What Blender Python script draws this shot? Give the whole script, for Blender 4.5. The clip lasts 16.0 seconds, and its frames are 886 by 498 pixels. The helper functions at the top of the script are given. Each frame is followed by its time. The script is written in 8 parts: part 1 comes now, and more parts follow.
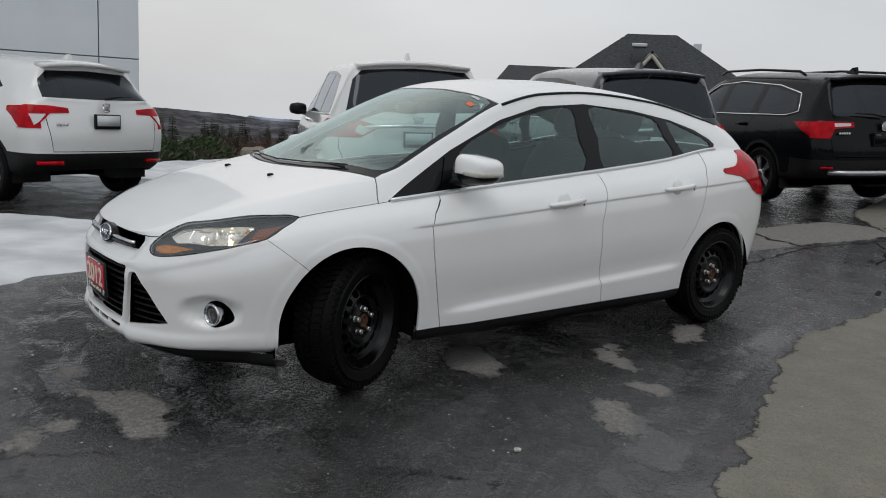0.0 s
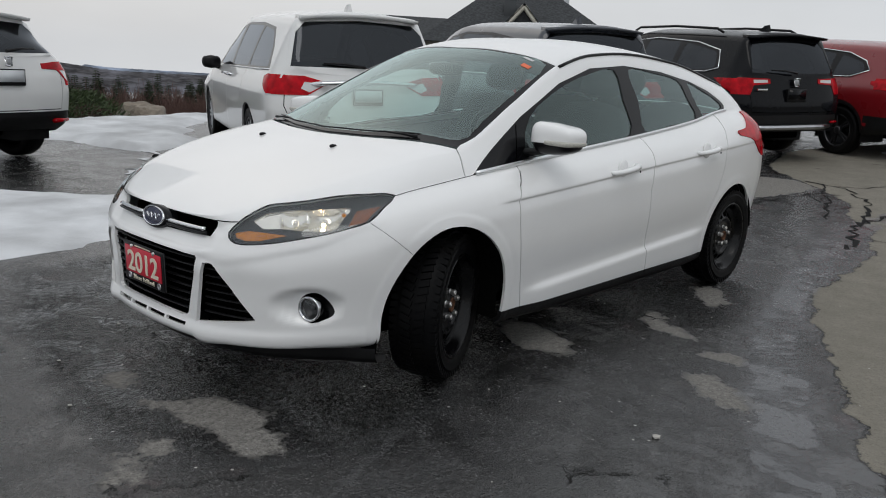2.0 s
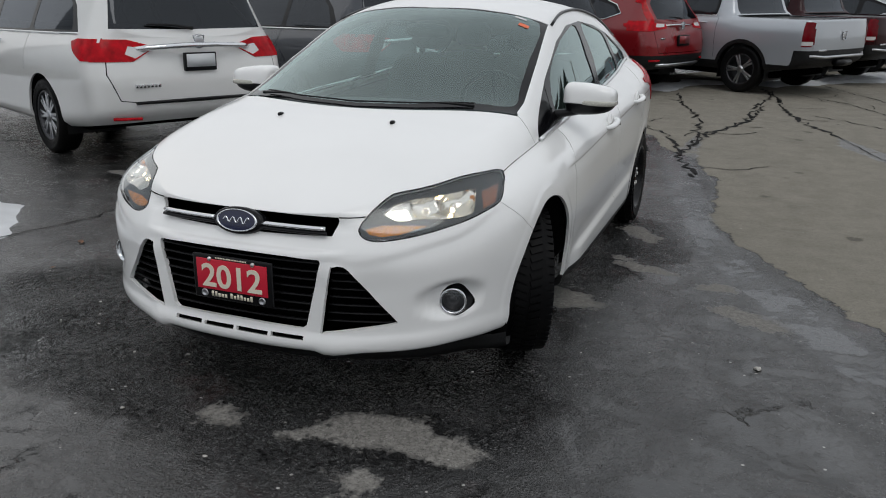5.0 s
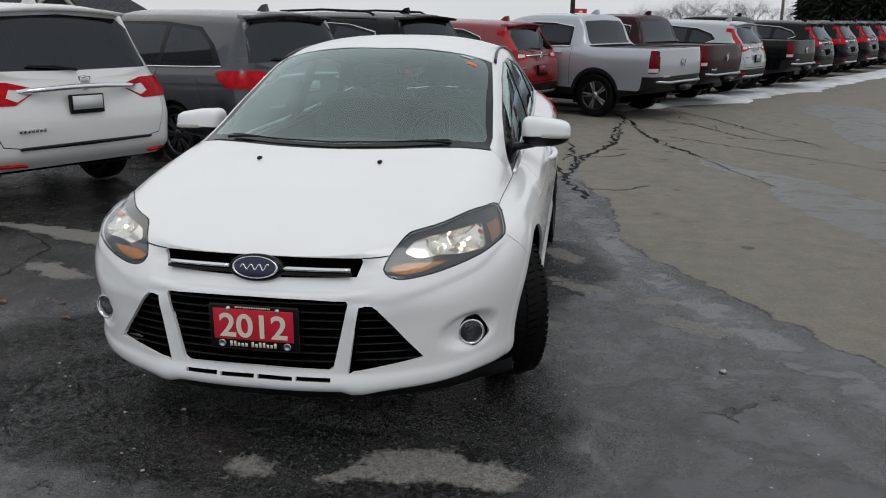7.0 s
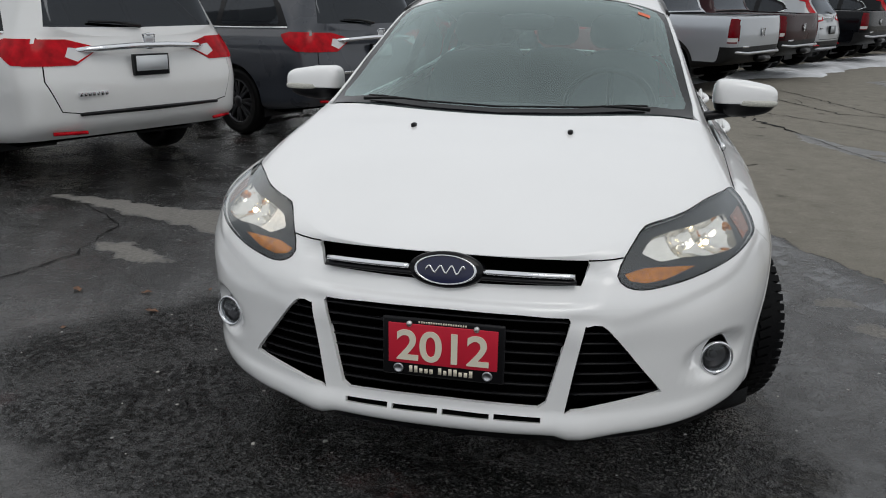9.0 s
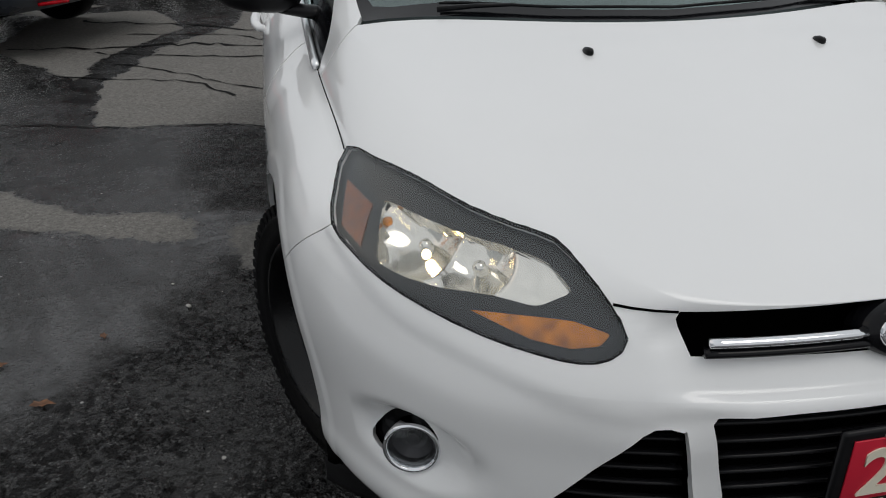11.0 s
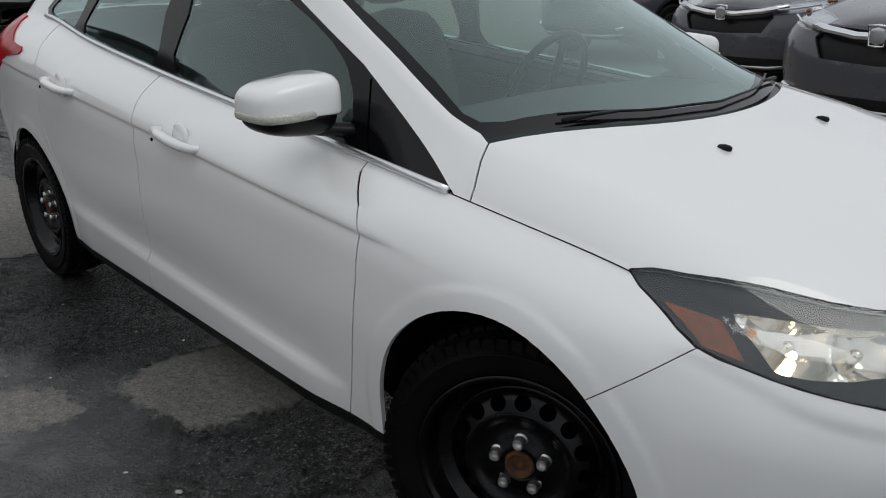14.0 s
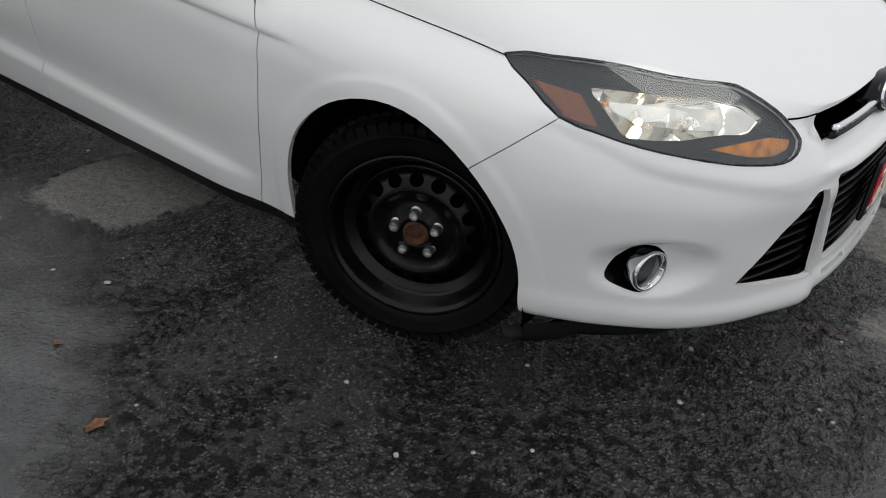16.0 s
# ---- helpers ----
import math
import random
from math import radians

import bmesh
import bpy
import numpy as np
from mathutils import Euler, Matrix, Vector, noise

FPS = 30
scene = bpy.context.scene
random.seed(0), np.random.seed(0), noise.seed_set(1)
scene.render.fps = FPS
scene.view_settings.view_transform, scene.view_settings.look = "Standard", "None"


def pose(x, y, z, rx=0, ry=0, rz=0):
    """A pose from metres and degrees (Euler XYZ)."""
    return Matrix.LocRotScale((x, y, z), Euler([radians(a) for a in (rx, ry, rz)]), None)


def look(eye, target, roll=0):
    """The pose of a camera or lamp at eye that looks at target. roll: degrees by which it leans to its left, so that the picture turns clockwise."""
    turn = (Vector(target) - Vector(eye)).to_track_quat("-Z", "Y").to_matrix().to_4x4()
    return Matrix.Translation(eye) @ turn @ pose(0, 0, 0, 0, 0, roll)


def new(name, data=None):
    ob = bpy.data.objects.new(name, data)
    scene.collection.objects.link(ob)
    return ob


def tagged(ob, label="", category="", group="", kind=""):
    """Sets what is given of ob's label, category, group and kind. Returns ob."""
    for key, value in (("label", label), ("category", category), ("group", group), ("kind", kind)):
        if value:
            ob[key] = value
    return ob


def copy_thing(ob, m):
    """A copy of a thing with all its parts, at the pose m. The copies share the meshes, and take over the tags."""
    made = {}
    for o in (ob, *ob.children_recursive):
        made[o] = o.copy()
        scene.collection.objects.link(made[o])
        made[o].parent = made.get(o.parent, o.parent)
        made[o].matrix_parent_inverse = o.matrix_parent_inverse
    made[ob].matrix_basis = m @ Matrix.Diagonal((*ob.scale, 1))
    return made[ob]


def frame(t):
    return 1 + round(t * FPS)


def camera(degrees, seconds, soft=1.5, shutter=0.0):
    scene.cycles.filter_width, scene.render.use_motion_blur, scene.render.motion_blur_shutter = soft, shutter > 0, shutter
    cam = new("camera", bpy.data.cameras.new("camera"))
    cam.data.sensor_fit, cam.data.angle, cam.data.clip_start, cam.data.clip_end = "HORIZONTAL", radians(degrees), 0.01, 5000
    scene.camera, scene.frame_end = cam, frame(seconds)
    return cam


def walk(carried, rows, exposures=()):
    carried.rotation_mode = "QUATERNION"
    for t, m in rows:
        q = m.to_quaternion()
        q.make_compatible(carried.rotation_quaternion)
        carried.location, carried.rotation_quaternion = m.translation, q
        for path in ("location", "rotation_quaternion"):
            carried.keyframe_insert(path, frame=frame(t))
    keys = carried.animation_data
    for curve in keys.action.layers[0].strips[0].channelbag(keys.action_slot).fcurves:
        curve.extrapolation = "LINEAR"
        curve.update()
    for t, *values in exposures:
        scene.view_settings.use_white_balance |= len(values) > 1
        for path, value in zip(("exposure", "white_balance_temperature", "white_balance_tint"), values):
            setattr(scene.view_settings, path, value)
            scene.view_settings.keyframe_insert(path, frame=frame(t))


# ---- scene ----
cam = camera(57.2, 16.0, 1.0)
PATH = [
    (0, (1.849, 3.807, 1.275), (0.641, 2.25, 0.929), 3.2),
    (0.5, (1.93, 3.566, 1.306), (0.688, 2.048, 0.915), 2.9),
    (1, (2.123, 3.356, 1.276), (0.764, 1.953, 0.847), 3.5),
    (1.5, (2.291, 3.186, 1.281), (0.863, 1.856, 0.842), 3.8),
    (2, (2.393, 2.926, 1.274), (0.941, 1.624, 0.833), 3.6),
    (2.5, (2.532, 2.719, 1.257), (1.004, 1.51, 0.803), 3.7),
    (3, (2.722, 2.489, 1.281), (1.098, 1.418, 0.814), 3.8),
    (3.5, (2.778, 2.235, 1.264), (1.122, 1.221, 0.788), 3.7),
    (4, (2.849, 2.026, 1.276), (1.131, 1.121, 0.797), 3.2),
    (6.5, (3.289, 1.096, 1.276), (1.397, 0.69, 0.773), 0.8),
    (7, (3.3, 1.055, 1.307), (1.38, 0.725, 0.856), 0.8),
    (7.5, (3.236, 1.018, 1.285), (1.318, 0.689, 0.823), 0.7),
    (8, (3.128, 0.881, 1.249), (1.24, 0.448, 0.751), 1.4),
    (10.5, (1.934, -0.581, 1.188), (0.067, -0.499, 0.476), -0.2),
    (11, (1.664, -0.863, 1.186), (-0.134, -0.487, 0.395), -0.7),
    (11.5, (1.379, -1.086, 1.148), (-0.388, -0.529, 0.393), 1.2),
    (12, (1.116, -1.298, 1.173), (-0.572, -0.615, 0.347), 1.1),
    (12.5, (0.905, -1.5, 1.203), (-0.634, -0.493, 0.418), 0.6),
    (13, (0.808, -1.601, 1.215), (-0.675, -0.439, 0.544), 0.9),
    (13.5, (0.899, -1.818, 1.25), (-0.53, -0.567, 0.623), 0.1),
    (14, (1.006, -1.909, 1.292), (-0.369, -0.615, 0.633), -0.3),
    (14.5, (1.139, -1.941, 1.29), (-0.149, -0.659, 0.455), 0.6),
    (15, (1.197, -1.971, 1.303), (0.016, -0.723, 0.279), 0.2),
    (15.5, (1.18, -2.037, 1.31), (0.055, -0.748, 0.273), 0.2),
    (16, (1.164, -2.063, 1.316), (0.098, -0.746, 0.254), 0.6),
]
walk(cam, [(t, look(eye, target, roll)) for t, eye, target, roll in PATH], [(0.0, -0.06, 6500, 10), (3.5, 0.05, 6500, 10), (7.0, 0.05, 6500, 10), (8.0, 0.11, 6520, 10), (10.5, -0.12, 6590, 10), (11.5, -0.17, 6590, 10), (12.5, -0.07, 6560, 10), (14.0, -0.09, 6500, 10), (14.5, -0.07, 6530, 10), (15.0, 0.07, 6570, 10), (16.0, 0.19, 6620, 10)])

# ---------------------------------------------------------------- light
world = bpy.data.worlds.new("overcast_sky")
scene.world = world
world.use_nodes = True
wn = world.node_tree.nodes
wl = world.node_tree.links
sky = wn.new("ShaderNodeTexSky")
sky.sky_type = "NISHITA"
sky.sun_disc = False
sky.sun_elevation, sky.sun_rotation = radians(38), radians(200)
sky.air_density, sky.dust_density, sky.ozone_density = 1.0, 4.0, 1.0
# an overcast deck: the clear sky greyed by cloud, brighter towards the zenith
coord = wn.new("ShaderNodeTexCoord")
sep = wn.new("ShaderNodeSeparateXYZ")
wl.new(coord.outputs["Generated"], sep.inputs[0])
ramp = wn.new("ShaderNodeValToRGB")
ramp.color_ramp.elements[0].position, ramp.color_ramp.elements[0].color = 0.0, (0.665, 0.688, 0.715, 1)
ramp.color_ramp.elements[1].position, ramp.color_ramp.elements[1].color = 0.75, (0.755, 0.79, 0.825, 1)
wl.new(sep.outputs[2], ramp.inputs[0])
cl = wn.new("ShaderNodeTexNoise")
cl.inputs["Scale"].default_value, cl.inputs["Detail"].default_value = 2.2, 5
cmap = wn.new("ShaderNodeMapping")
cmap.inputs["Scale"].default_value = (1, 1, 3.0)
wl.new(coord.outputs["Generated"], cmap.inputs[0])
wl.new(cmap.outputs[0], cl.inputs["Vector"])
cramp = wn.new("ShaderNodeMapRange")
cramp.inputs[1].default_value, cramp.inputs[2].default_value = 0.35, 0.65
cramp.inputs[3].default_value, cramp.inputs[4].default_value = 0.93, 1.05
wl.new(cl.outputs[0], cramp.inputs[0])
cm = wn.new("ShaderNodeMix")
cm.data_type, cm.blend_type = "RGBA", "MULTIPLY"
cm.inputs[0].default_value = 1.0
wl.new(ramp.outputs[0], cm.inputs[6])
wl.new(cramp.outputs[0], cm.inputs[7])
bg_sky, bg_cloud = wn["Background"], wn.new("ShaderNodeBackground")
wl.new(sky.outputs[0], bg_sky.inputs[0])
bg_sky.inputs[1].default_value = 0.007
wl.new(cm.outputs[2], bg_cloud.inputs[0])
bg_cloud.inputs[1].default_value = 0.915
addw = wn.new("ShaderNodeAddShader")
wl.new(bg_sky.outputs[0], addw.inputs[0])
wl.new(bg_cloud.outputs[0], addw.inputs[1])
wl.new(addw.outputs[0], wn["World Output"].inputs[0])
sun = new("sun", bpy.data.lights.new("sun", "SUN"))
sun.data.energy, sun.data.angle, sun.data.color = 0.5, radians(30), (1.0, 0.97, 0.93)
sun.matrix_world = look((0, 0, 0), (-0.45, -0.35, -1.0))

# ---------------------------------------------------------------- materials


def mat(name, base, rough=0.5, metal=0.0, vary=0.0, scale=8.0, bump=0.0, bump_scale=120.0, coat=0.0, rvary=0.0, spec=0.5, dirt=None):
    m = bpy.data.materials.new(name)
    m.use_nodes = True
    nt = m.node_tree
    b = nt.nodes["Principled BSDF"]
    b.inputs["Base Color"].default_value = (*base, 1)
    b.inputs["Roughness"].default_value = rough
    b.inputs["Metallic"].default_value = metal
    b.inputs["Specular IOR Level"].default_value = spec
    b.inputs["Coat Weight"].default_value = coat
    b.inputs["Coat Roughness"].default_value = 0.04
    tc = nt.nodes.new("ShaderNodeTexCoord")
    if vary or rvary or dirt:
        n1 = nt.nodes.new("ShaderNodeTexNoise")
        n1.inputs["Scale"].default_value, n1.inputs["Detail"].default_value = scale, 6
        nt.links.new(tc.outputs["Object"], n1.inputs["Vector"])
        if vary:
            mr = nt.nodes.new("ShaderNodeMapRange")
            mr.inputs[1].default_value, mr.inputs[2].default_value = 0.3, 0.7
            mr.inputs[3].default_value, mr.inputs[4].default_value = 1 - vary, 1 + vary
            nt.links.new(n1.outputs[0], mr.inputs[0])
            mx = nt.nodes.new("ShaderNodeMix")
            mx.data_type, mx.blend_type = "RGBA", "MULTIPLY"
            mx.inputs[0].default_value = 1
            mx.inputs[6].default_value = (*base, 1)
            nt.links.new(mr.outputs[0], mx.inputs[7])
            out = mx.outputs[2]
            if dirt:
                n2 = nt.nodes.new("ShaderNodeTexNoise")
                n2.inputs["Scale"].default_value, n2.inputs["Detail"].default_value = scale * 0.37, 9
                nt.links.new(tc.outputs["Object"], n2.inputs["Vector"])
                r2 = nt.nodes.new("ShaderNodeMapRange")
                r2.inputs[1].default_value, r2.inputs[2].default_value = 0.5, 0.75
                nt.links.new(n2.outputs[0], r2.inputs[0])
                m2 = nt.nodes.new("ShaderNodeMix")
                m2.data_type = "RGBA"
                m2.inputs[7].default_value = (*dirt, 1)
                nt.links.new(r2.outputs[0], m2.inputs[0])
                nt.links.new(out, m2.inputs[6])
                out = m2.outputs[2]
            nt.links.new(out, b.inputs["Base Color"])
        if rvary:
            rr = nt.nodes.new("ShaderNodeMapRange")
            rr.inputs[1].default_value, rr.inputs[2].default_value = 0.3, 0.7
            rr.inputs[3].default_value, rr.inputs[4].default_value = max(0.02, rough - rvary), rough + rvary
            nt.links.new(n1.outputs[0], rr.inputs[0])
            nt.links.new(rr.outputs[0], b.inputs["Roughness"])
    if bump:
        n3 = nt.nodes.new("ShaderNodeTexNoise")
        n3.inputs["Scale"].default_value, n3.inputs["Detail"].default_value = bump_scale, 4
        nt.links.new(tc.outputs["Object"], n3.inputs["Vector"])
        bp = nt.nodes.new("ShaderNodeBump")
        bp.inputs["Strength"].default_value, bp.inputs["Distance"].default_value = bump, 0.01
        nt.links.new(n3.outputs[0], bp.inputs["Height"])
        nt.links.new(bp.outputs[0], b.inputs["Normal"])
    return m


def paint(name, base, flake=0.0, metal=0.0, rough=0.35, coat=1.0, spec=0.5):
    return mat(name, base, rough, metal, vary=0.015, scale=3, coat=coat, rvary=0.05, spec=spec)


def glass(name, tint, amount, f0=0.05, haze=0.0, gloss=(0.84, 0.99, 0.975), power=3.5):
    """Tinted car glass: a thin film, seen through, that mirrors the sky more the flatter it is seen."""
    m = bpy.data.materials.new(name)
    m.use_nodes = True
    nt = m.node_tree
    nt.nodes.remove(nt.nodes["Principled BSDF"])
    tr = nt.nodes.new("ShaderNodeBsdfTransparent")
    tr.inputs[0].default_value = (*[c * amount for c in tint], 1)
    gl = nt.nodes.new("ShaderNodeBsdfGlossy")
    gl.inputs["Roughness"].default_value = 0.02
    gl.inputs["Color"].default_value = (*gloss, 1)
    lw = nt.nodes.new("ShaderNodeLayerWeight")
    lw.inputs[0].default_value = 0.5
    pw = nt.nodes.new("ShaderNodeMath")
    pw.operation = "POWER"
    pw.inputs[1].default_value = power
    nt.links.new(lw.outputs["Facing"], pw.inputs[0])
    fr = nt.nodes.new("ShaderNodeMapRange")
    fr.inputs[3].default_value, fr.inputs[4].default_value = f0, 1.0
    nt.links.new(pw.outputs[0], fr.inputs[0])
    mx = nt.nodes.new("ShaderNodeMixShader")
    nt.links.new(fr.outputs[0], mx.inputs[0])
    # a faint pale film, the sky's sheen on the glass put in as colour
    df = nt.nodes.new("ShaderNodeBsdfDiffuse")
    df.inputs[0].default_value = (0.62, 0.72, 0.70, 1)
    sheen_film = nt.nodes.new("ShaderNodeMixShader")
    sheen_film.inputs[0].default_value = haze
    nt.links.new(tr.outputs[0], sheen_film.inputs[1])
    nt.links.new(df.outputs[0], sheen_film.inputs[2])
    nt.links.new(sheen_film.outputs[0], mx.inputs[1])
    nt.links.new(gl.outputs[0], mx.inputs[2])
    nt.links.new(mx.outputs[0], nt.nodes["Material Output"].inputs[0])
    return m


WHITE = paint("white_paint", (0.84, 0.84, 0.835))
BLACK_TRIM = mat("black_trim", (0.006, 0.006, 0.007), 0.3, vary=0.2, scale=20, spec=0.2)
GLOSS_BLACK = mat("gloss_black", (0.004, 0.004, 0.005), 0.12, spec=0.22)
PLASTIC = mat("grained_plastic", (0.009, 0.009, 0.0095), 0.5, vary=0.25, scale=12, bump=0.15, bump_scale=400, spec=0.22)
RUBBER = mat("tyre_rubber", (0.004, 0.004, 0.0045), 0.5, vary=0.35, scale=9, bump=0.1, bump_scale=200, rvary=0.12, spec=0.09, dirt=(0.008, 0.0075, 0.007))
STEEL = mat("black_steel", (0.002, 0.002, 0.0025), 0.24, vary=0.3, scale=14, rvary=0.1, spec=0.28)
CHROME = mat("chrome", (0.75, 0.76, 0.78), 0.08, 1.0)
SATIN_CHROME = mat("satin_chrome", (0.80, 0.81, 0.82), 0.28, 0.9)
ALLOY = mat("alloy", (0.5, 0.51, 0.53), 0.3, 1.0, vary=0.1)
DARK_ALLOY = mat("dark_alloy", (0.06, 0.06, 0.065), 0.35, 0.8)
NUT = mat("lug_nut_steel", (0.62, 0.61, 0.60), 0.38, 1.0, vary=0.35, scale=60)
RUST = mat("rust", (0.085, 0.034, 0.014), 0.85, vary=0.5, scale=60, bump=0.6, bump_scale=220)
# near-black that stands for shade in openings, gaps and beneath the cars
VOID = mat("cavity_shade", (0.0015, 0.0015, 0.0015), 0.9, spec=0.0)
LINER = mat("arch_liner_felt", (0.004, 0.004, 0.004), 0.95, vary=0.3, scale=30, spec=0.05)
CABIN = mat("cabin_plastic", (0.035, 0.037, 0.040), 0.7, vary=0.1, scale=15)
CLOTH = mat("seat_cloth", (0.045, 0.046, 0.048), 0.95, vary=0.12, scale=40)
LINING = mat("roof_lining", (0.24, 0.245, 0.24), 0.95, vary=0.04, scale=20)
CLEAR = glass("windscreen_glass", (0.82, 0.98, 0.95), 0.88, 0.085, 0.03)
TINT = glass("tinted_side_glass", (0.78, 0.96, 0.93), 0.80, 0.06, 0.01)
PRIVACY = glass("privacy_glass", (0.8, 0.85, 0.9), 0.08, 0.05, 0.0, (0.86, 0.92, 1.0), 5.0)
LENS = glass("lamp_lens", (1, 1, 1), 0.96, 0.062, 0.0, (0.93, 0.98, 1.0))
RED_LENS = mat("red_tail_lens", (0.40, 0.002, 0.008), 0.15, vary=0.4, scale=14, coat=0.08, spec=0.10)
DARK_RED = mat("dark_red_tail_lens", (0.13, 0.002, 0.006), 0.15, vary=0.3, scale=14, coat=0.1, spec=0.1)
CLEAR_LENS = mat("clear_tail_lens", (0.6, 0.6, 0.6), 0.15, coat=1.0)
AMBER = mat("amber_lens", (0.17, 0.042, 0.005), 0.2, vary=0.35, scale=50, coat=0.6)
YELLOW = mat("yellow_amber_lens", (0.46, 0.15, 0.001), 0.2, vary=0.45, scale=45, coat=0.6)
SIGN_RED = mat("sign_red", (0.60, 0.015, 0.04), 0.35, vary=0.05)
CREAM = mat("cream_vinyl", (0.80, 0.74, 0.60), 0.5)
BADGE_BLUE = mat("badge_blue", (0.004, 0.007, 0.042), 0.2, coat=0.25)

# ---------------------------------------------------------------- mesh helpers


def part(name, bm, material, parent, label="", smooth=True):
    """One mesh object from a bmesh, under a thing or a part (or top-level with parent None)."""
    me = bpy.data.meshes.new(name)
    bm.to_mesh(me)
    bm.free()
    me.materials.append(material)
    if smooth:
        me.polygons.foreach_set("use_smooth", [True] * len(me.polygons))
    ob = new(name, me)
    if parent is not None:
        ob.parent = parent
    if label:
        ob["label"] = label
    return ob


def empty(name, m, label, category, group=""):
    ob = new(name)
    ob.matrix_world = m
    return tagged(ob, label, category, group)


def box(bm, lo, hi, bevel=0.0, m=None):
    r = bmesh.ops.create_cube(bm, size=1)
    vs = r["verts"]
    for v in vs:
        v.co = Vector([(lo[k] + hi[k]) / 2 + v.co[k] * (hi[k] - lo[k]) for k in range(3)])
    if bevel:
        es = list({e for v in vs for e in v.link_edges})
        r = bmesh.ops.bevel(bm, geom=es, offset=bevel, segments=2, affect="EDGES", profile=0.6)
        vs = list({v for f in r["faces"] for v in f.verts} | {v for v in vs if v.is_valid})
    if m is not None:
        bmesh.ops.transform(bm, matrix=m, verts=[v for v in vs if v.is_valid])
    return bm


def lathe(bm, prof, n=48, m=None):
    """Revolve (radius, y) pairs about the y axis."""
    rings = []
    for r, y in prof:
        if r < 1e-5:
            rings.append([bm.verts.new((0, y, 0))])
        else:
            rings.append([bm.verts.new((r * math.cos(2 * math.pi * k / n), y, r * math.sin(2 * math.pi * k / n))) for k in range(n)])
    for a, b in zip(rings, rings[1:]):
        for k in range(n):
            j = (k + 1) % n
            q = [a[k % len(a)], a[j % len(a)], b[j % len(b)], b[k % len(b)]]
            q = list(dict.fromkeys(q))
            if len(q) > 2:
                bm.faces.new(q)
    if m is not None:
        bmesh.ops.transform(bm, matrix=m, verts=[v for r in rings for v in r])
    return bm


def tube(bm, pts, r, n=8, closed=False, flat=1.0):
    """A round bar along a line of points."""
    pts = [Vector(p) for p in pts]
    rings = []
    for i, p in enumerate(pts):
        a, b = pts[max(0, i - 1)], pts[min(len(pts) - 1, i + 1)]
        if closed:
            a, b = pts[i - 1], pts[(i + 1) % len(pts)]
        t = (b - a).normalized()
        s = t.cross(Vector((0, 0, 1)))
        if s.length < 1e-3:
            s = t.cross(Vector((0, 1, 0)))
        s.normalize()
        w = s.cross(t)
        rr = r[i] if isinstance(r, (list, tuple)) else r
        rings.append([bm.verts.new(p + rr * (math.cos(2 * math.pi * k / n) * s + flat * math.sin(2 * math.pi * k / n) * w)) for k in range(n)])
    loops = list(zip(rings, rings[1:])) + ([(rings[-1], rings[0])] if closed else [])
    for a, b in loops:
        for k in range(n):
            bm.faces.new((a[k], a[(k + 1) % n], b[(k + 1) % n], b[k]))
    if not closed:
        bm.faces.new(rings[0][::-1])
        bm.faces.new(rings[-1])
    return bm


def pch(keys, x):
    """A smooth curve through (x, y) keys that never overshoots."""
    k = sorted(keys)
    xs, ys = np.array([a for a, _ in k], float), np.array([b for _, b in k], float)
    h, d = np.diff(xs), np.diff(ys) / np.diff(xs)
    m = np.zeros(len(xs))
    m[0], m[-1] = d[0], d[-1]
    for i in range(1, len(xs) - 1):
        if d[i - 1] * d[i] > 0:
            w1, w2 = 2 * h[i] + h[i - 1], h[i] + 2 * h[i - 1]
            m[i] = (w1 + w2) / (w1 / d[i - 1] + w2 / d[i])
    x = np.clip(x, xs[0], xs[-1])
    i = np.clip(np.searchsorted(xs, x) - 1, 0, len(h) - 1)
    t = (x - xs[i]) / h[i]
    return (1 + 2 * t) * (1 - t) ** 2 * ys[i] + t * (1 - t) ** 2 * h[i] * m[i] + t * t * (3 - 2 * t) * ys[i + 1] + t * t * (t - 1) * h[i] * m[i + 1]


# ---------------------------------------------------------------- car bodies
# x forward from the front axle, y to the car's left, z up from the ground


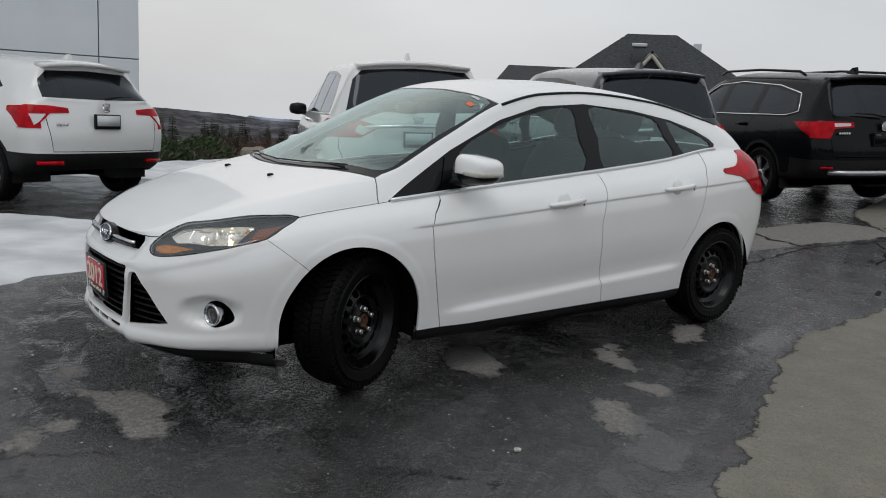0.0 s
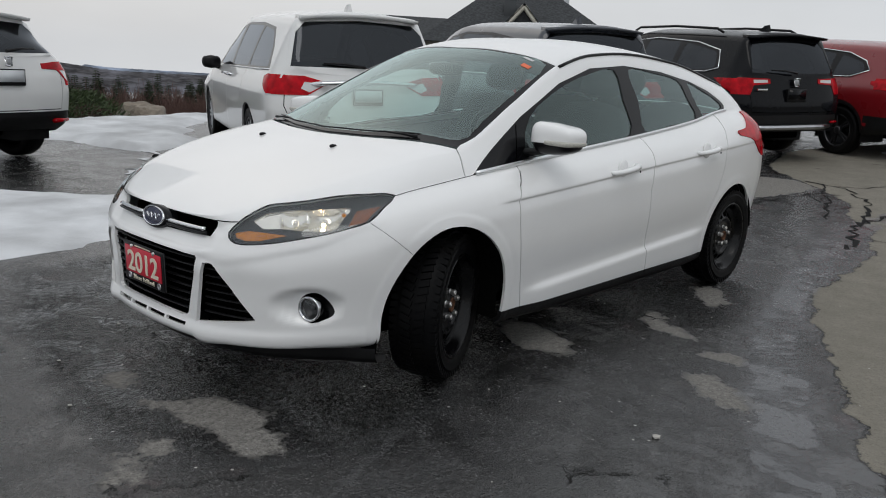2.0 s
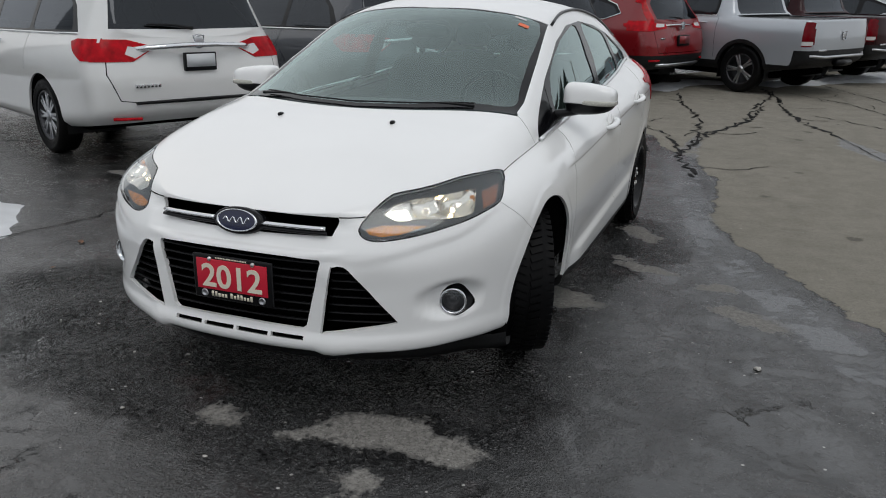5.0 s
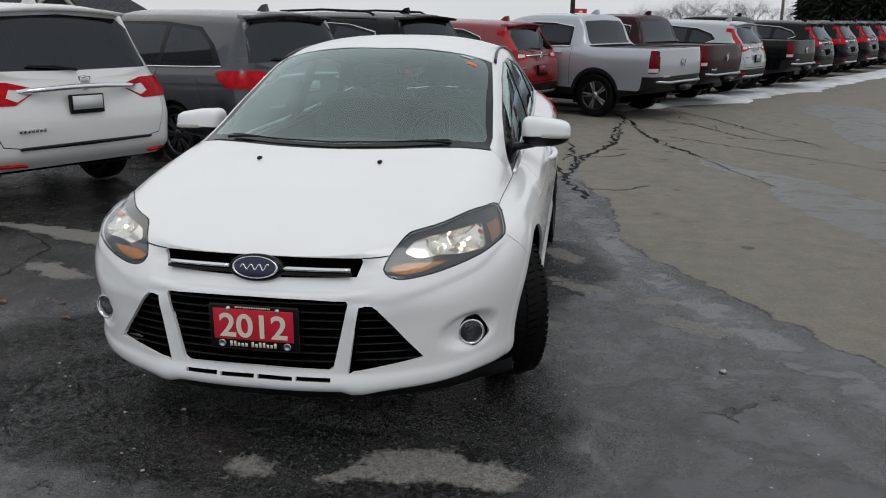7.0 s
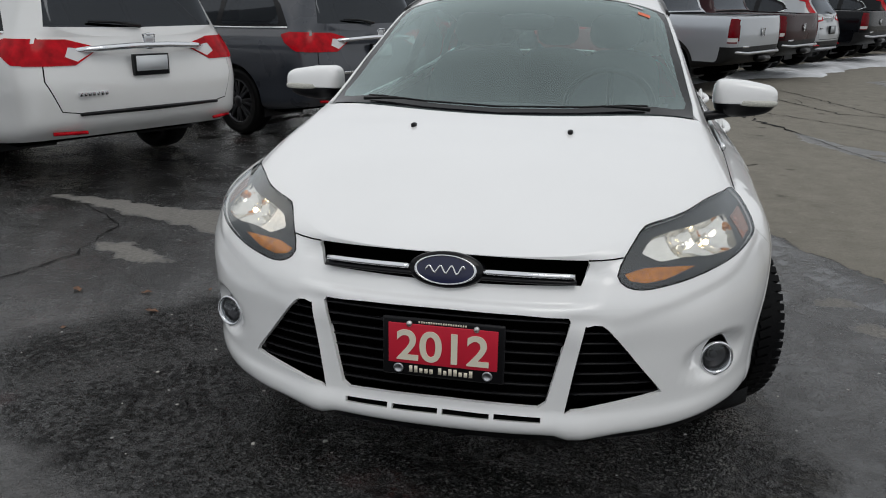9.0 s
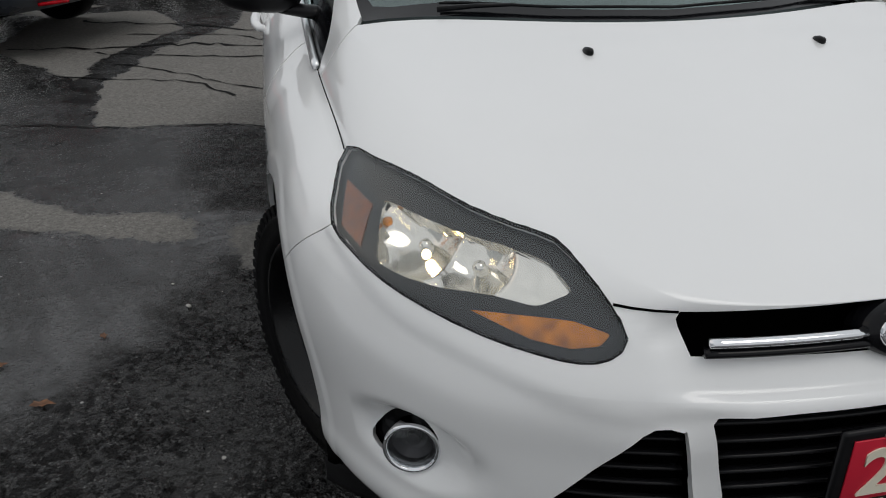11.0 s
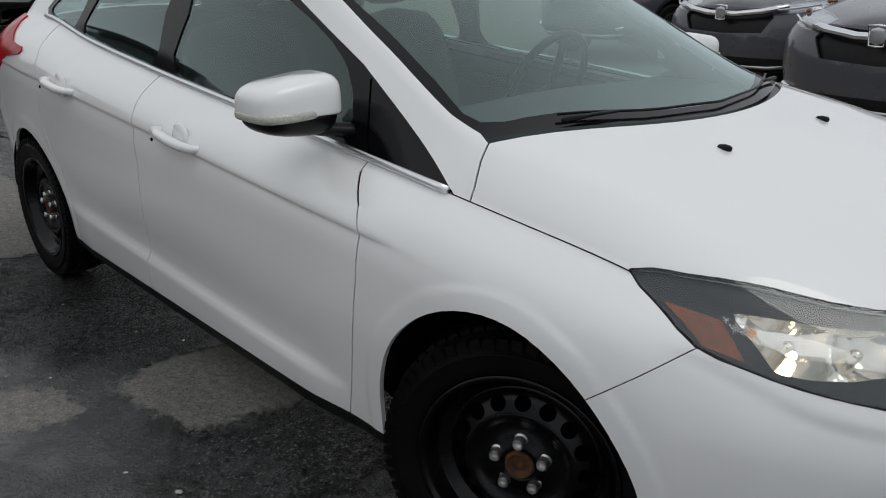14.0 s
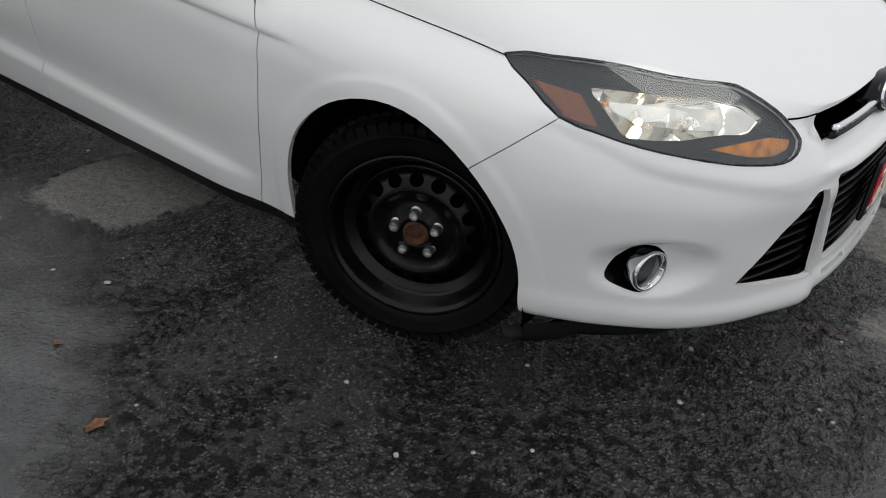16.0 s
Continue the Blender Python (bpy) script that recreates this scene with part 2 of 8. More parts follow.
def shell(s):
    """Half a car body: a lower skin that wraps from nose to tail, and an upper skin of hood, screen and roof."""
    nf, ns, nr, na, nb1, nb2 = s.get("res", (18, 64, 18, 22, 8, 9))
    ws = np.unique(np.concatenate([np.linspace(0, 1, na), np.array(s.get("rows", []))]))
    cols = [("f", a) for a in np.unique(np.concatenate([np.linspace(0, 1, nf)[:-1], np.array(s.get("corner", []))]))]
    side = np.unique(np.concatenate([np.linspace(0, 1, ns), np.array(s.get("extra", []))]))
    cols += [("s", a) for a in side] + [("r", a) for a in np.linspace(0, 1, nr)[1:]]
    bm = bmesh.new()
    grid = []
    for kind, a in cols:
        col = []
        for w in ws:
            xf, xr = pch(s["xf"], w), pch(s["xr"], w)
            lf, lr = pch(s["lf"], w), pch(s["lr"], w)
            p, q = pch(s["pf"], w), pch(s["pr"], w)
            if kind == "f":
                th = math.pi / 2 * a
                x = xf - lf + lf * math.cos(th) ** (2 / p)
                cy = math.sin(th) ** (2 / p)
            elif kind == "s":
                x = (xf - lf) * (1 - a) + (xr + lr) * a
                cy = 1.0
            else:
                th = math.pi / 2 * (1 - a)
                x = xr + lr - lr * max(0.0, math.cos(th)) ** (2 / q)
                cy = math.sin(th) ** (2 / q)
            y = (pch(s["yb"], x) + pch(s["d"], w) * pch(s["k"], x)) * cy
            zb, zt = pch(s["z0"], x), pch(s["zb"], x)
            z = zb + (zt - zb) * w
            if "push" in s:
                y += s["push"](x, z) * cy
            col.append((x, y, z))
        x, yb, zb = col[-1]
        zc = float(pch(s["zc"], x))
        yr = min(float(pch(s["yr"], x)), yb * 0.985)
        zr = min(float(pch(s["zr"], x)), zc)
        zr = max(zr, zb)
        if yb < 1e-4:
            zc = zr = zb
        for t in np.linspace(0, 1, nb1 + 1)[1:]:
            bul = pch(s["bulge"], x) * 4 * t * (1 - t)
            col.append((x, yb + (yr - yb) * t + bul * 0.6, zb + (zr - zb) * t + bul * 0.5))
        e = pch(s["crown"], x)
        for t in np.linspace(0, 1, nb2 + 1)[1:]:
            y = yr * (1 - t)
            col.append((x, y, zc - (zc - zr) * (1 - t) ** e))
        grid.append([bm.verts.new(c) for c in col])
    for a, b in zip(grid, grid[1:]):
        for j in range(len(a) - 1):
            bm.faces.new((a[j], b[j], b[j + 1], a[j + 1]))
    bmesh.ops.remove_doubles(bm, verts=bm.verts[:], dist=2e-4)
    bmesh.ops.dissolve_degenerate(bm, edges=bm.edges[:], dist=1e-4)
    bm.normal_update()
    # outward is away from the car's middle
    mid = Vector((-s["wb"] / 2, 0, 0.5))
    if sum((f.calc_center_median() - mid).dot(f.normal) * f.calc_area() for f in bm.faces) < 0:
        bmesh.ops.reverse_faces(bm, faces=bm.faces[:])
    bm.faces.layers.int.new("kind")
    return bm


SIDE = (Vector((1, 0, 0)), Vector((0, 0, 1)), Vector((0, 1, 0)))
FRONT = (Vector((0, 1, 0)), Vector((0, 0, 1)), Vector((1, 0, 0)))
TOP = (Vector((1, 0, 0)), Vector((0, 1, 0)), Vector((0, 0, 1)))


def oblique(a):
    """Projection level, from a degrees round from the nose towards the car's left."""
    c, n = math.cos(radians(a)), math.sin(radians(a))
    return (Vector((-n, c, 0)), Vector((0, 0, 1)), Vector((c, n, 0)))


def inside(poly, x, y):
    r = False
    for (x0, y0), (x1, y1) in zip(poly, poly[1:] + poly[:1]):
        if (y0 > y) != (y1 > y) and x < (x1 - x0) * (y - y0) / (y1 - y0) + x0:
            r = not r
    return r


def cut(bm, poly, proj, kind, where=None, only=None):
    """Cut a polygon, given in a projection, into the skin, and mark the faces inside it."""
    u, v, d = proj
    lay = bm.faces.layers.int["kind"]
    poly = [tuple(p) for p in poly]
    lo = [min(p[k] for p in poly) - 0.002 for k in (0, 1)]
    hi = [max(p[k] for p in poly) + 0.002 for k in (0, 1)]

    def box2(f):
        a = [(w.co.dot(u), w.co.dot(v)) for w in f.verts]
        return min(p[0] for p in a), min(p[1] for p in a), max(p[0] for p in a), max(p[1] for p in a)

    def wanted(f):
        if where and not where(f):
            return False
        if only is not None and f[lay] not in only:
            return False
        b = box2(f)
        return b[2] >= lo[0] and b[0] <= hi[0] and b[3] >= lo[1] and b[1] <= hi[1]

    cand = {f for f in bm.faces if wanted(f)}
    for p, q in zip(poly, poly[1:] + poly[:1]):
        if math.dist(p, q) < 1e-6:
            continue
        p3, q3 = u * p[0] + v * p[1], u * q[0] + v * q[1]
        n = (q3 - p3).cross(d).normalized()
        a = (min(p[0], q[0]) - 1e-4, min(p[1], q[1]) - 1e-4, max(p[0], q[0]) + 1e-4, max(p[1], q[1]) + 1e-4)
        hit = []
        for f in cand:
            b = box2(f)
            if b[2] >= a[0] and b[0] <= a[2] and b[3] >= a[1] and b[1] <= a[3]:
                hit.append(f)
        if not hit:
            continue
        es = {e for f in hit for e in f.edges}
        vs = {w for f in hit for w in f.verts}
        r = bmesh.ops.bisect_plane(bm, geom=hit + list(es) + list(vs), plane_co=p3, plane_no=n, dist=1e-6)
        cand = {f for f in cand if f.is_valid} | {f for f in r["geom"] if isinstance(f, bmesh.types.BMFace)}
    for f in cand:
        if f.is_valid:
            c = f.calc_center_median()
            if inside(poly, c.dot(u), c.dot(v)):
                f[lay] = kind


def stripe(line, w):
    """A thin closed outline round an open line."""
    line = [Vector(p) for p in line]
    a, b = [], []
    for i, p in enumerate(line):
        t = (line[min(i + 1, len(line) - 1)] - line[max(i - 1, 0)]).normalized()
        n = Vector((-t.y, t.x)) * w / 2
        a.append(tuple(p + n))
        b.append(tuple(p - n))
    return a + b[::-1]


def ring(cx, cz, r, n=28, a0=0, a1=360, sx=1.0):
    return [(cx + sx * r * math.cos(radians(a0 + (a1 - a0) * k / (n - 1))), cz + r * math.sin(radians(a0 + (a1 - a0) * k / (n - 1)))) for k in range(n)]


def smooth_poly(pts, n=4):
    """Round off a closed outline (Catmull-Rom)."""
    out = []
    m = len(pts)
    for i in range(m):
        p0, p1, p2, p3 = [Vector(pts[(i + k - 1) % m]) for k in range(4)]
        for k in range(n):
            t = k / n
            out.append(tuple(0.5 * (2 * p1 + (p2 - p0) * t + (2 * p0 - 5 * p1 + 4 * p2 - p3) * t * t + (3 * p1 - p0 - 3 * p2 + p3) * t ** 3)))
    return out


def round_off(pts, r=0.05):
    """A closed outline with its corners taken off in a small curve."""
    out = []
    m = len(pts)
    for i in range(m):
        a, b, c = Vector(pts[i - 1]), Vector(pts[i]), Vector(pts[(i + 1) % m])
        p = b + (a - b).normalized() * min(r, (a - b).length * 0.4)
        q = b + (c - b).normalized() * min(r, (c - b).length * 0.4)
        out += [tuple(p), tuple((p + q) * 0.25 + b * 0.5), tuple(q)]
    return out


def skins(bm):
    """The cut half body's faces by kind, with one normal for each corner point."""
    bm.normal_update()
    bm.verts.index_update()
    lay = bm.faces.layers.int["kind"]
    nor = []
    for v in bm.verts:
        n = v.normal.copy()
        if abs(v.co.y) < 1e-4:
            n.y = 0
            n.normalize()
        nor.append(n)
    out = {}
    for f in bm.faces:
        out.setdefault(f[lay], []).append([v.index for v in f.verts])
    return [v.co.copy() for v in bm.verts], nor, out


def skin_pieces(name, sk, kinds, material, parent, sides=(1, -1), **kw):
    """Each connected patch of some kinds as a part of its own."""
    root = {}

    def top(i):
        while root.setdefault(i, i) != i:
            i = root[i]
        return i

    faces = [f for k in kinds for f in sk[2].get(k, [])]
    for f in faces:
        for i in f[1:]:
            root[top(i)] = top(f[0])
    groups = {}
    for f in faces:
        groups.setdefault(top(f[0]), []).append(f)
    for g in groups.values():
        for sd in sides:
            skin_part(name, sk, kinds, material, parent, (sd,), faces=g, **kw)


def skin_part(name, sk, kinds, material, parent, sides=(1, -1), push=0.0, rim=0.0, label="", pick=None, faces=None, bend=None):
    """One mesh from faces of the body: both halves in one, or one side alone."""
    co, nor, by = sk
    faces = faces or [f for k in kinds for f in by.get(k, [])]
    if pick:
        faces = [f for f in faces if pick(sum((co[i] for i in f), Vector()) / len(f))]
    if not faces:
        return None
    vs, ns, fs = [], [], []
    for sd in sides:
        at = {}
        count = {}
        for f in faces:
            for i in f:
                if i not in at:
                    at[i] = len(vs)
                    p = co[i] - nor[i] * push
                    vs.append((p.x, p.y * sd, p.z))
                    n = nor[i] if bend is None else (nor[i] + bend).normalized()
                    ns.append((n.x, n.y * sd, n.z))
            g = [at[i] for i in f]
            fs.append(g if sd > 0 else g[::-1])
            for a, b in zip(f, f[1:] + f[:1]):
                count.setdefault(frozenset((a, b)), []).append((a, b))
        if rim:
            for e, ab in count.items():
                if len(ab) == 1:
                    a, b = ab[0]
                    if abs(co[a].y) < 1e-4 and abs(co[b].y) < 1e-4:
                        continue
                    k = len(vs)
                    side_n = (co[b] - co[a]).cross(nor[a]).normalized()
                    for i, dd in ((a, push), (b, push), (b, push + rim), (a, push + rim)):
                        p = co[i] - nor[i] * dd
                        vs.append((p.x, p.y * sd, p.z))
                        ns.append((side_n.x, side_n.y * sd, side_n.z))
                    g = [k + 1, k, k + 3, k + 2]
                    fs.append(g if sd > 0 else g[::-1])
    me = bpy.data.meshes.new(name)
    me.from_pydata(vs, [], fs)
    me.validate()
    me.polygons.foreach_set("use_smooth", [True] * len(me.polygons))
    if len(me.vertices) == len(ns):
        me.normals_split_custom_set_from_vertices(ns)
    me.materials.append(material)
    ob = new(name, me)
    ob.parent = parent
    if label:
        ob["label"] = label
    return ob

# ---------------------------------------------------------------- ground


def ground_z(x, y):
    r = max(0.0, -x - 2.5)
    z = 0.03 * r + 0.0012 * r * r if r < 8.3 else 0.3317 + 0.05 * (min(r, 45) - 8.3)
    s = max(0.0, -y - 11.5)
    return z - (0.25 * s if s < 30 else 7.5 + 0.045 * (s - 30))


def poly_dist(poly, x, y):
    """Signed distance to an outline, positive inside."""
    d = 1e9
    for (x0, y0), (x1, y1) in zip(poly, poly[1:] + poly[:1]):
        ex, ey = x1 - x0, y1 - y0
        t = min(1, max(0, ((x - x0) * ex + (y - y0) * ey) / (ex * ex + ey * ey + 1e-12)))
        d = min(d, math.hypot(x - x0 - t * ex, y - y0 - t * ey))
    return d if inside(poly, x, y) else -d


def axis(a, b, h, far):
    out = list(np.arange(a, b + 1e-6, h))
    g, x = h, b
    while x < far:
        g *= 1.16
        x += g
        out.append(x)
    g, x = h, a
    while x > -far:
        g *= 1.16
        x -= g
        out.insert(0, x)
    return out


# the dry, tan part of the lot, and pale dry patches within the wet part
DRY_LOT = [(16, 10.5), (4, 4.8), (1.5, 3.35), (-0.50, 2.38), (-0.72, 2.24), (-0.88, 2.22), (-1.06, 2.11), (-1.43, 1.93), (-1.93, 1.73), (-2.16, 1.60), (-2.86, 1.34), (-3.1, 1.34), (-4.34, 1.30), (-4.9, 1.12), (-5.34, 1.02), (-5.7, 0.72), (-6.6, 0.42), (-7.3, -0.1), (-7.9, -0.7), (-8.6, -1.2), (-10.5, -1.6), (-12.5, -1.0), (-40, 14), (-60, 40), (-40, 60), (16, 60)]
# coarse, open-grained stretches, darkened for the car's shade and reflection
SHADED_COARSE = [[(-1.9, -0.6), (-1.0, -1.12), (-0.55, -1.30), (-0.15, -1.62), (0.1, -1.85), (0.7, -1.70), (0.95, -1.1), (1.1, -0.4), (1.25, 0.3), (1.2, 0.75), (0.9, 1.0), (0.5, 1.05), (-0.1, 0.9), (-0.6, 0.6)],
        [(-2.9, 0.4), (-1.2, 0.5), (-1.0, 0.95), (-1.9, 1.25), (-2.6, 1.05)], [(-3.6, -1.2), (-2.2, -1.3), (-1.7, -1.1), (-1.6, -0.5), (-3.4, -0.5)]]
WET_STREAKS = [[(-7.43, 2.47), (-6.61, 2.78), (-6.13, 3.22), (-5.83, 3.5), (-4.71, 3.8), (-3.5, 3.75), (-2.8, 3.3), (-3.31, 3.25), (-3.86, 3.08), (-4.67, 2.90), (-5.57, 2.98), (-6.77, 2.46)], [(-14.0, 5.0), (-10.0, 5.6), (-9.0, 6.6), (-15.0, 6.6)], [(-10.9, 4.95), (-8.95, 4.80), (-8.0, 5.0), (-7.5, 5.5), (-10.0, 6.0), (-12.5, 6.3)],
               [(-6.9, 0.95), (-5.0, 1.05), (-3.0, 1.30), (-1.9, 1.58), (-0.9, 2.0), (0.2, 2.5), (0.5, 2.45), (-0.8, 1.8), (-2.0, 1.35), (-3.4, 1.05), (-5.0, 0.8)]]
DRY_PATCHES = [
    [(-0.76, 0.5), (-0.9, 0.54), (-0.83, 0.86), (-0.69, 0.98), (-0.59, 0.79)], [(-0.87, 1.47), (-0.97, 1.49), (-0.87, 1.7), (-0.77, 1.86), (-0.67, 1.87), (-0.73, 1.66)], [(-2.36, 0.78), (-2.46, 0.9), (-2.18, 1.1), (-2.07, 1.04)],
    [(-1.49, 0.91), (-1.62, 0.94), (-1.4, 1.26), (-1.36, 1.14)], [(1.02, 0.27), (0.91, 0.38), (0.77, 0.46), (0.79, 0.60), (0.83, 0.77), (0.90, 0.95), (0.99, 0.88), (0.97, 0.59)], [(1.33, 0.64), (1.27, 0.72), (1.33, 0.82), (1.41, 0.74)], [(1.17, 0.55), (1.10, 0.63), (1.17, 0.71), (1.23, 0.64)],
    [(-1.18, 1.37), (-1.31, 1.54), (-1.22, 1.58)], [(0.98, -0.09), (0.93, -0.03), (0.99, 0.09), (1.06, 0.01)], [(-2.35, -3.5), (-2.34, -3.09), (-2.17, -2.45), (-1.81, -2.28), (-2.13, -3.04)], [(-1.25, -2.48), (-1.24, -2.23), (-1.03, -1.86), (-0.98, -2.09)],
    [(-1.49, -0.90), (-1.42, -0.62), (-1.2, -0.45), (-0.96, -0.50), (-0.97, -0.80), (-1.03, -0.99), (-1.22, -1.04), (-1.46, -1.08)], [(-2.11, -2.65), (-2.21, -2.2), (-1.88, -1.87), (-1.70, -1.6), (-1.60, -1.26), (-1.36, -1.22), (-1.42, -1.45), (-1.55, -1.72), (-1.81, -2.2)],
    [(-1.09, -2.19), (-1.02, -1.88), (-0.97, -2.0)], [(-3.15, -1.85), (-3.1, -1.25), (-2.95, -0.75), (-3.7, -0.6), (-5.1, -0.45), (-6.3, -0.25), (-8.2, 0.1), (-8.2, -0.9), (-6.4, -1.1), (-5.4, -1.7), (-4.2, -1.95)], [(-4.4, -2.2), (-5.2, -2.1), (-6.3, -1.6), (-7.4, -2.0), (-7.2, -3.0), (-5.6, -3.0)], [(-6.6, -3.6), (-7.2, -3.3), (-8.0, -2.3), (-7.6, -3.2), (-5.6, -3.7)],
    [(1.9, -0.6), (2.2, -0.2), (2.6, -0.5), (2.3, -0.9)],
]


def asphalt():
    m = bpy.data.materials.new("wet_and_dry_asphalt")
    m.use_nodes = True
    nt = m.node_tree
    L = nt.links.new
    b = nt.nodes["Principled BSDF"]

    def node(kind, **kw):
        n = nt.nodes.new(kind)
        for k, v in kw.items():
            n.inputs[k].default_value = v
        return n

    def math_(op, a, c=None):
        n = nt.nodes.new("ShaderNodeMath")
        n.operation = op
        for i, v in enumerate((a, c)):
            if v is None:
                continue
            if isinstance(v, (int, float)):
                n.inputs[i].default_value = v
            else:
                L(v, n.inputs[i])
        return n.outputs[0]

    def rng(v, a, c, d=0.0, e=1.0):
        n = nt.nodes.new("ShaderNodeMapRange")
        n.interpolation_type = "SMOOTHSTEP"
        for i, x in enumerate((a, c, d, e)):
            n.inputs[i + 1].default_value = x
        L(v, n.inputs[0])
        return n.outputs[0]

    def mix(f, a, c):
        n = nt.nodes.new("ShaderNodeMix")
        n.data_type = "RGBA"
        for i, v in ((0, f), (6, a), (7, c)):
            if isinstance(v, (int, float)):
                n.inputs[i].default_value = v
            elif isinstance(v, tuple):
                n.inputs[i].default_value = (*v, 1)
            else:
                L(v, n.inputs[i])
        return n.outputs[2]

    tc = nt.nodes.new("ShaderNodeTexCoord").outputs["Object"]

    def noise_(scale, detail=6, rough=0.6, squash=None):
        n = node("ShaderNodeTexNoise", Scale=scale, Detail=detail, Roughness=rough)
        if squash:
            mp = nt.nodes.new("ShaderNodeMapping")
            mp.inputs["Scale"].default_value = squash
            mp.inputs["Rotation"].default_value = (0, 0, 0.5)
            L(tc, mp.inputs[0])
            L(mp.outputs[0], n.inputs["Vector"])
        else:
            L(tc, n.inputs["Vector"])
        return n.outputs[0]

    att = nt.nodes.new("ShaderNodeAttribute")
    att.attribute_name = "dryness"
    att2 = nt.nodes.new("ShaderNodeAttribute")
    att2.attribute_name = "lot"
    big, mid, fine = noise_(0.7, 4), noise_(5, 7, 0.65), noise_(38, 5, 0.7)
    ragged = math_("ADD", math_("MULTIPLY", math_("SUBTRACT", mid, 0.5), 0.30), math_("MULTIPLY", math_("SUBTRACT", fine, 0.5), 0.09))
    dry = rng(math_("ADD", math_("SUBTRACT", att.outputs["Fac"], 0.475), ragged), -0.014, 0.03)
    lot = rng(math_("ADD", math_("SUBTRACT", att2.outputs["Fac"], 0.5), math_("MULTIPLY", ragged, 0.8)), -0.006, 0.014)
    damp = rng(math_("ADD", math_("SUBTRACT", att2.outputs["Fac"], 0.44), ragged), -0.02, 0.06)
    # stones showing in the binder
    def cells(scale):
        v = node("ShaderNodeTexVoronoi", Scale=scale)
        L(tc, v.inputs["Vector"])
        c = nt.nodes.new("ShaderNodeSeparateColor")
        L(v.outputs["Color"], c.inputs[0])
        return v.outputs["Distance"], c.outputs[0], c.outputs[1]

    d1, c1, e1 = cells(95.0)
    d2, c2, e2 = cells(210.0)
    stone = math_("MULTIPLY", rng(c1, 0.62, 0.95), rng(d1, 0.62, 0.25))
    d3, c3, _ = cells(26.0)
    fleck = math_("MULTIPLY", rng(c3, 0.95, 0.98), rng(d3, 0.17, 0.11))
    # a film of water lies over most of it; in patches coarse stones stand out of the water
    mp3 = nt.nodes.new("ShaderNodeMapping")
    mp3.inputs["Rotation"].default_value = (0, 0, -0.30)
    mp3.inputs["Scale"].default_value = (1.5, 1.0, 1)
    L(tc, mp3.inputs[0])
    flow = node("ShaderNodeTexNoise", Scale=2.4, Detail=9, Roughness=0.68, Distortion=0.5)
    L(mp3.outputs[0], flow.inputs["Vector"])
    run = math_("ADD", flow.outputs[0], math_("MULTIPLY", math_("SUBTRACT", fine, 0.5), 0.12))
    # the car's shade on the ground, put into the colour within set outlines
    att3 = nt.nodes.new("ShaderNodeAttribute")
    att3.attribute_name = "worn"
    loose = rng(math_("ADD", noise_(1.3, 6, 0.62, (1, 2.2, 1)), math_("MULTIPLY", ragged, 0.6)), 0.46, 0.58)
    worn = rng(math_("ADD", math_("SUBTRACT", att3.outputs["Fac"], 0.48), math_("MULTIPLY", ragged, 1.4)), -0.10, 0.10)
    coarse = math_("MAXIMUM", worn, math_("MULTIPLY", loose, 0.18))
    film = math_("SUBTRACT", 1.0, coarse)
    wet_c = mix(rng(big, 0.35, 0.65), (0.017, 0.017, 0.0175), (0.044, 0.0435, 0.043))
    wet_c = mix(math_("MULTIPLY", rng(math_("ADD", mid, math_("MULTIPLY", ragged, 0.6)), 0.50, 0.56), 0.6), wet_c, (0.042, 0.040, 0.038))
    # stone tops of many greys; the shade in the gaps put in as black
    tops = mix(math_("MULTIPLY", math_("MULTIPLY", c1, c1), rng(e1, 0.0, 0.7)), (0.008, 0.008, 0.0085), (0.094, 0.092, 0.089))
    tops = mix(math_("MULTIPLY", rng(c2, 0.86, 0.98), 0.5), tops, (0.15, 0.146, 0.138))
    grain = mix(rng(d1, 0.32, 0.58), tops, (0.002, 0.002, 0.002))
    # near-black pits, thumbnail wide and gathered in patches
    pits = math_("ADD", noise_(34, 4, 0.62), math_("MULTIPLY", math_("SUBTRACT", noise_(2.3, 4, 0.6), 0.5), 0.55))
    pits = math_("MULTIPLY", rng(pits, 0.52, 0.56), coarse)
    grain = mix(math_("MULTIPLY", pits, 0.9), grain, (0.003, 0.003, 0.003))
    wet_c = mix(math_("ADD", 0.48, math_("MULTIPLY", coarse, 0.45)), wet_c, grain)
    # long streaks along the old paving, the sky's sheen on meltwater painted pale
    mp2 = nt.nodes.new("ShaderNodeMapping")
    mp2.vector_type = "TEXTURE"
    mp2.inputs["Rotation"].default_value = (0, 0, 0.42)
    mp2.inputs["Scale"].default_value = (2.6, 0.42, 1)
    L(tc, mp2.inputs[0])
    sn = node("ShaderNodeTexNoise", Scale=1.5, Detail=8, Roughness=0.66, Distortion=0.7)
    L(mp2.outputs[0], sn.inputs["Vector"])
    streak = math_("ADD", sn.outputs[0], math_("MULTIPLY", math_("SUBTRACT", fine, 0.5), 0.10))
    sheen_streak = math_("MULTIPLY", rng(streak, 0.525, 0.575), film)
    gap = math_("MULTIPLY", rng(streak, 0.455, 0.405), film)
    wet_c = mix(math_("MULTIPLY", sheen_streak, 0.34), wet_c, (0.085, 0.085, 0.086))
    wet_c = mix(math_("MULTIPLY", math_("MULTIPLY", rng(run, 0.52, 0.58), film), 0.30), wet_c, (0.075, 0.075, 0.076))
    wet_c = mix(math_("MULTIPLY", math_("MULTIPLY", rng(run, 0.45, 0.40), film), 0.28), wet_c, (0.005, 0.005, 0.005))
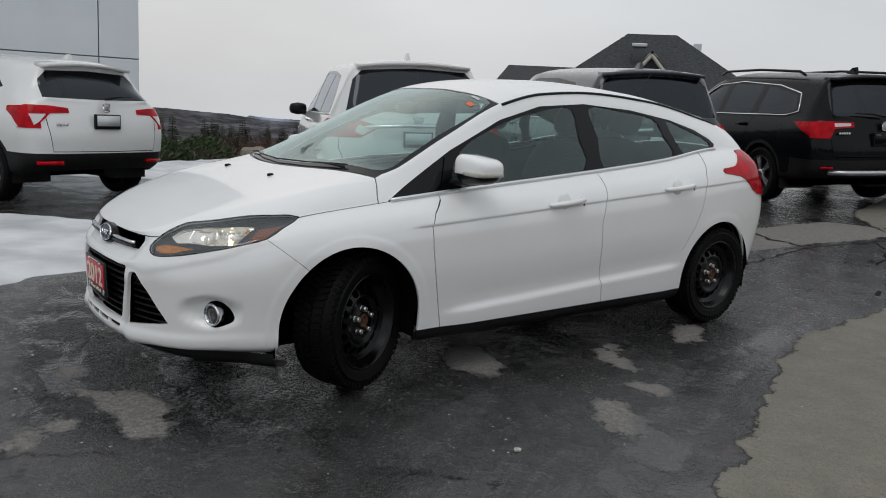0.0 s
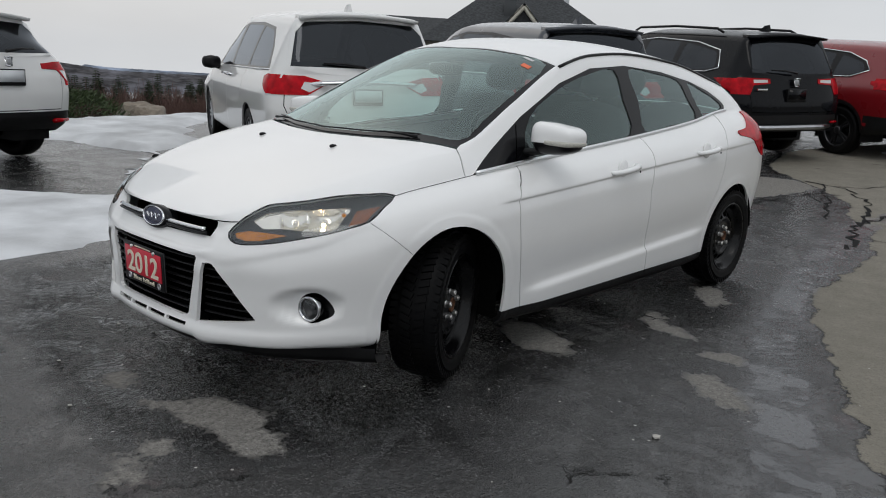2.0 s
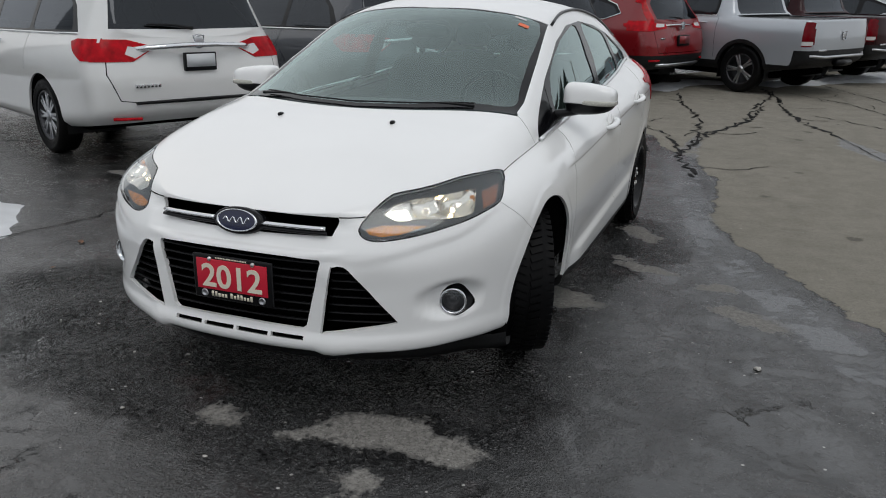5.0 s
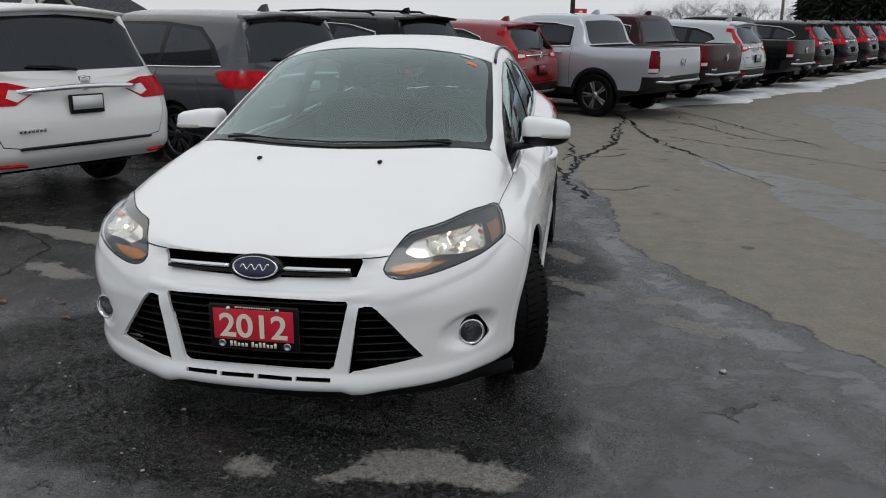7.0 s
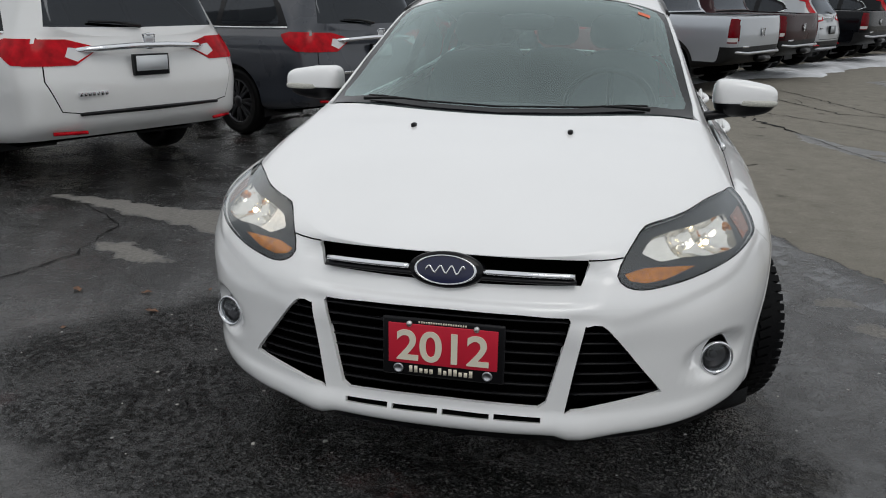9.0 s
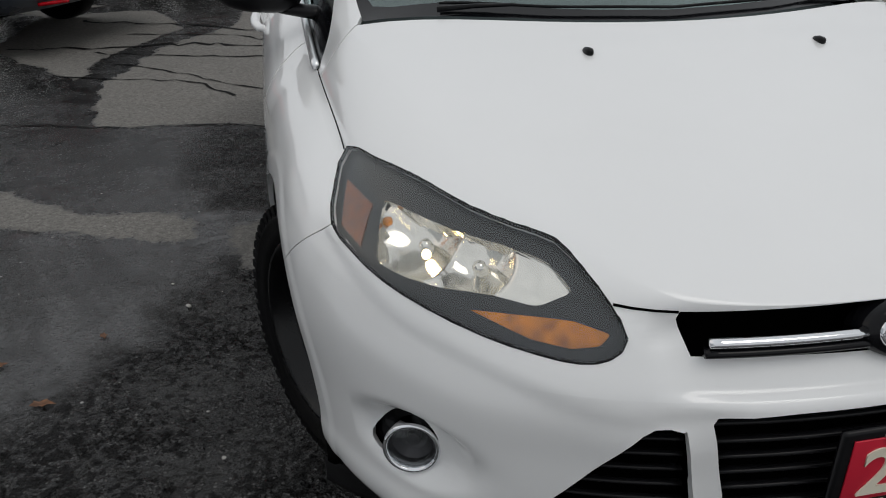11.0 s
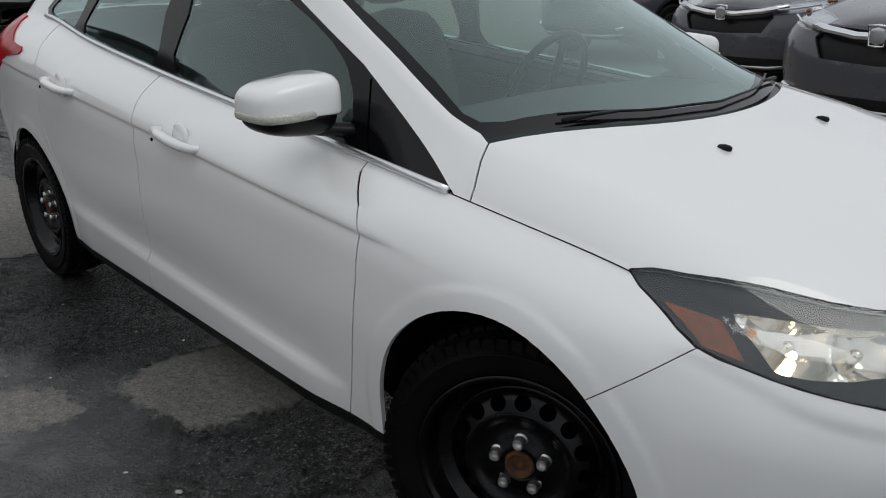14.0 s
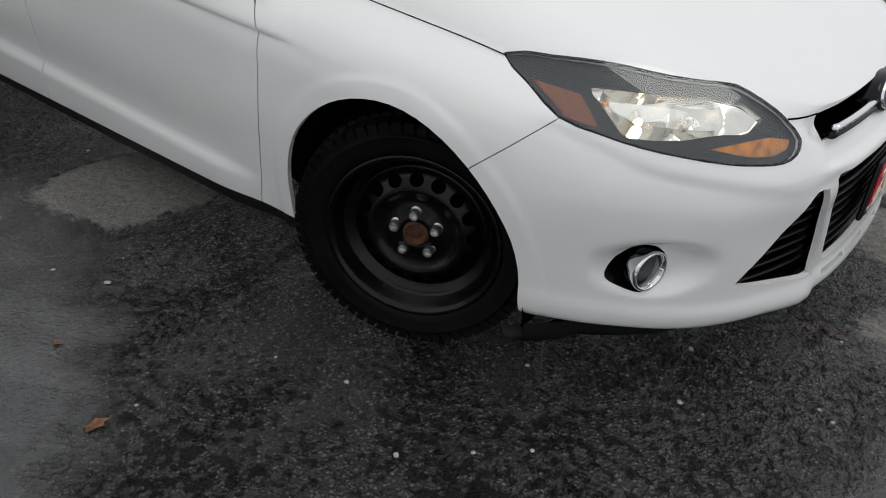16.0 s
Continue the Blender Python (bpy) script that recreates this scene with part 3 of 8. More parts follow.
    wet_c = mix(math_("MULTIPLY", gap, 0.22), wet_c, (0.006, 0.006, 0.006))
    wet_c = mix(math_("MULTIPLY", rng(noise_(1.7, 3), 0.62, 0.72), 0.22), wet_c, (0.09, 0.03, 0.028))
    dry_c = mix(rng(fine, 0.3, 0.7), (0.135, 0.128, 0.118), (0.235, 0.224, 0.206))
    dry_c = mix(math_("MULTIPLY", stone, 0.45), dry_c, (0.34, 0.33, 0.31))
    dry_c = mix(math_("MULTIPLY", rng(e2, 0.75, 0.9), 0.5), dry_c, (0.05, 0.047, 0.043))
    lot_c = mix(rng(mid, 0.3, 0.7), (0.185, 0.171, 0.140), (0.235, 0.217, 0.182))
    lot_c = mix(math_("MULTIPLY", rng(fine, 0.35, 0.75), 0.5), lot_c, (0.140, 0.129, 0.108))
    lot_c = mix(math_("MULTIPLY", stone, 0.35), lot_c, (0.29, 0.275, 0.245))
    lot_c = mix(math_("MULTIPLY", rng(e2, 0.78, 0.92), 0.35), lot_c, (0.06, 0.055, 0.048))
    lot_c = mix(math_("MULTIPLY", rng(noise_(2.3, 5), 0.58, 0.70), 0.25), lot_c, (0.075, 0.07, 0.06))
    d4, c4, _ = cells(2.6)
    spot = math_("MULTIPLY", rng(c4, 0.72, 0.76), rng(math_("ADD", d4, math_("MULTIPLY", ragged, 1.2)), 0.16, 0.08))
    lot_c = mix(math_("MULTIPLY", spot, 0.65), lot_c, (0.05, 0.046, 0.038))
    col = mix(dry, wet_c, dry_c)
    col = mix(lot, mix(math_("MULTIPLY", damp, 0.12), col, (0.05, 0.048, 0.042)), lot_c)
    # fine crazing of the binder in the shaded coarse stretches
    wob = node("ShaderNodeTexNoise", Scale=7.0, Detail=5, Roughness=0.65)
    L(tc, wob.inputs["Vector"])
    shift = nt.nodes.new("ShaderNodeVectorMath")
    shift.operation = "MULTIPLY_ADD"
    L(wob.outputs["Color"], shift.inputs[0])
    shift.inputs[1].default_value = (0.22, 0.22, 0)
    L(tc, shift.inputs[2])
    web = node("ShaderNodeTexVoronoi", Scale=13.0)
    web.feature = "DISTANCE_TO_EDGE"
    L(shift.outputs[0], web.inputs["Vector"])
    craze = math_("MULTIPLY", rng(web.outputs["Distance"], 0.12, 0.03), rng(noise_(2.6, 5, 0.65), 0.47, 0.57))
    craze = math_("MULTIPLY", math_("MULTIPLY", craze, rng(fine, 0.30, 0.44)), math_("MULTIPLY", worn, math_("SUBTRACT", 1.0, math_("MAXIMUM", dry, lot))))
    col = mix(math_("MULTIPLY", craze, 0.55), col, (0.001, 0.001, 0.001))
    # wider, wandering cracks where the old surface has given way, with damp standing beside them
    wide = node("ShaderNodeTexVoronoi", Scale=3.4)
    wide.feature = "DISTANCE_TO_EDGE"
    L(shift.outputs[0], wide.inputs["Vector"])
    given = math_("MULTIPLY", rng(noise_(0.85, 4, 0.6), 0.56, 0.62), math_("SUBTRACT", 1.0, math_("MAXIMUM", dry, lot)))
    split = math_("MULTIPLY", rng(math_("ADD", wide.outputs["Distance"], math_("MULTIPLY", math_("SUBTRACT", fine, 0.5), 0.05)), 0.035, 0.012), given)
    soak = math_("MULTIPLY", rng(math_("ADD", wide.outputs["Distance"], math_("MULTIPLY", ragged, 0.5)), 0.11, 0.05), given)
    col = mix(math_("MULTIPLY", soak, 0.55), col, (0.007, 0.007, 0.007))
    col = mix(math_("MULTIPLY", split, 0.95), col, (0.001, 0.001, 0.001))
    col = mix(fleck, col, (0.40, 0.39, 0.37))
    # the broken, wet edge of the old paving, and water running along it
    att4 = nt.nodes.new("ShaderNodeAttribute")
    att4.attribute_name = "runnel"
    runnel = rng(math_("ADD", math_("SUBTRACT", att4.outputs["Fac"], 0.47), math_("MULTIPLY", ragged, 0.8)), -0.02, 0.03)
    runnel = math_("MULTIPLY", runnel, rng(run, 0.38, 0.50, 0.25, 1.0))
    edge = math_("ABSOLUTE", math_("ADD", math_("SUBTRACT", att2.outputs["Fac"], 0.5), math_("MULTIPLY", ragged, 0.8)))
    edge = rng(math_("ADD", edge, math_("MULTIPLY", math_("SUBTRACT", mid, 0.5), 0.03)), 0.016, 0.007)
    col = mix(math_("MULTIPLY", runnel, 0.75), col, (0.05, 0.052, 0.056))
    col = mix(edge, col, (0.004, 0.004, 0.004))
    L(col, b.inputs["Base Color"])
    anyd = math_("MULTIPLY", math_("MAXIMUM", dry, lot), math_("SUBTRACT", 1.0, math_("MULTIPLY", runnel, 0.85)))
    wet_r = math_("ADD", 0.09, math_("MULTIPLY", rng(run, 0.44, 0.54), 0.15))
    wet_r = math_("SUBTRACT", wet_r, math_("MULTIPLY", coarse, 0.05))
    wet_r = math_("ADD", wet_r, math_("MULTIPLY", rng(fine, 0.3, 0.7), 0.05))
    r = nt.nodes.new("ShaderNodeMix")
    L(anyd, r.inputs[0])
    L(wet_r, r.inputs[2])
    r.inputs[3].default_value = 0.85
    L(r.outputs[0], b.inputs["Roughness"])
    sp = nt.nodes.new("ShaderNodeMix")
    L(anyd, sp.inputs[0])
    sp.inputs[2].default_value, sp.inputs[3].default_value = 0.82, 0.25
    dull = nt.nodes.new("ShaderNodeMix")
    L(math_("MULTIPLY", coarse, math_("SUBTRACT", 1.0, anyd)), dull.inputs[0])
    L(sp.outputs[0], dull.inputs[2])
    L(math_("SUBTRACT", 0.62, math_("MULTIPLY", pits, 0.45)), dull.inputs[3])
    L(dull.outputs[0], b.inputs["Specular IOR Level"])
    # relief: domed stones and pits, drowned under the film
    h = math_("ADD", math_("MULTIPLY", rng(d1, 0.75, 0.0), math_("ADD", math_("MULTIPLY", c1, 0.8), 0.2)), math_("MULTIPLY", rng(d2, 0.8, 0.0), math_("MULTIPLY", c2, 0.45)))
    h = math_("ADD", h, math_("MULTIPLY", fine, 0.9))
    h = math_("ADD", h, math_("MULTIPLY", noise_(95, 4, 0.7), 0.9))
    show = math_("ADD", math_("MULTIPLY", coarse, 0.30), math_("ADD", 0.075, math_("MULTIPLY", rng(run, 0.44, 0.54), 0.07)))
    keep = nt.nodes.new("ShaderNodeMix")
    L(anyd, keep.inputs[0])
    L(show, keep.inputs[2])
    keep.inputs[3].default_value = 0.14
    h = math_("ADD", math_("MULTIPLY", h, keep.outputs[0]), math_("MULTIPLY", mid, 0.25))
    h = math_("SUBTRACT", h, math_("MULTIPLY", pits, 0.25))
    h = math_("SUBTRACT", h, math_("ADD", math_("MULTIPLY", craze, 0.9), math_("MULTIPLY", split, 1.6)))
    h = math_("MULTIPLY", h, math_("SUBTRACT", 1.0, math_("MULTIPLY", runnel, 0.85)))
    bp = node("ShaderNodeBump", Strength=1.0, Distance=0.013)
    L(h, bp.inputs["Height"])
    L(bp.outputs[0], b.inputs["Normal"])
    return m


def ground():
    xs, ys = axis(-6, 3.5, 0.06, 2600), axis(-4, 4.5, 0.06, 2600)
    vs, dry, lot, wet, bare = [], [], [], [], []
    for x in xs:
        for y in ys:
            vs.append((x, y, ground_z(x, y)))
            near = -10 < x < 4 and -6 < y < 6
            d = -0.5
            if near:
                for p in DRY_PATCHES:
                    cx, cy = p[0]
                    if abs(x - cx) < 4.5 and abs(y - cy) < 3:
                        d = max(d, poly_dist(p, x, y))
            dry.append(0.5 + max(-0.5, min(0.5, d)))
            e = poly_dist(DRY_LOT, x, y) if -70 < x < 18 and y > -2.2 else -0.5
            f = -0.5
            if -18 < x < 3 and 0 < y < 9:
                for p in WET_STREAKS:
                    f = max(f, poly_dist(p, x, y))
            wet.append(0.5 + max(-0.5, min(0.5, f)))
            lot.append(0.5 + max(-0.5, min(0.5, e)))
            bare.append(0.5 + max(-0.5, min(0.5, max(poly_dist(p, x, y) for p in SHADED_COARSE) if near else -0.5)))
    n = len(ys)
    fs = [(i * n + j, (i + 1) * n + j, (i + 1) * n + j + 1, i * n + j + 1) for i in range(len(xs) - 1) for j in range(n - 1)]
    me = bpy.data.meshes.new("ground")
    me.from_pydata(vs, [], fs)
    me.polygons.foreach_set("use_smooth", [True] * len(fs))
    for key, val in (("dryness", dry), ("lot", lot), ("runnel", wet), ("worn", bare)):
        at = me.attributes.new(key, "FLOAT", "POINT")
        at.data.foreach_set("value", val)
    me.materials.append(asphalt())
    return tagged(new("ground", me), "dark wet asphalt lot with pale dry patches", "ground", kind="structure")


ground()

# ---------------------------------------------------------------- wheels


def tyre_mesh(r, rim_r, w):
    bm = bmesh.new()
    h = w / 2
    lathe(bm, [(rim_r - 0.008, -h * 0.72), (rim_r + 0.004, -h * 0.86), (rim_r + 0.03, -h * 0.96), ((r + rim_r) / 2, -h), (r - 0.035, -h * 0.97), (r - 0.014, -h * 0.88), (r - 0.004, -h * 0.7), (r - 0.002, 0),
               (r - 0.004, h * 0.7), (r - 0.014, h * 0.88), (r - 0.035, h * 0.97), ((r + rim_r) / 2 + 0.012, h * 1.0), ((r + rim_r) / 2 + 0.008, h * 0.985), (rim_r + 0.03, h * 0.96), (rim_r + 0.012, h * 0.93), (rim_r + 0.006, h * 0.86), (rim_r - 0.008, h * 0.72)], 72)
    return bm


def tread_mesh(r, w, blocks):
    """Rows of slanted rubber blocks round the tyre."""
    bm = bmesh.new()
    h = w / 2
    if blocks:
        for k in range(blocks):
            a = 2 * math.pi * k / blocks
            for row, (y0, y1, turn, dz) in enumerate(((-0.94, -0.62, 0.10, -0.009), (-0.5, -0.06, -0.30, 0), (0.06, 0.5, 0.30, 0), (0.62, 0.94, -0.10, -0.009))):
                wid = math.pi * r / blocks * 0.70
                m = Matrix.Rotation(-(a + (0.5 * (row % 2)) * 2 * math.pi / blocks), 4, "Y") @ Matrix.Translation((r - 0.002 + dz, h * (y0 + y1) / 2, 0)) @ Matrix.Rotation(turn, 4, "X")
                box(bm, (-0.02, h * (y0 - y1) / 2, -wid), (0.006, h * (y1 - y0) / 2, wid), 0, m)
    return bm


def steel_wheel(parent, name, m, steer_blocks=62):
    """A winter tyre on a black pressed-steel rim, with nuts and a rusty hub; the face looks along +y."""
    w = part(name, tyre_mesh(0.303, 0.212, 0.205), RUBBER, parent, "worn black winter tyre")
    w.matrix_basis = m
    part("tread", tread_mesh(0.304, 0.205, steer_blocks), RUBBER, w, smooth=False)["kind"] = "stuff"
    bm = bmesh.new()
    lathe(bm, [(0.216, 0.084), (0.221, 0.090), (0.217, 0.096), (0.209, 0.094), (0.204, 0.080), (0.196, 0.070), (0.190, 0.052), (0.184, 0.046), (0.176, 0.044), (0.168, 0.030), (0.163, 0.030),
               (0.158, 0.038), (0.155, 0.0425), (0.1405, 0.0505), (0.124, 0.0588), (0.118, 0.062), (0.110, 0.062), (0.102, 0.055), (0.094, 0.050), (0.080, 0.050), (0.056, 0.054), (0.044, 0.062), (0.034, 0.064), (0.0335, 0.03), (0.0, 0.03)], 64)
    rim = part("rim", bm, STEEL, w, "black steel rim")
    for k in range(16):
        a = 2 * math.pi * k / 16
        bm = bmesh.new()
        # a near-black disc on the rim's sloping shoulder, for the shade in a hole
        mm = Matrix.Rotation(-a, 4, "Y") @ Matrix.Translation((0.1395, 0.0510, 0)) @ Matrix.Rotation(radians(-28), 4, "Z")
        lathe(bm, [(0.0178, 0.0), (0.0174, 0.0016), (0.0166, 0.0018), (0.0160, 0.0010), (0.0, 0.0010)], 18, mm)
        part("vent_hole_disc", bm, VOID, rim)
    for k in range(5):
        a = 2 * math.pi * k / 5 + 0.3
        bm = bmesh.new()
        mm = Matrix.Translation((0.054 * math.cos(a), 0.05, 0.054 * math.sin(a)))
        lathe(bm, [(0.0155, 0.0), (0.0155, 0.004), (0.0125, 0.007), (0.0125, 0.024), (0.0105, 0.028), (0.0075, 0.028), (0.0065, 0.020), (0.0, 0.020)], 14, mm)
        part("lug_nut", bm, NUT, rim, "bare steel lug nut", smooth=False)
    bm = bmesh.new()
    lathe(bm, [(0.034, 0.058), (0.030, 0.068), (0.026, 0.069), (0.023, 0.060), (0.012, 0.058), (0.010, 0.064), (0.0, 0.066)], 24)
    part("hub", bm, RUST, rim, "rusty hub")
    return w


def alloy_wheel(parent, name, m, r=0.36, spokes=5, rim_mat=None, twin=True):
    rr = r * 0.66
    w = part(name, tyre_mesh(r, rr, 0.225), RUBBER, parent)
    w.matrix_basis = m
    bm = bmesh.new()
    lathe(bm, [(rr + 0.004, 0.085), (rr, 0.1), (rr - 0.014, 0.092), (rr - 0.02, 0.05), (rr - 0.03, -0.05), (0.0, -0.06)], 40)
    part("rim_barrel", bm, DARK_ALLOY, w)
    bm = bmesh.new()
    for k in range(spokes):
        for off in ((-0.16, 0.16) if twin else (0.0,)):
            a = 2 * math.pi * k / spokes
            mm = Matrix.Rotation(-a, 4, "Y") @ Matrix.Rotation(-off * 0.8, 4, "Y")
            wd = 0.016 if twin else 0.03
            box(bm, (0.03, 0.055, -wd), (rr - 0.008, 0.085, wd * 0.8), 0.004, mm)
    lathe(bm, [(0.06, 0.05), (0.058, 0.09), (0.03, 0.098), (0.0, 0.098)], 24)
    part("rim", bm, rim_mat or ALLOY, w)
    return w


# ---------------------------------------------------------------- the white hatchback


def bell(x, c, w):
    return math.exp(-((x - c) / w) ** 2)


def step(x, a, b):
    t = min(1.0, max(0.0, (x - a) / (b - a)))
    return t * t * (3 - 2 * t)


def focus_push(x, z):
    p = 0.0
    zone = step(x, -3.2, -2.9) * (1 - step(x, -0.34, -0.22))
    zl = 0.738 + 0.069 * (-0.39 - x)
    # the waist line: a sharp edge with the skin below it tucked in
    p += zone * 0.007 * step(z, zl - 0.006, zl + 0.006) * (1 - step(z, zl + 0.006, zl + 0.13))
    # the flared foot of the doors
    lower = step(x, -2.35, -2.1) * (1 - step(x, -0.62, -0.40))
    zz = 0.315 + 0.085 * (-0.5 - x) / 1.7
    p += lower * (0.016 * (1 - step(z, zz - 0.01, zz + 0.022)) - 0.004 * bell(z, zz + 0.06, 0.05))
    for cx in (0.035, -2.648):
        r = math.hypot(x - cx, z - 0.315)
        if z > 0.2:
            p += 0.0035 * (1 - step(r, 0.380, 0.400)) + 0.0015 * (1 - step(r, 0.40, 0.50))
    return p


FOCUS = dict(
    wb=2.648, corner=list(np.linspace(0.70, 0.996, 46)), res=(40, 90, 14, 58, 10, 10), extra=[(0.13 - x) / 3.18 for x in list(np.arange(-0.46, 0.12, 0.012)) + list(np.arange(-3.04, -2.2, 0.014))], rows=[0.775, 0.785, 0.793, 0.80, 0.807, 0.814, 0.821, 0.83],
    xf=[(0, 0.80), (0.06, 0.862), (0.13, 0.868), (0.2, 0.862), (0.5, 0.868), (0.66, 0.876), (0.76, 0.868), (0.9, 0.826), (1, 0.800)],
    xr=[(0, -3.22), (0.15, -3.34), (0.5, -3.385), (0.7, -3.37), (0.85, -3.335), (1, -3.33)],
    lf=[(0, 0.70), (0.5, 0.75), (1, 0.70)], lr=[(0, 0.35), (1, 0.40)],
    pf=[(0, 2.4), (0.75, 2.4), (1, 2.8)], pr=[(0, 2.8), (1, 2.8)],
    z0=[(0.87, 0.192), (0.80, 0.196), (0.70, 0.204), (0.55, 0.216), (0.4, 0.216), (0.2, 0.205), (0, 0.185), (-2.6, 0.19), (-3.0, 0.25), (-3.4, 0.30)],
    zb=[(0.80, 0.666), (0.75, 0.666), (0.6, 0.703), (0.45, 0.737), (0.255, 0.778), (0, 0.812), (-0.22, 0.838), (-0.7, 0.884), (-1.6, 0.962), (-2.2, 1.022), (-2.75, 1.095), (-3.0, 1.10), (-3.33, 1.05)],
    yb=[(0.8, 0.745), (0.25, 0.746), (-0.22, 0.757), (-1.0, 0.745), (-1.6, 0.728), (-2.3, 0.70), (-2.75, 0.675), (-3.4, 0.66)],
    d=[(0, 0.078), (0.04, 0.106), (0.10, 0.116), (0.2, 0.122), (0.35, 0.133), (0.55, 0.145), (0.72, 0.142), (0.82, 0.128), (0.9, 0.100), (0.96, 0.050), (1, 0)],
    k=[(0.9, 0.95), (0.4, 0.86), (0.0, 0.88), (-0.5, 0.95), (-1.3, 1.0), (-2.3, 1.18), (-2.7, 1.26), (-3.1, 1.15), (-3.4, 1.0)],
    zc=[(0.80, 0.668), (0.75, 0.698), (0.68, 0.733), (0.55, 0.790), (0.4, 0.843), (0.15, 0.913), (0.03, 0.945), (-0.4, 1.155), (-0.88, 1.365), (-1.05, 1.41), (-1.3, 1.443), (-1.65, 1.458), (-2.2, 1.435), (-2.8, 1.36), (-3.06, 1.31), (-3.12, 1.27), (-3.28, 1.10), (-3.33, 1.05)],
    yr=[(0.80, 0.30), (0.7, 0.42), (0.5, 0.54), (0.25, 0.61), (0, 0.65), (-0.185, 0.672), (-0.6, 0.625), (-0.99, 0.578), (-1.3, 0.556), (-1.7, 0.545), (-2.2, 0.545), (-2.7, 0.55), (-3.33, 0.56)],
    zr=[(0.80, 0.667), (0.7, 0.712), (0.5, 0.790), (0.25, 0.858), (0, 0.908), (-0.185, 0.935), (-0.6, 1.125), (-0.99, 1.298), (-1.3, 1.368), (-1.7, 1.392), (-2.2, 1.368), (-2.7, 1.29), (-3.0, 1.225), (-3.2, 1.12), (-3.33, 1.05)],
    bulge=[(0.8, 0.0), (0.6, 0.012), (0.2, 0.02), (-0.1, 0.012), (-0.3, 0.0), (-0.8, 0.012), (-2.5, 0.02), (-3.3, 0.0)],
    crown=[(0.8, 2.0), (0, 2.2), (-0.5, 2.2), (-1.2, 2.8), (-2.6, 2.8), (-3.3, 2.2)],
    push=focus_push,
)


def arch(cx, r, cz=0.300):
    return [(cx + r, -0.1)] + ring(cx, cz, r, 30, 0, 180) + [(cx - r, -0.1)]


K = dict(lower=0, upper=1, hood=2, fender=3, door_f=4, door_r=5, bumper=6, screen=7, trim=8, glass_f=9, glass_r=10, glass_q=11, gap=12, lamp=13, grille=14, side_grille=15, slot=16, fog=17, lip=18, sill=19,
         tail=20, strip=21, cowl=22, frit=23, reflector=24, amber_side=25, amber_front=26, backlight=27, gone=99)


def view_from(a, e):
    """Projection from a degrees round from the nose and e degrees above level."""
    ca, sa, ce, se = math.cos(radians(a)), math.sin(radians(a)), math.cos(radians(e)), math.sin(radians(e))
    return (Vector((-sa, ca, 0)), Vector((-se * ca, -se * sa, ce)), Vector((ce * ca, ce * sa, se)))


def front_x(y, z):
    """Where the nose's skin stands at a height and a distance from the middle."""
    s = FOCUS
    x = 0.8
    for _ in range(12):
        z0, z1 = float(pch(s["z0"], x)), float(pch(s["zb"], x))
        w = min(1, max(0, (z - z0) / (z1 - z0)))
        xf, lf, p = float(pch(s["xf"], w)), float(pch(s["lf"], w)), float(pch(s["pf"], w))
        yy = float(pch(s["yb"], x) + pch(s["d"], w) * pch(s["k"], x))
        sn = min(1, abs(y) / yy) ** (p / 2)
        x = 0.5 * x + 0.5 * (xf - lf + lf * math.sqrt(max(0, 1 - sn * sn)) ** (2 / p))
    return x


def sculpt_nose(bm):
    bm.normal_update()
    moves = []
    for v in bm.verts:
        x, y, z = v.co
        if x < 0.2 or z > 0.72:
            continue
        d = 0.0
        zc = float(pch([(0, 0.55), (0.34, 0.548), (0.42, 0.530), (0.55, 0.565), (0.66, 0.600), (0.72, 0.622), (0.77, 0.668), (0.80, 0.70)], y))
        if y > 0.3:
            d -= 0.006 * step(zc - z, -0.012, 0.022) * (1 - step(zc - z, 0.03, 0.20)) * step(x, 0.34, 0.42)
        yp = 0.33 + (z - 0.534) * 0.62
        if z > 0.54:
            d -= 0.015 * (1 - step(y, yp - 0.020, yp)) * step(z, 0.55, 0.575) * (1 - step(z, 0.645, 0.668))
        u = -0.7071 * x + 0.7071 * y
        q = math.hypot((u - 0.055) / 0.135, (z - 0.395) / 0.075)
        d -= 0.032 * (1 - step(q, 0.50, 1.0))
        d += 0.006 * bell(z, 0.235, 0.02) * (1 - step(y, 0.35, 0.6))
        ye = 0.335 + (z - 0.22) * 0.10
        d += 0.016 * max(0.0, 1 - abs(y - ye) / (0.05 if y < ye else 0.13)) ** 1.4 * (1 - step(z, 0.47, 0.54))
        moves.append((v, v.normal * d))
    for v, m in moves:
        v.co += m
        if abs(v.co.y) < 1e-3:
            v.co.y = 0


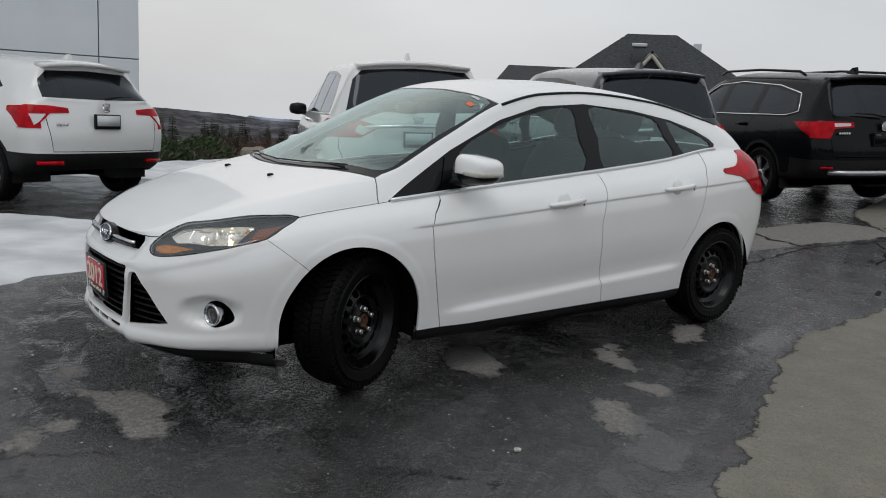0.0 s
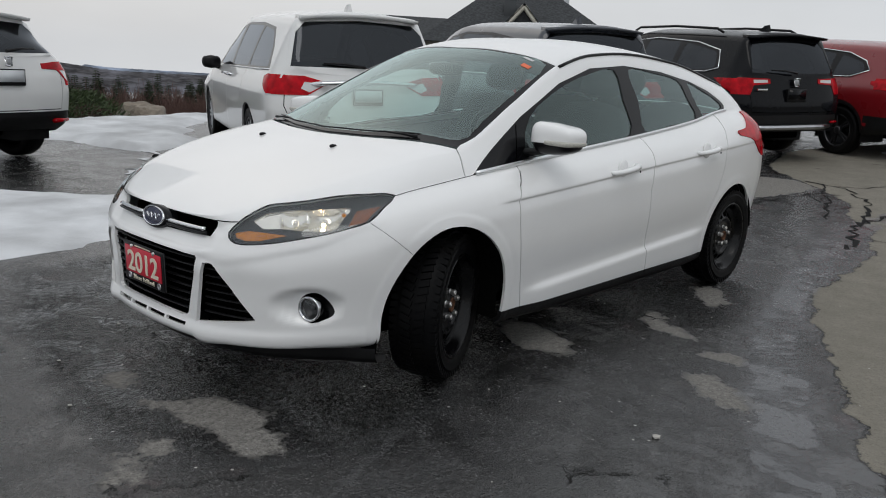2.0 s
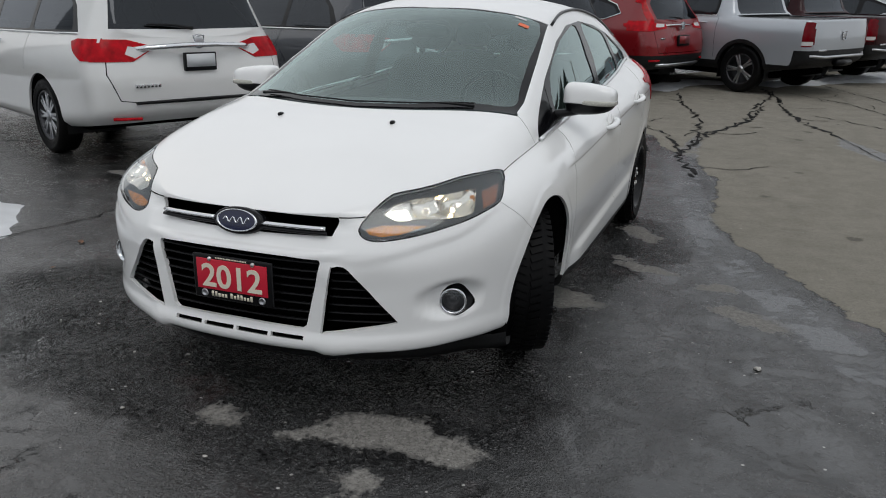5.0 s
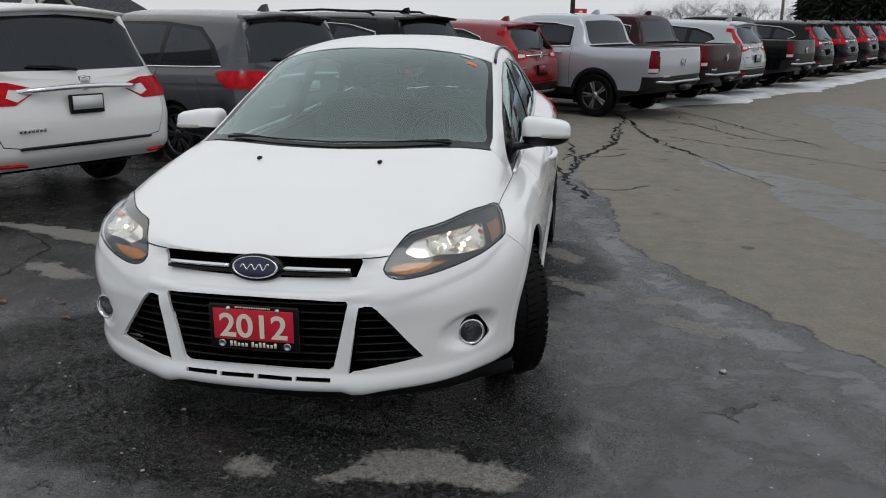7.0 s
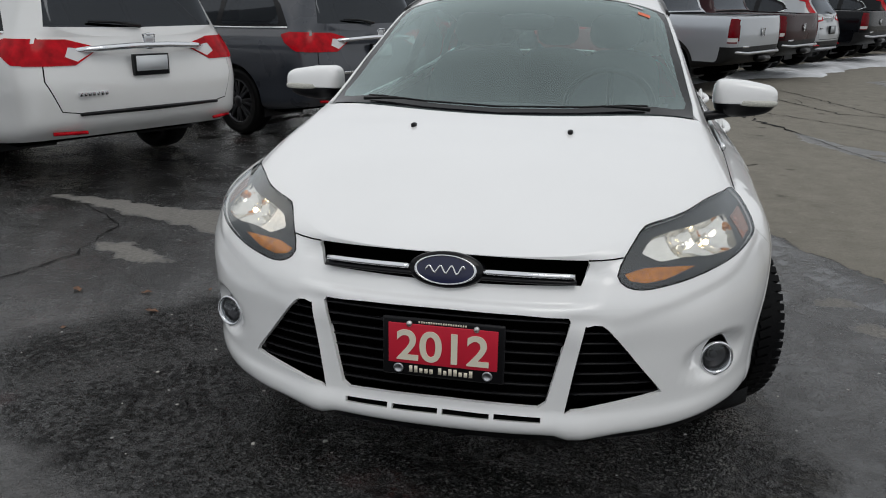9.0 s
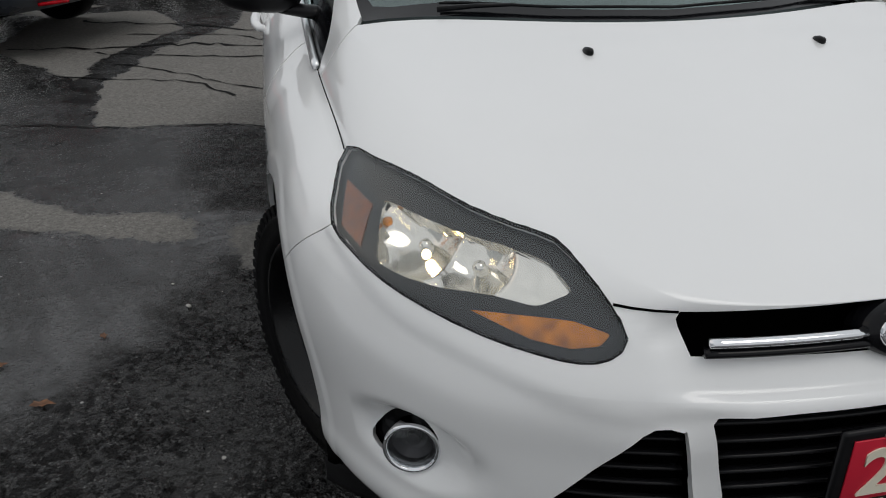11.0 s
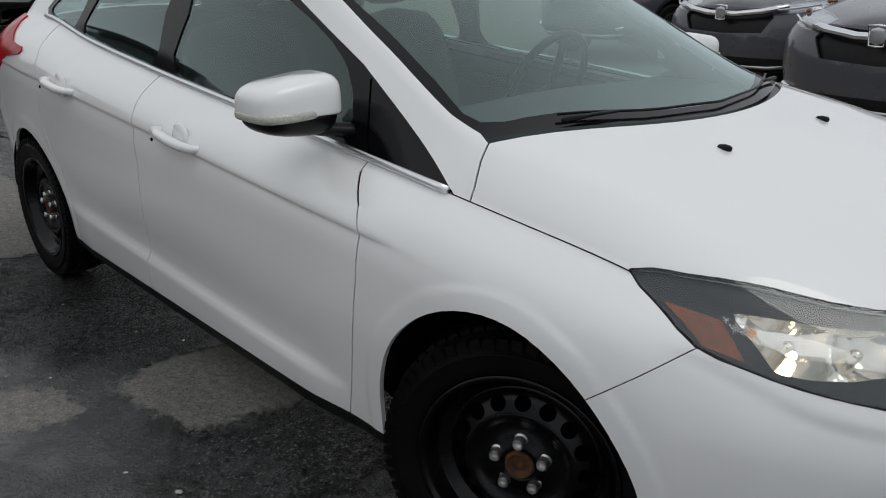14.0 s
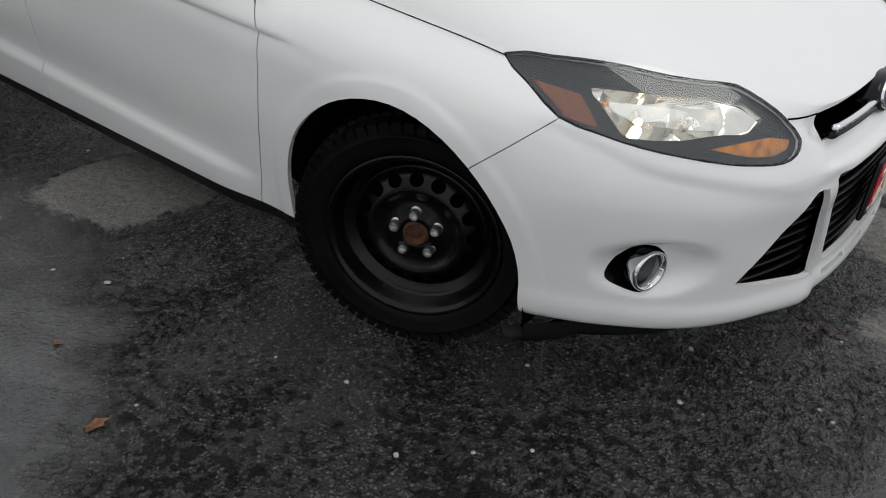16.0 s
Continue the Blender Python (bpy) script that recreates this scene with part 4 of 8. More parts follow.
def focus_body():
    bm = shell(FOCUS)
    lay = bm.faces.layers.int["kind"]
    for f in bm.faces:
        c = f.calc_center_median()
        f[lay] = K["upper"] if c.z > float(pch(FOCUS["zb"], c.x)) + 1e-4 else K["lower"]
    sculpt_nose(bm)
    low, up = {K["lower"]}, {K["upper"]}
    # upper skin
    cut(bm, [(-0.130, 0.9), (-0.140, 0.74), (-0.158, 0.70)] + [(0.035 - 0.443 * y * y, y) for y in np.linspace(0.672, -0.01, 15)] + [(1, -0.01), (1, 0.9)], TOP, K["hood"], only=up)
    cut(bm, stripe([(-0.130, 0.80), (-0.140, 0.74), (-0.160, 0.70), (-0.170, 0.665)], 0.005), TOP, K["gap"], only=up | {K["hood"]})
    cut(bm, [(0.037 - 0.463 * y * y, y) for y in np.linspace(0.668, -0.01, 15)] + [(-0.2, -0.01), (-0.24, 0.640)], TOP, K["cowl"], only=up)
    cut(bm, [(0.022 - 0.487 * y * y, y) for y in np.linspace(0.652, -0.01, 15)] + [(-0.890, -0.01), (-0.92, 0.3), (-0.985, 0.563), (-0.6, 0.617), (-0.3, 0.653)], TOP, K["frit"], only=up | {K["cowl"]})
    cut(bm, smooth_poly([(-0.236, 0.622), (-0.145, 0.46), (-0.050, 0.24), (-0.020, 0.0), (-0.030, -0.20), (-0.87, -0.3), (-0.885, 0.0), (-0.905, 0.3), (-0.950, 0.530), (-0.6, 0.583), (-0.4, 0.607)], 3), TOP, K["screen"], only={K["frit"]})
    cut(bm, [(-3.09, -0.01), (-3.09, 0.46), (-3.27, 0.50), (-3.27, -0.01)], TOP, K["backlight"], only=up)
    dlo = [(-0.185, 0.836), (-0.7, 0.890), (-1.6, 0.968), (-2.2, 1.028), (-2.62, 1.082), (-2.745, 1.108), (-2.76, 1.130), (-2.72, 1.160), (-2.58, 1.215), (-2.36, 1.266), (-2.0, 1.312), (-1.6, 1.330), (-1.25, 1.303), (-0.95, 1.222), (-0.6, 1.065)]
    cut(bm, dlo, SIDE, K["trim"], only=up)
    trim = {K["trim"]}
    cut(bm, smooth_poly([(-0.60, 0.898), (-1.05, 0.934), (-1.50, 0.974), (-1.495, 1.15), (-1.485, 1.302), (-1.25, 1.280), (-0.95, 1.200), (-0.66, 1.062)], 3), SIDE, K["glass_f"], only=trim)
    cut(bm, smooth_poly([(-1.665, 0.988), (-1.98, 1.018), (-2.31, 1.050), (-2.25, 1.17), (-2.19, 1.270), (-1.92, 1.303), (-1.635, 1.312), (-1.65, 1.15)], 3), SIDE, K["glass_r"], only=trim)
    cut(bm, smooth_poly([(-2.41, 1.070), (-2.56, 1.088), (-2.71, 1.118), (-2.66, 1.165), (-2.48, 1.222), (-2.31, 1.255)], 3), SIDE, K["glass_q"], only=trim)
    cut(bm, stripe([(-0.470, 0.862), (-0.50, 0.90), (-0.56, 1.035)], 0.006), SIDE, K["gap"], only=trim)
    # lower skin
    cut(bm, [(-0.27, 0.10), (-2.4, 0.10), (-2.4, 0.258), (-0.27, 0.246)], SIDE, K["sill"], only=low)
    cut(bm, [(0.285, 0.0), (0.285, 0.592), (0.351, 0.645), (0.415, 0.699), (0.43, 0.95), (1.2, 0.95), (1.2, 0.0)], SIDE, K["bumper"], only=low)
    cut(bm, [(0.5, 0.0), (0.5, 0.95), (-0.48, 0.95), (-0.471, 0.863), (-0.39, 0.79), (-0.360, 0.735), (-0.378, 0.525), (-0.442, 0.238), (-0.3, 0.238), (-0.3, 0.0)], SIDE, K["fender"], only=low)
    cut(bm, [(-0.48, 0.95), (-0.471, 0.863), (-0.39, 0.79), (-0.360, 0.735), (-0.378, 0.525), (-0.442, 0.238), (-1.565, 0.238), (-1.525, 0.50), (-1.51, 0.70), (-1.59, 0.967), (-1.59, 1.1)], SIDE, K["door_f"], only=low)
    cut(bm, [(-1.59, 1.1), (-1.59, 0.967), (-1.51, 0.70), (-1.525, 0.50), (-1.565, 0.238), (-2.2, 0.238), (-2.3, 0.54), (-2.417, 0.75), (-2.468, 0.95), (-2.56, 1.07), (-2.56, 1.2)], SIDE, K["door_r"], only=low)
    skin = {K[k] for k in ("lower", "bumper", "fender", "door_f", "door_r", "sill")}
    cut(bm, stripe([(0.24, 0.555), (0.278, 0.586), (0.351, 0.645), (0.415, 0.699), (0.44, 0.72)], 0.0020), SIDE, K["gap"], only=skin)
    cut(bm, stripe([(-0.474, 0.870), (-0.462, 0.845), (-0.39, 0.79), (-0.360, 0.735), (-0.362, 0.64), (-0.378, 0.525), (-0.442, 0.236)], 0.0045), SIDE, K["gap"], only=skin)
    cut(bm, stripe([(-1.59, 0.98), (-1.55, 0.85), (-1.51, 0.70), (-1.525, 0.50), (-1.565, 0.236)], 0.005), SIDE, K["gap"], only=skin)
    cut(bm, stripe([(-2.56, 1.08), (-2.468, 0.95), (-2.44, 0.85), (-2.417, 0.75), (-2.36, 0.64), (-2.27, 0.50)], 0.005), SIDE, K["gap"], only=skin)
    # mouth
    bum = {K["bumper"]}
    nose = lambda f: f.calc_center_median().x > 0.5
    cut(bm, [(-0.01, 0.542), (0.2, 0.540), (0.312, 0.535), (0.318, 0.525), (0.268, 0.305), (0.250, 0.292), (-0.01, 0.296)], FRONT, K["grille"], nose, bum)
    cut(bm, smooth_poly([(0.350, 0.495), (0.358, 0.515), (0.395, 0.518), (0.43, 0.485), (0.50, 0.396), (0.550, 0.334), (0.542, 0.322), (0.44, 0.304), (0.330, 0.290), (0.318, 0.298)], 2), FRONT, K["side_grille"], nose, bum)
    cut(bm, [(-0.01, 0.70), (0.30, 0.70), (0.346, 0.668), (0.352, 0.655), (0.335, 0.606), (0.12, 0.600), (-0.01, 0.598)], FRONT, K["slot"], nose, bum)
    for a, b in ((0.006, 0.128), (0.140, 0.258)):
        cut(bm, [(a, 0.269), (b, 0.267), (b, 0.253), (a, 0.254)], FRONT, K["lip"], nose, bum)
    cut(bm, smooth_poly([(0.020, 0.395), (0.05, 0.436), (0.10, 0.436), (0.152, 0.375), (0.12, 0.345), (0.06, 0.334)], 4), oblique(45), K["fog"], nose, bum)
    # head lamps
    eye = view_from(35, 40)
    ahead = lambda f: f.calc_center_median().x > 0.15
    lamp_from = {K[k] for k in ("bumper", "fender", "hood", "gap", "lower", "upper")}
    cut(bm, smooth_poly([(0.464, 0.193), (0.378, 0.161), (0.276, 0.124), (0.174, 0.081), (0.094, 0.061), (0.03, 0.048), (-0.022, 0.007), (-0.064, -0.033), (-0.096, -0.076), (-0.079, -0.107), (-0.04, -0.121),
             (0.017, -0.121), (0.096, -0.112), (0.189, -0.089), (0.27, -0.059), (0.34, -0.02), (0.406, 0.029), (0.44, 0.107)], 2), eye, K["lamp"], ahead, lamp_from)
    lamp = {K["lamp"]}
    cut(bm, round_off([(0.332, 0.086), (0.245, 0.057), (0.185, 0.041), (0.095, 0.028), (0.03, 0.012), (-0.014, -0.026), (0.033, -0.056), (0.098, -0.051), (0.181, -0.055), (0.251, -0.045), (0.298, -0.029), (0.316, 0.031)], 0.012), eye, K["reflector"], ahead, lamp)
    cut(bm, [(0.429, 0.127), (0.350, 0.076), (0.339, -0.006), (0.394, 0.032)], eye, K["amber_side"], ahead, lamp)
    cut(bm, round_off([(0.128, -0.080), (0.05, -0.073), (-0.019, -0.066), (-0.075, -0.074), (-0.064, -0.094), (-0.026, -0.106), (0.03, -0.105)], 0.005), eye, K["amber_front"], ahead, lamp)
    cut(bm, arch(0.035, 0.342, 0.318), SIDE, K["gone"], only=skin | {K["gap"]})
    cut(bm, arch(-2.648, 0.352, 0.305), SIDE, K["gone"], only=skin | {K["gap"]})
    cut(bm, smooth_poly([(-2.665, 0.985), (-2.665, 0.957), (-2.83, 0.938), (-2.93, 0.890), (-3.05, 0.82), (-3.42, 0.82), (-3.42, 1.05), (-3.0, 1.095), (-2.93, 1.07), (-2.80, 1.0)], 2), SIDE, K["tail"], only=skin)
    return bm


def super_shell(bm, c, r, p=2.6, n=18, m=18, lo=-1.0, hi=1.0, taper=0.0):
    """A rounded, slightly boxy pod between two levels of its height."""
    rings = []
    for i in range(m + 1):
        s = lo + (hi - lo) * i / m
        k = max(0.0, 1 - abs(s) ** p) ** (1 / p)
        ringv = []
        for j in range(n):
            t = 2 * math.pi * j / n
            ct, st = math.cos(t), math.sin(t)
            x = math.copysign(abs(ct) ** (2 / p), ct) * k * r[0]
            y = math.copysign(abs(st) ** (2 / p), st) * k * r[1]
            z = s * r[2] * (1 - taper * y / r[1])
            ringv.append(bm.verts.new((c[0] + x, c[1] + y, c[2] + z)))
        rings.append(ringv)
    for a, b in zip(rings, rings[1:]):
        for j in range(n):
            bm.faces.new((a[j], a[(j + 1) % n], b[(j + 1) % n], b[j]))
    bm.faces.new(rings[0][::-1])
    bm.faces.new(rings[-1])
    return bm


def mirrored(bm, sd):
    if sd < 0:
        bmesh.ops.transform(bm, matrix=Matrix.Diagonal((1, -1, 1, 1)), verts=bm.verts[:])
        bmesh.ops.reverse_faces(bm, faces=bm.faces[:])
    return bm


def words(text, size, depth, material, name, parent, m, label=""):
    cu = bpy.data.curves.new(name, "FONT")
    cu.body, cu.size, cu.extrude, cu.align_x, cu.align_y, cu.offset = text, size, depth, "CENTER", "CENTER", size * 0.018
    ob = new(name, cu)
    me = bpy.data.meshes.new_from_object(ob)
    bpy.data.objects.remove(ob)
    me.materials.append(material)
    o = new(name, me)
    o.parent, o.matrix_basis = parent, m
    if label:
        o["label"] = label
    return o


def seat(parent, name, c, tilt=18):
    bm = bmesh.new()
    super_shell(bm, (c[0] + 0.05, c[1], c[2]), (0.27, 0.25, 0.11), 3.2)
    s = part(name, bm, CLOTH, parent)
    bm = bmesh.new()
    super_shell(bm, (0, 0, 0.30), (0.09, 0.25, 0.34), 3.2)
    b = part("backrest", bm, CLOTH, s)
    b.matrix_basis = Matrix.Translation((c[0] - 0.22, c[1], c[2] + 0.02)) @ Matrix.Rotation(radians(-tilt), 4, "Y")
    bm = bmesh.new()
    super_shell(bm, (0.0, 0, 0.745), (0.05, 0.13, 0.09), 3)
    h = part("headrest", bm, CLOTH, s)
    h.matrix_basis = b.matrix_basis
    return s


GLOW = bpy.data.materials.new("lit_bulb")
GLOW.use_nodes = True
GLOW.node_tree.nodes["Principled BSDF"].inputs["Emission Color"].default_value = (1.0, 0.72, 0.36, 1)
GLOW.node_tree.nodes["Principled BSDF"].inputs["Emission Strength"].default_value = 30.0
HOUSING = mat("lamp_housing", (0.013, 0.014, 0.0155), 0.30, vary=0.1, spec=0.4)
LAMP_SILVER = mat("lamp_silver", (0.36, 0.37, 0.40), 0.25, 0.5, vary=0.4, scale=9)
FACET = mat("faceted_reflector", (0.84, 0.815, 0.75), 0.13, 1.0, vary=0.05, scale=38)


def head_lamp(car, sk, sd):
    co, nor, by = sk
    lens_kinds = [K[k] for k in ("lamp", "reflector", "amber_side", "amber_front")]
    front = view_from(35, 40)[2]
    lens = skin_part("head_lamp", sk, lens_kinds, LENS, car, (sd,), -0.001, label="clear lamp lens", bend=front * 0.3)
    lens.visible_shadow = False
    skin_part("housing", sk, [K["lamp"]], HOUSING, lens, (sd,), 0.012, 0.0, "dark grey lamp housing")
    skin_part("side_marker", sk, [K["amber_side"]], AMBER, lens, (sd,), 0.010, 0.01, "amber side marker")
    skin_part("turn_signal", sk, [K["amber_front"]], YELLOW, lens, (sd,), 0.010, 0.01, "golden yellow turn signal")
    # the chromed bowls: a wide one round the low beam and a small one beside it
    ids = sorted({i for f in by.get(K["reflector"], []) for i in f})
    axis_n = sum((nor[i] for i in ids), Vector()).normalized()
    bowls = ((Vector((0.520, 0.660, 0.705)), 0.080, 0.046), (Vector((0.600, 0.590, 0.690)), 0.062, 0.036))
    bm = bmesh.new()
    at = {i: bm.verts.new(co[i]) for i in ids}
    for f in by.get(K["reflector"], []):
        bm.faces.new([at[i] for i in f])
    bmesh.ops.triangulate(bm, faces=bm.faces[:])
    bmesh.ops.subdivide_edges(bm, edges=bm.edges[:], cuts=2, use_grid_fill=True)
    rimv = {v for e in bm.edges if e.is_boundary for v in e.verts}
    for v in bm.verts:
        dep = 0.010 if v in rimv else 0.018
        for c, r, k in bowls:
            flat = v.co - c
            flat -= axis_n * flat.dot(axis_n)
            if flat.length < r:
                dep = max(dep, 0.018 + k * (1 - (flat.length / r) ** 2))
        v.co = v.co - axis_n * (0.010 if v in rimv else dep)
    part("reflector", mirrored(bm, sd), FACET, lens, "chromed reflector")
    bm = bmesh.new()
    super_shell(bm, Vector((0.470, 0.705, 0.722)) - axis_n * 0.008, (0.008, 0.008, 0.008), 2.2, 12, 8)
    part("marker_bulb", mirrored(bm, sd), YELLOW, lens, "small amber bulb")
    for c, r, k in bowls:
        bm = bmesh.new()
        p = c - axis_n * (k + 0.004)
        tube(bm, [p, p + axis_n * 0.028, p + axis_n * 0.034], [0.011, 0.011, 0.004], 12)
        part("bulb_shield", mirrored(bm, sd), FACET, lens)
    bm = bmesh.new()
    q = bowls[0][0] - axis_n * 0.014 + Vector((0.004, -0.004, -0.020))
    super_shell(bm, q, (0.007, 0.007, 0.007), 2.2, 12, 10)
    part("bulb", mirrored(bm, sd), GLOW, lens, "lit warm bulb")
    # a dark seal round the lens
    edges = {}
    for k in lens_kinds:
        for f in by.get(k, []):
            for a, b in zip(f, f[1:] + f[:1]):
                key = frozenset((a, b))
                edges[key] = edges.get(key, 0) + 1
    bm = bmesh.new()
    for key, n in edges.items():
        if n == 1:
            a, b = tuple(key)
            tube(bm, [co[a] - nor[a] * 0.002, co[b] - nor[b] * 0.002], 0.0036, 5)
    part("seal", mirrored(bm, sd), GLOSS_BLACK, lens, "black rubber seal")


SMOKED = mat("smoked_indicator_lens", (0.46, 0.45, 0.40), 0.15, vary=0.2, scale=200, coat=0.6)


def side_mirror(car, sd):
    c = (-0.615, 0.872, 0.985)
    bm = bmesh.new()
    super_shell(bm, c, (0.082, 0.116, 0.070), 3.9, 40, 16, -0.22, 1.0, taper=0.20)
    body = part("side_mirror", mirrored(bm, sd), WHITE, car, "white mirror housing")
    bm = bmesh.new()
    super_shell(bm, (c[0], c[1], c[2] - 0.001), (0.080, 0.113, 0.067), 2.9, 40, 10, -0.98, -0.24, taper=0.16)
    part("lower_shell", mirrored(bm, sd), BLACK_TRIM, body, "black lower shell")
    bm = bmesh.new()
    super_shell(bm, (c[0] + 0.002, c[1] + 0.034, c[2] - 0.012), (0.0850, 0.0845, 0.0165), 3.6, 32, 8)
    part("indicator", mirrored(bm, sd), SMOKED, body, "clear indicator strip")
    bm = bmesh.new()
    box(bm, (-0.699, 0.800, 0.955), (-0.693, 0.938, 1.022), 0.002)
    part("mirror_glass", mirrored(bm, sd), CHROME, body)
    bm = bmesh.new()
    tube(bm, [(-0.60, 0.86, 0.938), (-0.595, 0.80, 0.925), (-0.585, 0.735, 0.915), (-0.58, 0.70, 0.91)], [0.026, 0.028, 0.032, 0.034], 12, flat=0.6)
    part("mirror_arm", mirrored(bm, sd), BLACK_TRIM, body, "black mirror arm")


def door_handle(car, sd, x, z, y, turn):
    bm = bmesh.new()
    pts = [(0.125, -0.018, 0), (0.11, 0.008, 0), (0.06, 0.021, 0), (0, 0.024, 0), (-0.06, 0.021, 0), (-0.11, 0.010, 0), (-0.125, -0.018, 0)]
    tube(bm, pts, [0.012, 0.015, 0.017, 0.018, 0.018, 0.018, 0.014], 12, flat=0.85)
    m = Matrix.Translation((x, y, z)) @ Matrix.Rotation(turn, 4, "Y")
    bmesh.ops.transform(bm, matrix=m, verts=bm.verts[:])
    h = part("door_handle", mirrored(bm, sd), WHITE, car, "white pull handle")
    bm = bmesh.new()
    super_shell(bm, (0.012, -0.010, 0.004), (0.046, 0.013, 0.050), 2.0, 20, 10)
    bmesh.ops.transform(bm, matrix=m, verts=bm.verts[:])
    part("handle_cup", mirrored(bm, sd), WHITE, h)
    bm = bmesh.new()
    lathe(bm, [(0.006, 0.038), (0.0055, 0.041), (0, 0.041)], 12, Matrix.Translation((x - 0.098, y - 0.010, z - 0.01)))
    part("keyhole", mirrored(bm, sd), VOID, h)


def focus(m):
    car = empty("car", m, "white hatchback, black steel wheels turned, on wet asphalt", "car")
    sk = skins(focus_body())
    pt = lambda n, kinds, mt, **kw: skin_part(n, sk, [K[k] for k in kinds], mt, car, **kw)
    pt("hood", ["hood"], WHITE, rim=0.02)
    pt("roof", ["upper"], WHITE, rim=0.01)
    bumper = pt("front_bumper", ["bumper"], WHITE, rim=0.014)
    pt("rear_bumper", ["lower"], WHITE, rim=0.012)
    pt("windscreen", ["screen"], CLEAR, push=0.003, label="pale green windscreen")
    pt("windscreen_border", ["frit"], GLOSS_BLACK, push=0.003, label="black border of the windscreen")
    pt("scuttle", ["cowl"], BLACK_TRIM, push=0.016)
    # near-black sheet set behind the openings in place of their inner shade
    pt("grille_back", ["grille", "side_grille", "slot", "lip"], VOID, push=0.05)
    for sd in (1, -1):
        o = dict(sides=(sd,))
        pt("fender", ["fender"], WHITE, rim=0.012, **o)
        pt("front_door", ["door_f"], WHITE, rim=0.02, **o)
        pt("rear_door", ["door_r"], WHITE, rim=0.02, **o)
        pt("sill", ["sill"], PLASTIC, rim=0.02, label="black sill", **o)
        pt("window_frame", ["trim"], GLOSS_BLACK, push=0.002, rim=0.015, label="black window frame", **o)
        pt("front_window", ["glass_f"], TINT, push=0.006, **o)
        pt("rear_window", ["glass_r"], TINT, push=0.006, **o)
        pt("quarter_window", ["glass_q"], TINT, push=0.006, **o)
        bm = bmesh.new()
        tube(bm, [(x, float(pch(FOCUS["yb"], x)) + 0.004, float(pch(FOCUS["zb"], x)) + 0.007) for x in np.linspace(-0.20, -2.74, 60)], 0.0095, 8)
        part("chrome_strip", mirrored(bm, sd), SATIN_CHROME, car, "thin chrome strip")
        pt("tail_lamp", ["tail"], RED_LENS, push=-0.006, rim=0.02, label="red tail lamp", **o)
        skin_pieces("panel_gap", sk, [K["gap"]], VOID, car, (sd,), push=0.004)
        head_lamp(car, sk, sd)
        side_mirror(car, sd)
        door_handle(car, sd, -1.228, 0.818, 0.872, radians(6))
        door_handle(car, sd, -2.172, 0.880, 0.868, radians(5))
        # the line along the hood's edge
        bm = bmesh.new()
        tube(bm, [(x, float(pch(FOCUS["yb"], x)) + 0.0005, float(pch(FOCUS["zb"], x)) + 0.001) for x in np.linspace(0.255, -0.20, 24)], 0.0012, 6)
        part("hood_gap", mirrored(bm, sd), VOID, car)
        bm = bmesh.new()
        tube(bm, [(0.739, 0.432, 0.672), (0.750, 0.407, 0.6685), (0.760, 0.379, 0.6665), (0.769, 0.349, 0.6655)], 0.002, 6)
        part("hood_front_gap", mirrored(bm, sd), VOID, car)
        # fog lamp
        fog = skin_part("fog_recess", sk, [K["fog"]], GLOSS_BLACK, car, (sd,), 0.028, 0.0)
        fm = Matrix.Translation((0.600, 0.694, 0.384)) @ Matrix.Rotation(radians(-72), 4, "Z")
        bm = bmesh.new()
        lathe(bm, [(0.040, -0.02), (0.0465, 0.010), (0.0465, 0.016), (0.043, 0.019), (0.039, 0.016), (0.037, 0.006)], 36, fm)
        part("fog_ring", mirrored(bm, sd), CHROME, fog, "chrome ring")
        bm = bmesh.new()
        lathe(bm, [(0.037, 0.006), (0.033, -0.004), (0.022, -0.016), (0.012, -0.020), (0.011, -0.008), (0.0, -0.006)], 28, fm)
        part("fog_bowl", mirrored(bm, sd), DARK_ALLOY, fog, smooth=False)
        bm = bmesh.new()
        lathe(bm, [(0.038, 0.008), (0.025, 0.013), (0.0, 0.015)], 28, fm)
        part("fog_lens", mirrored(bm, sd), LENS, fog)
        # wheel house
        for cx in (0.035, -2.648):
            bm = bmesh.new()
            rr, cz, n = (0.353, 0.318, 24) if cx > -1 else (0.363, 0.305, 24)
            a = [(cx + rr * math.cos(math.pi * k / n), rr * math.sin(math.pi * k / n) + cz) for k in range(n + 1)]
            a = [(cx + rr, 0.2)] + a + [(cx - rr, 0.2)]
            o1 = [bm.verts.new((x, (0.862 if cx > -1 and x < cx else 0.826 if cx > -1 else 0.842) if z > 0.32 else 0.824, z)) for x, z in a]
            i1 = [bm.verts.new((x, 0.40, z)) for x, z in a]
            for k in range(len(a) - 1):
                bm.faces.new((o1[k], o1[k + 1], i1[k + 1], i1[k]))
            bm.faces.new(i1)
            part("wheel_arch_liner", mirrored(bm, sd), LINER, car)
    # grille bars
    for z in np.linspace(0.318, 0.522, 8):
        half = 0.268 + (z - 0.305) / (0.53 - 0.305) * 0.045
        bm = bmesh.new()
        tube(bm, [(front_x(y, z) - 0.020, y, z) for y in np.linspace(-half, half, 25)], 0.008, 8, flat=0.5)
        part("grille_bar", bm, BLACK_TRIM, car)
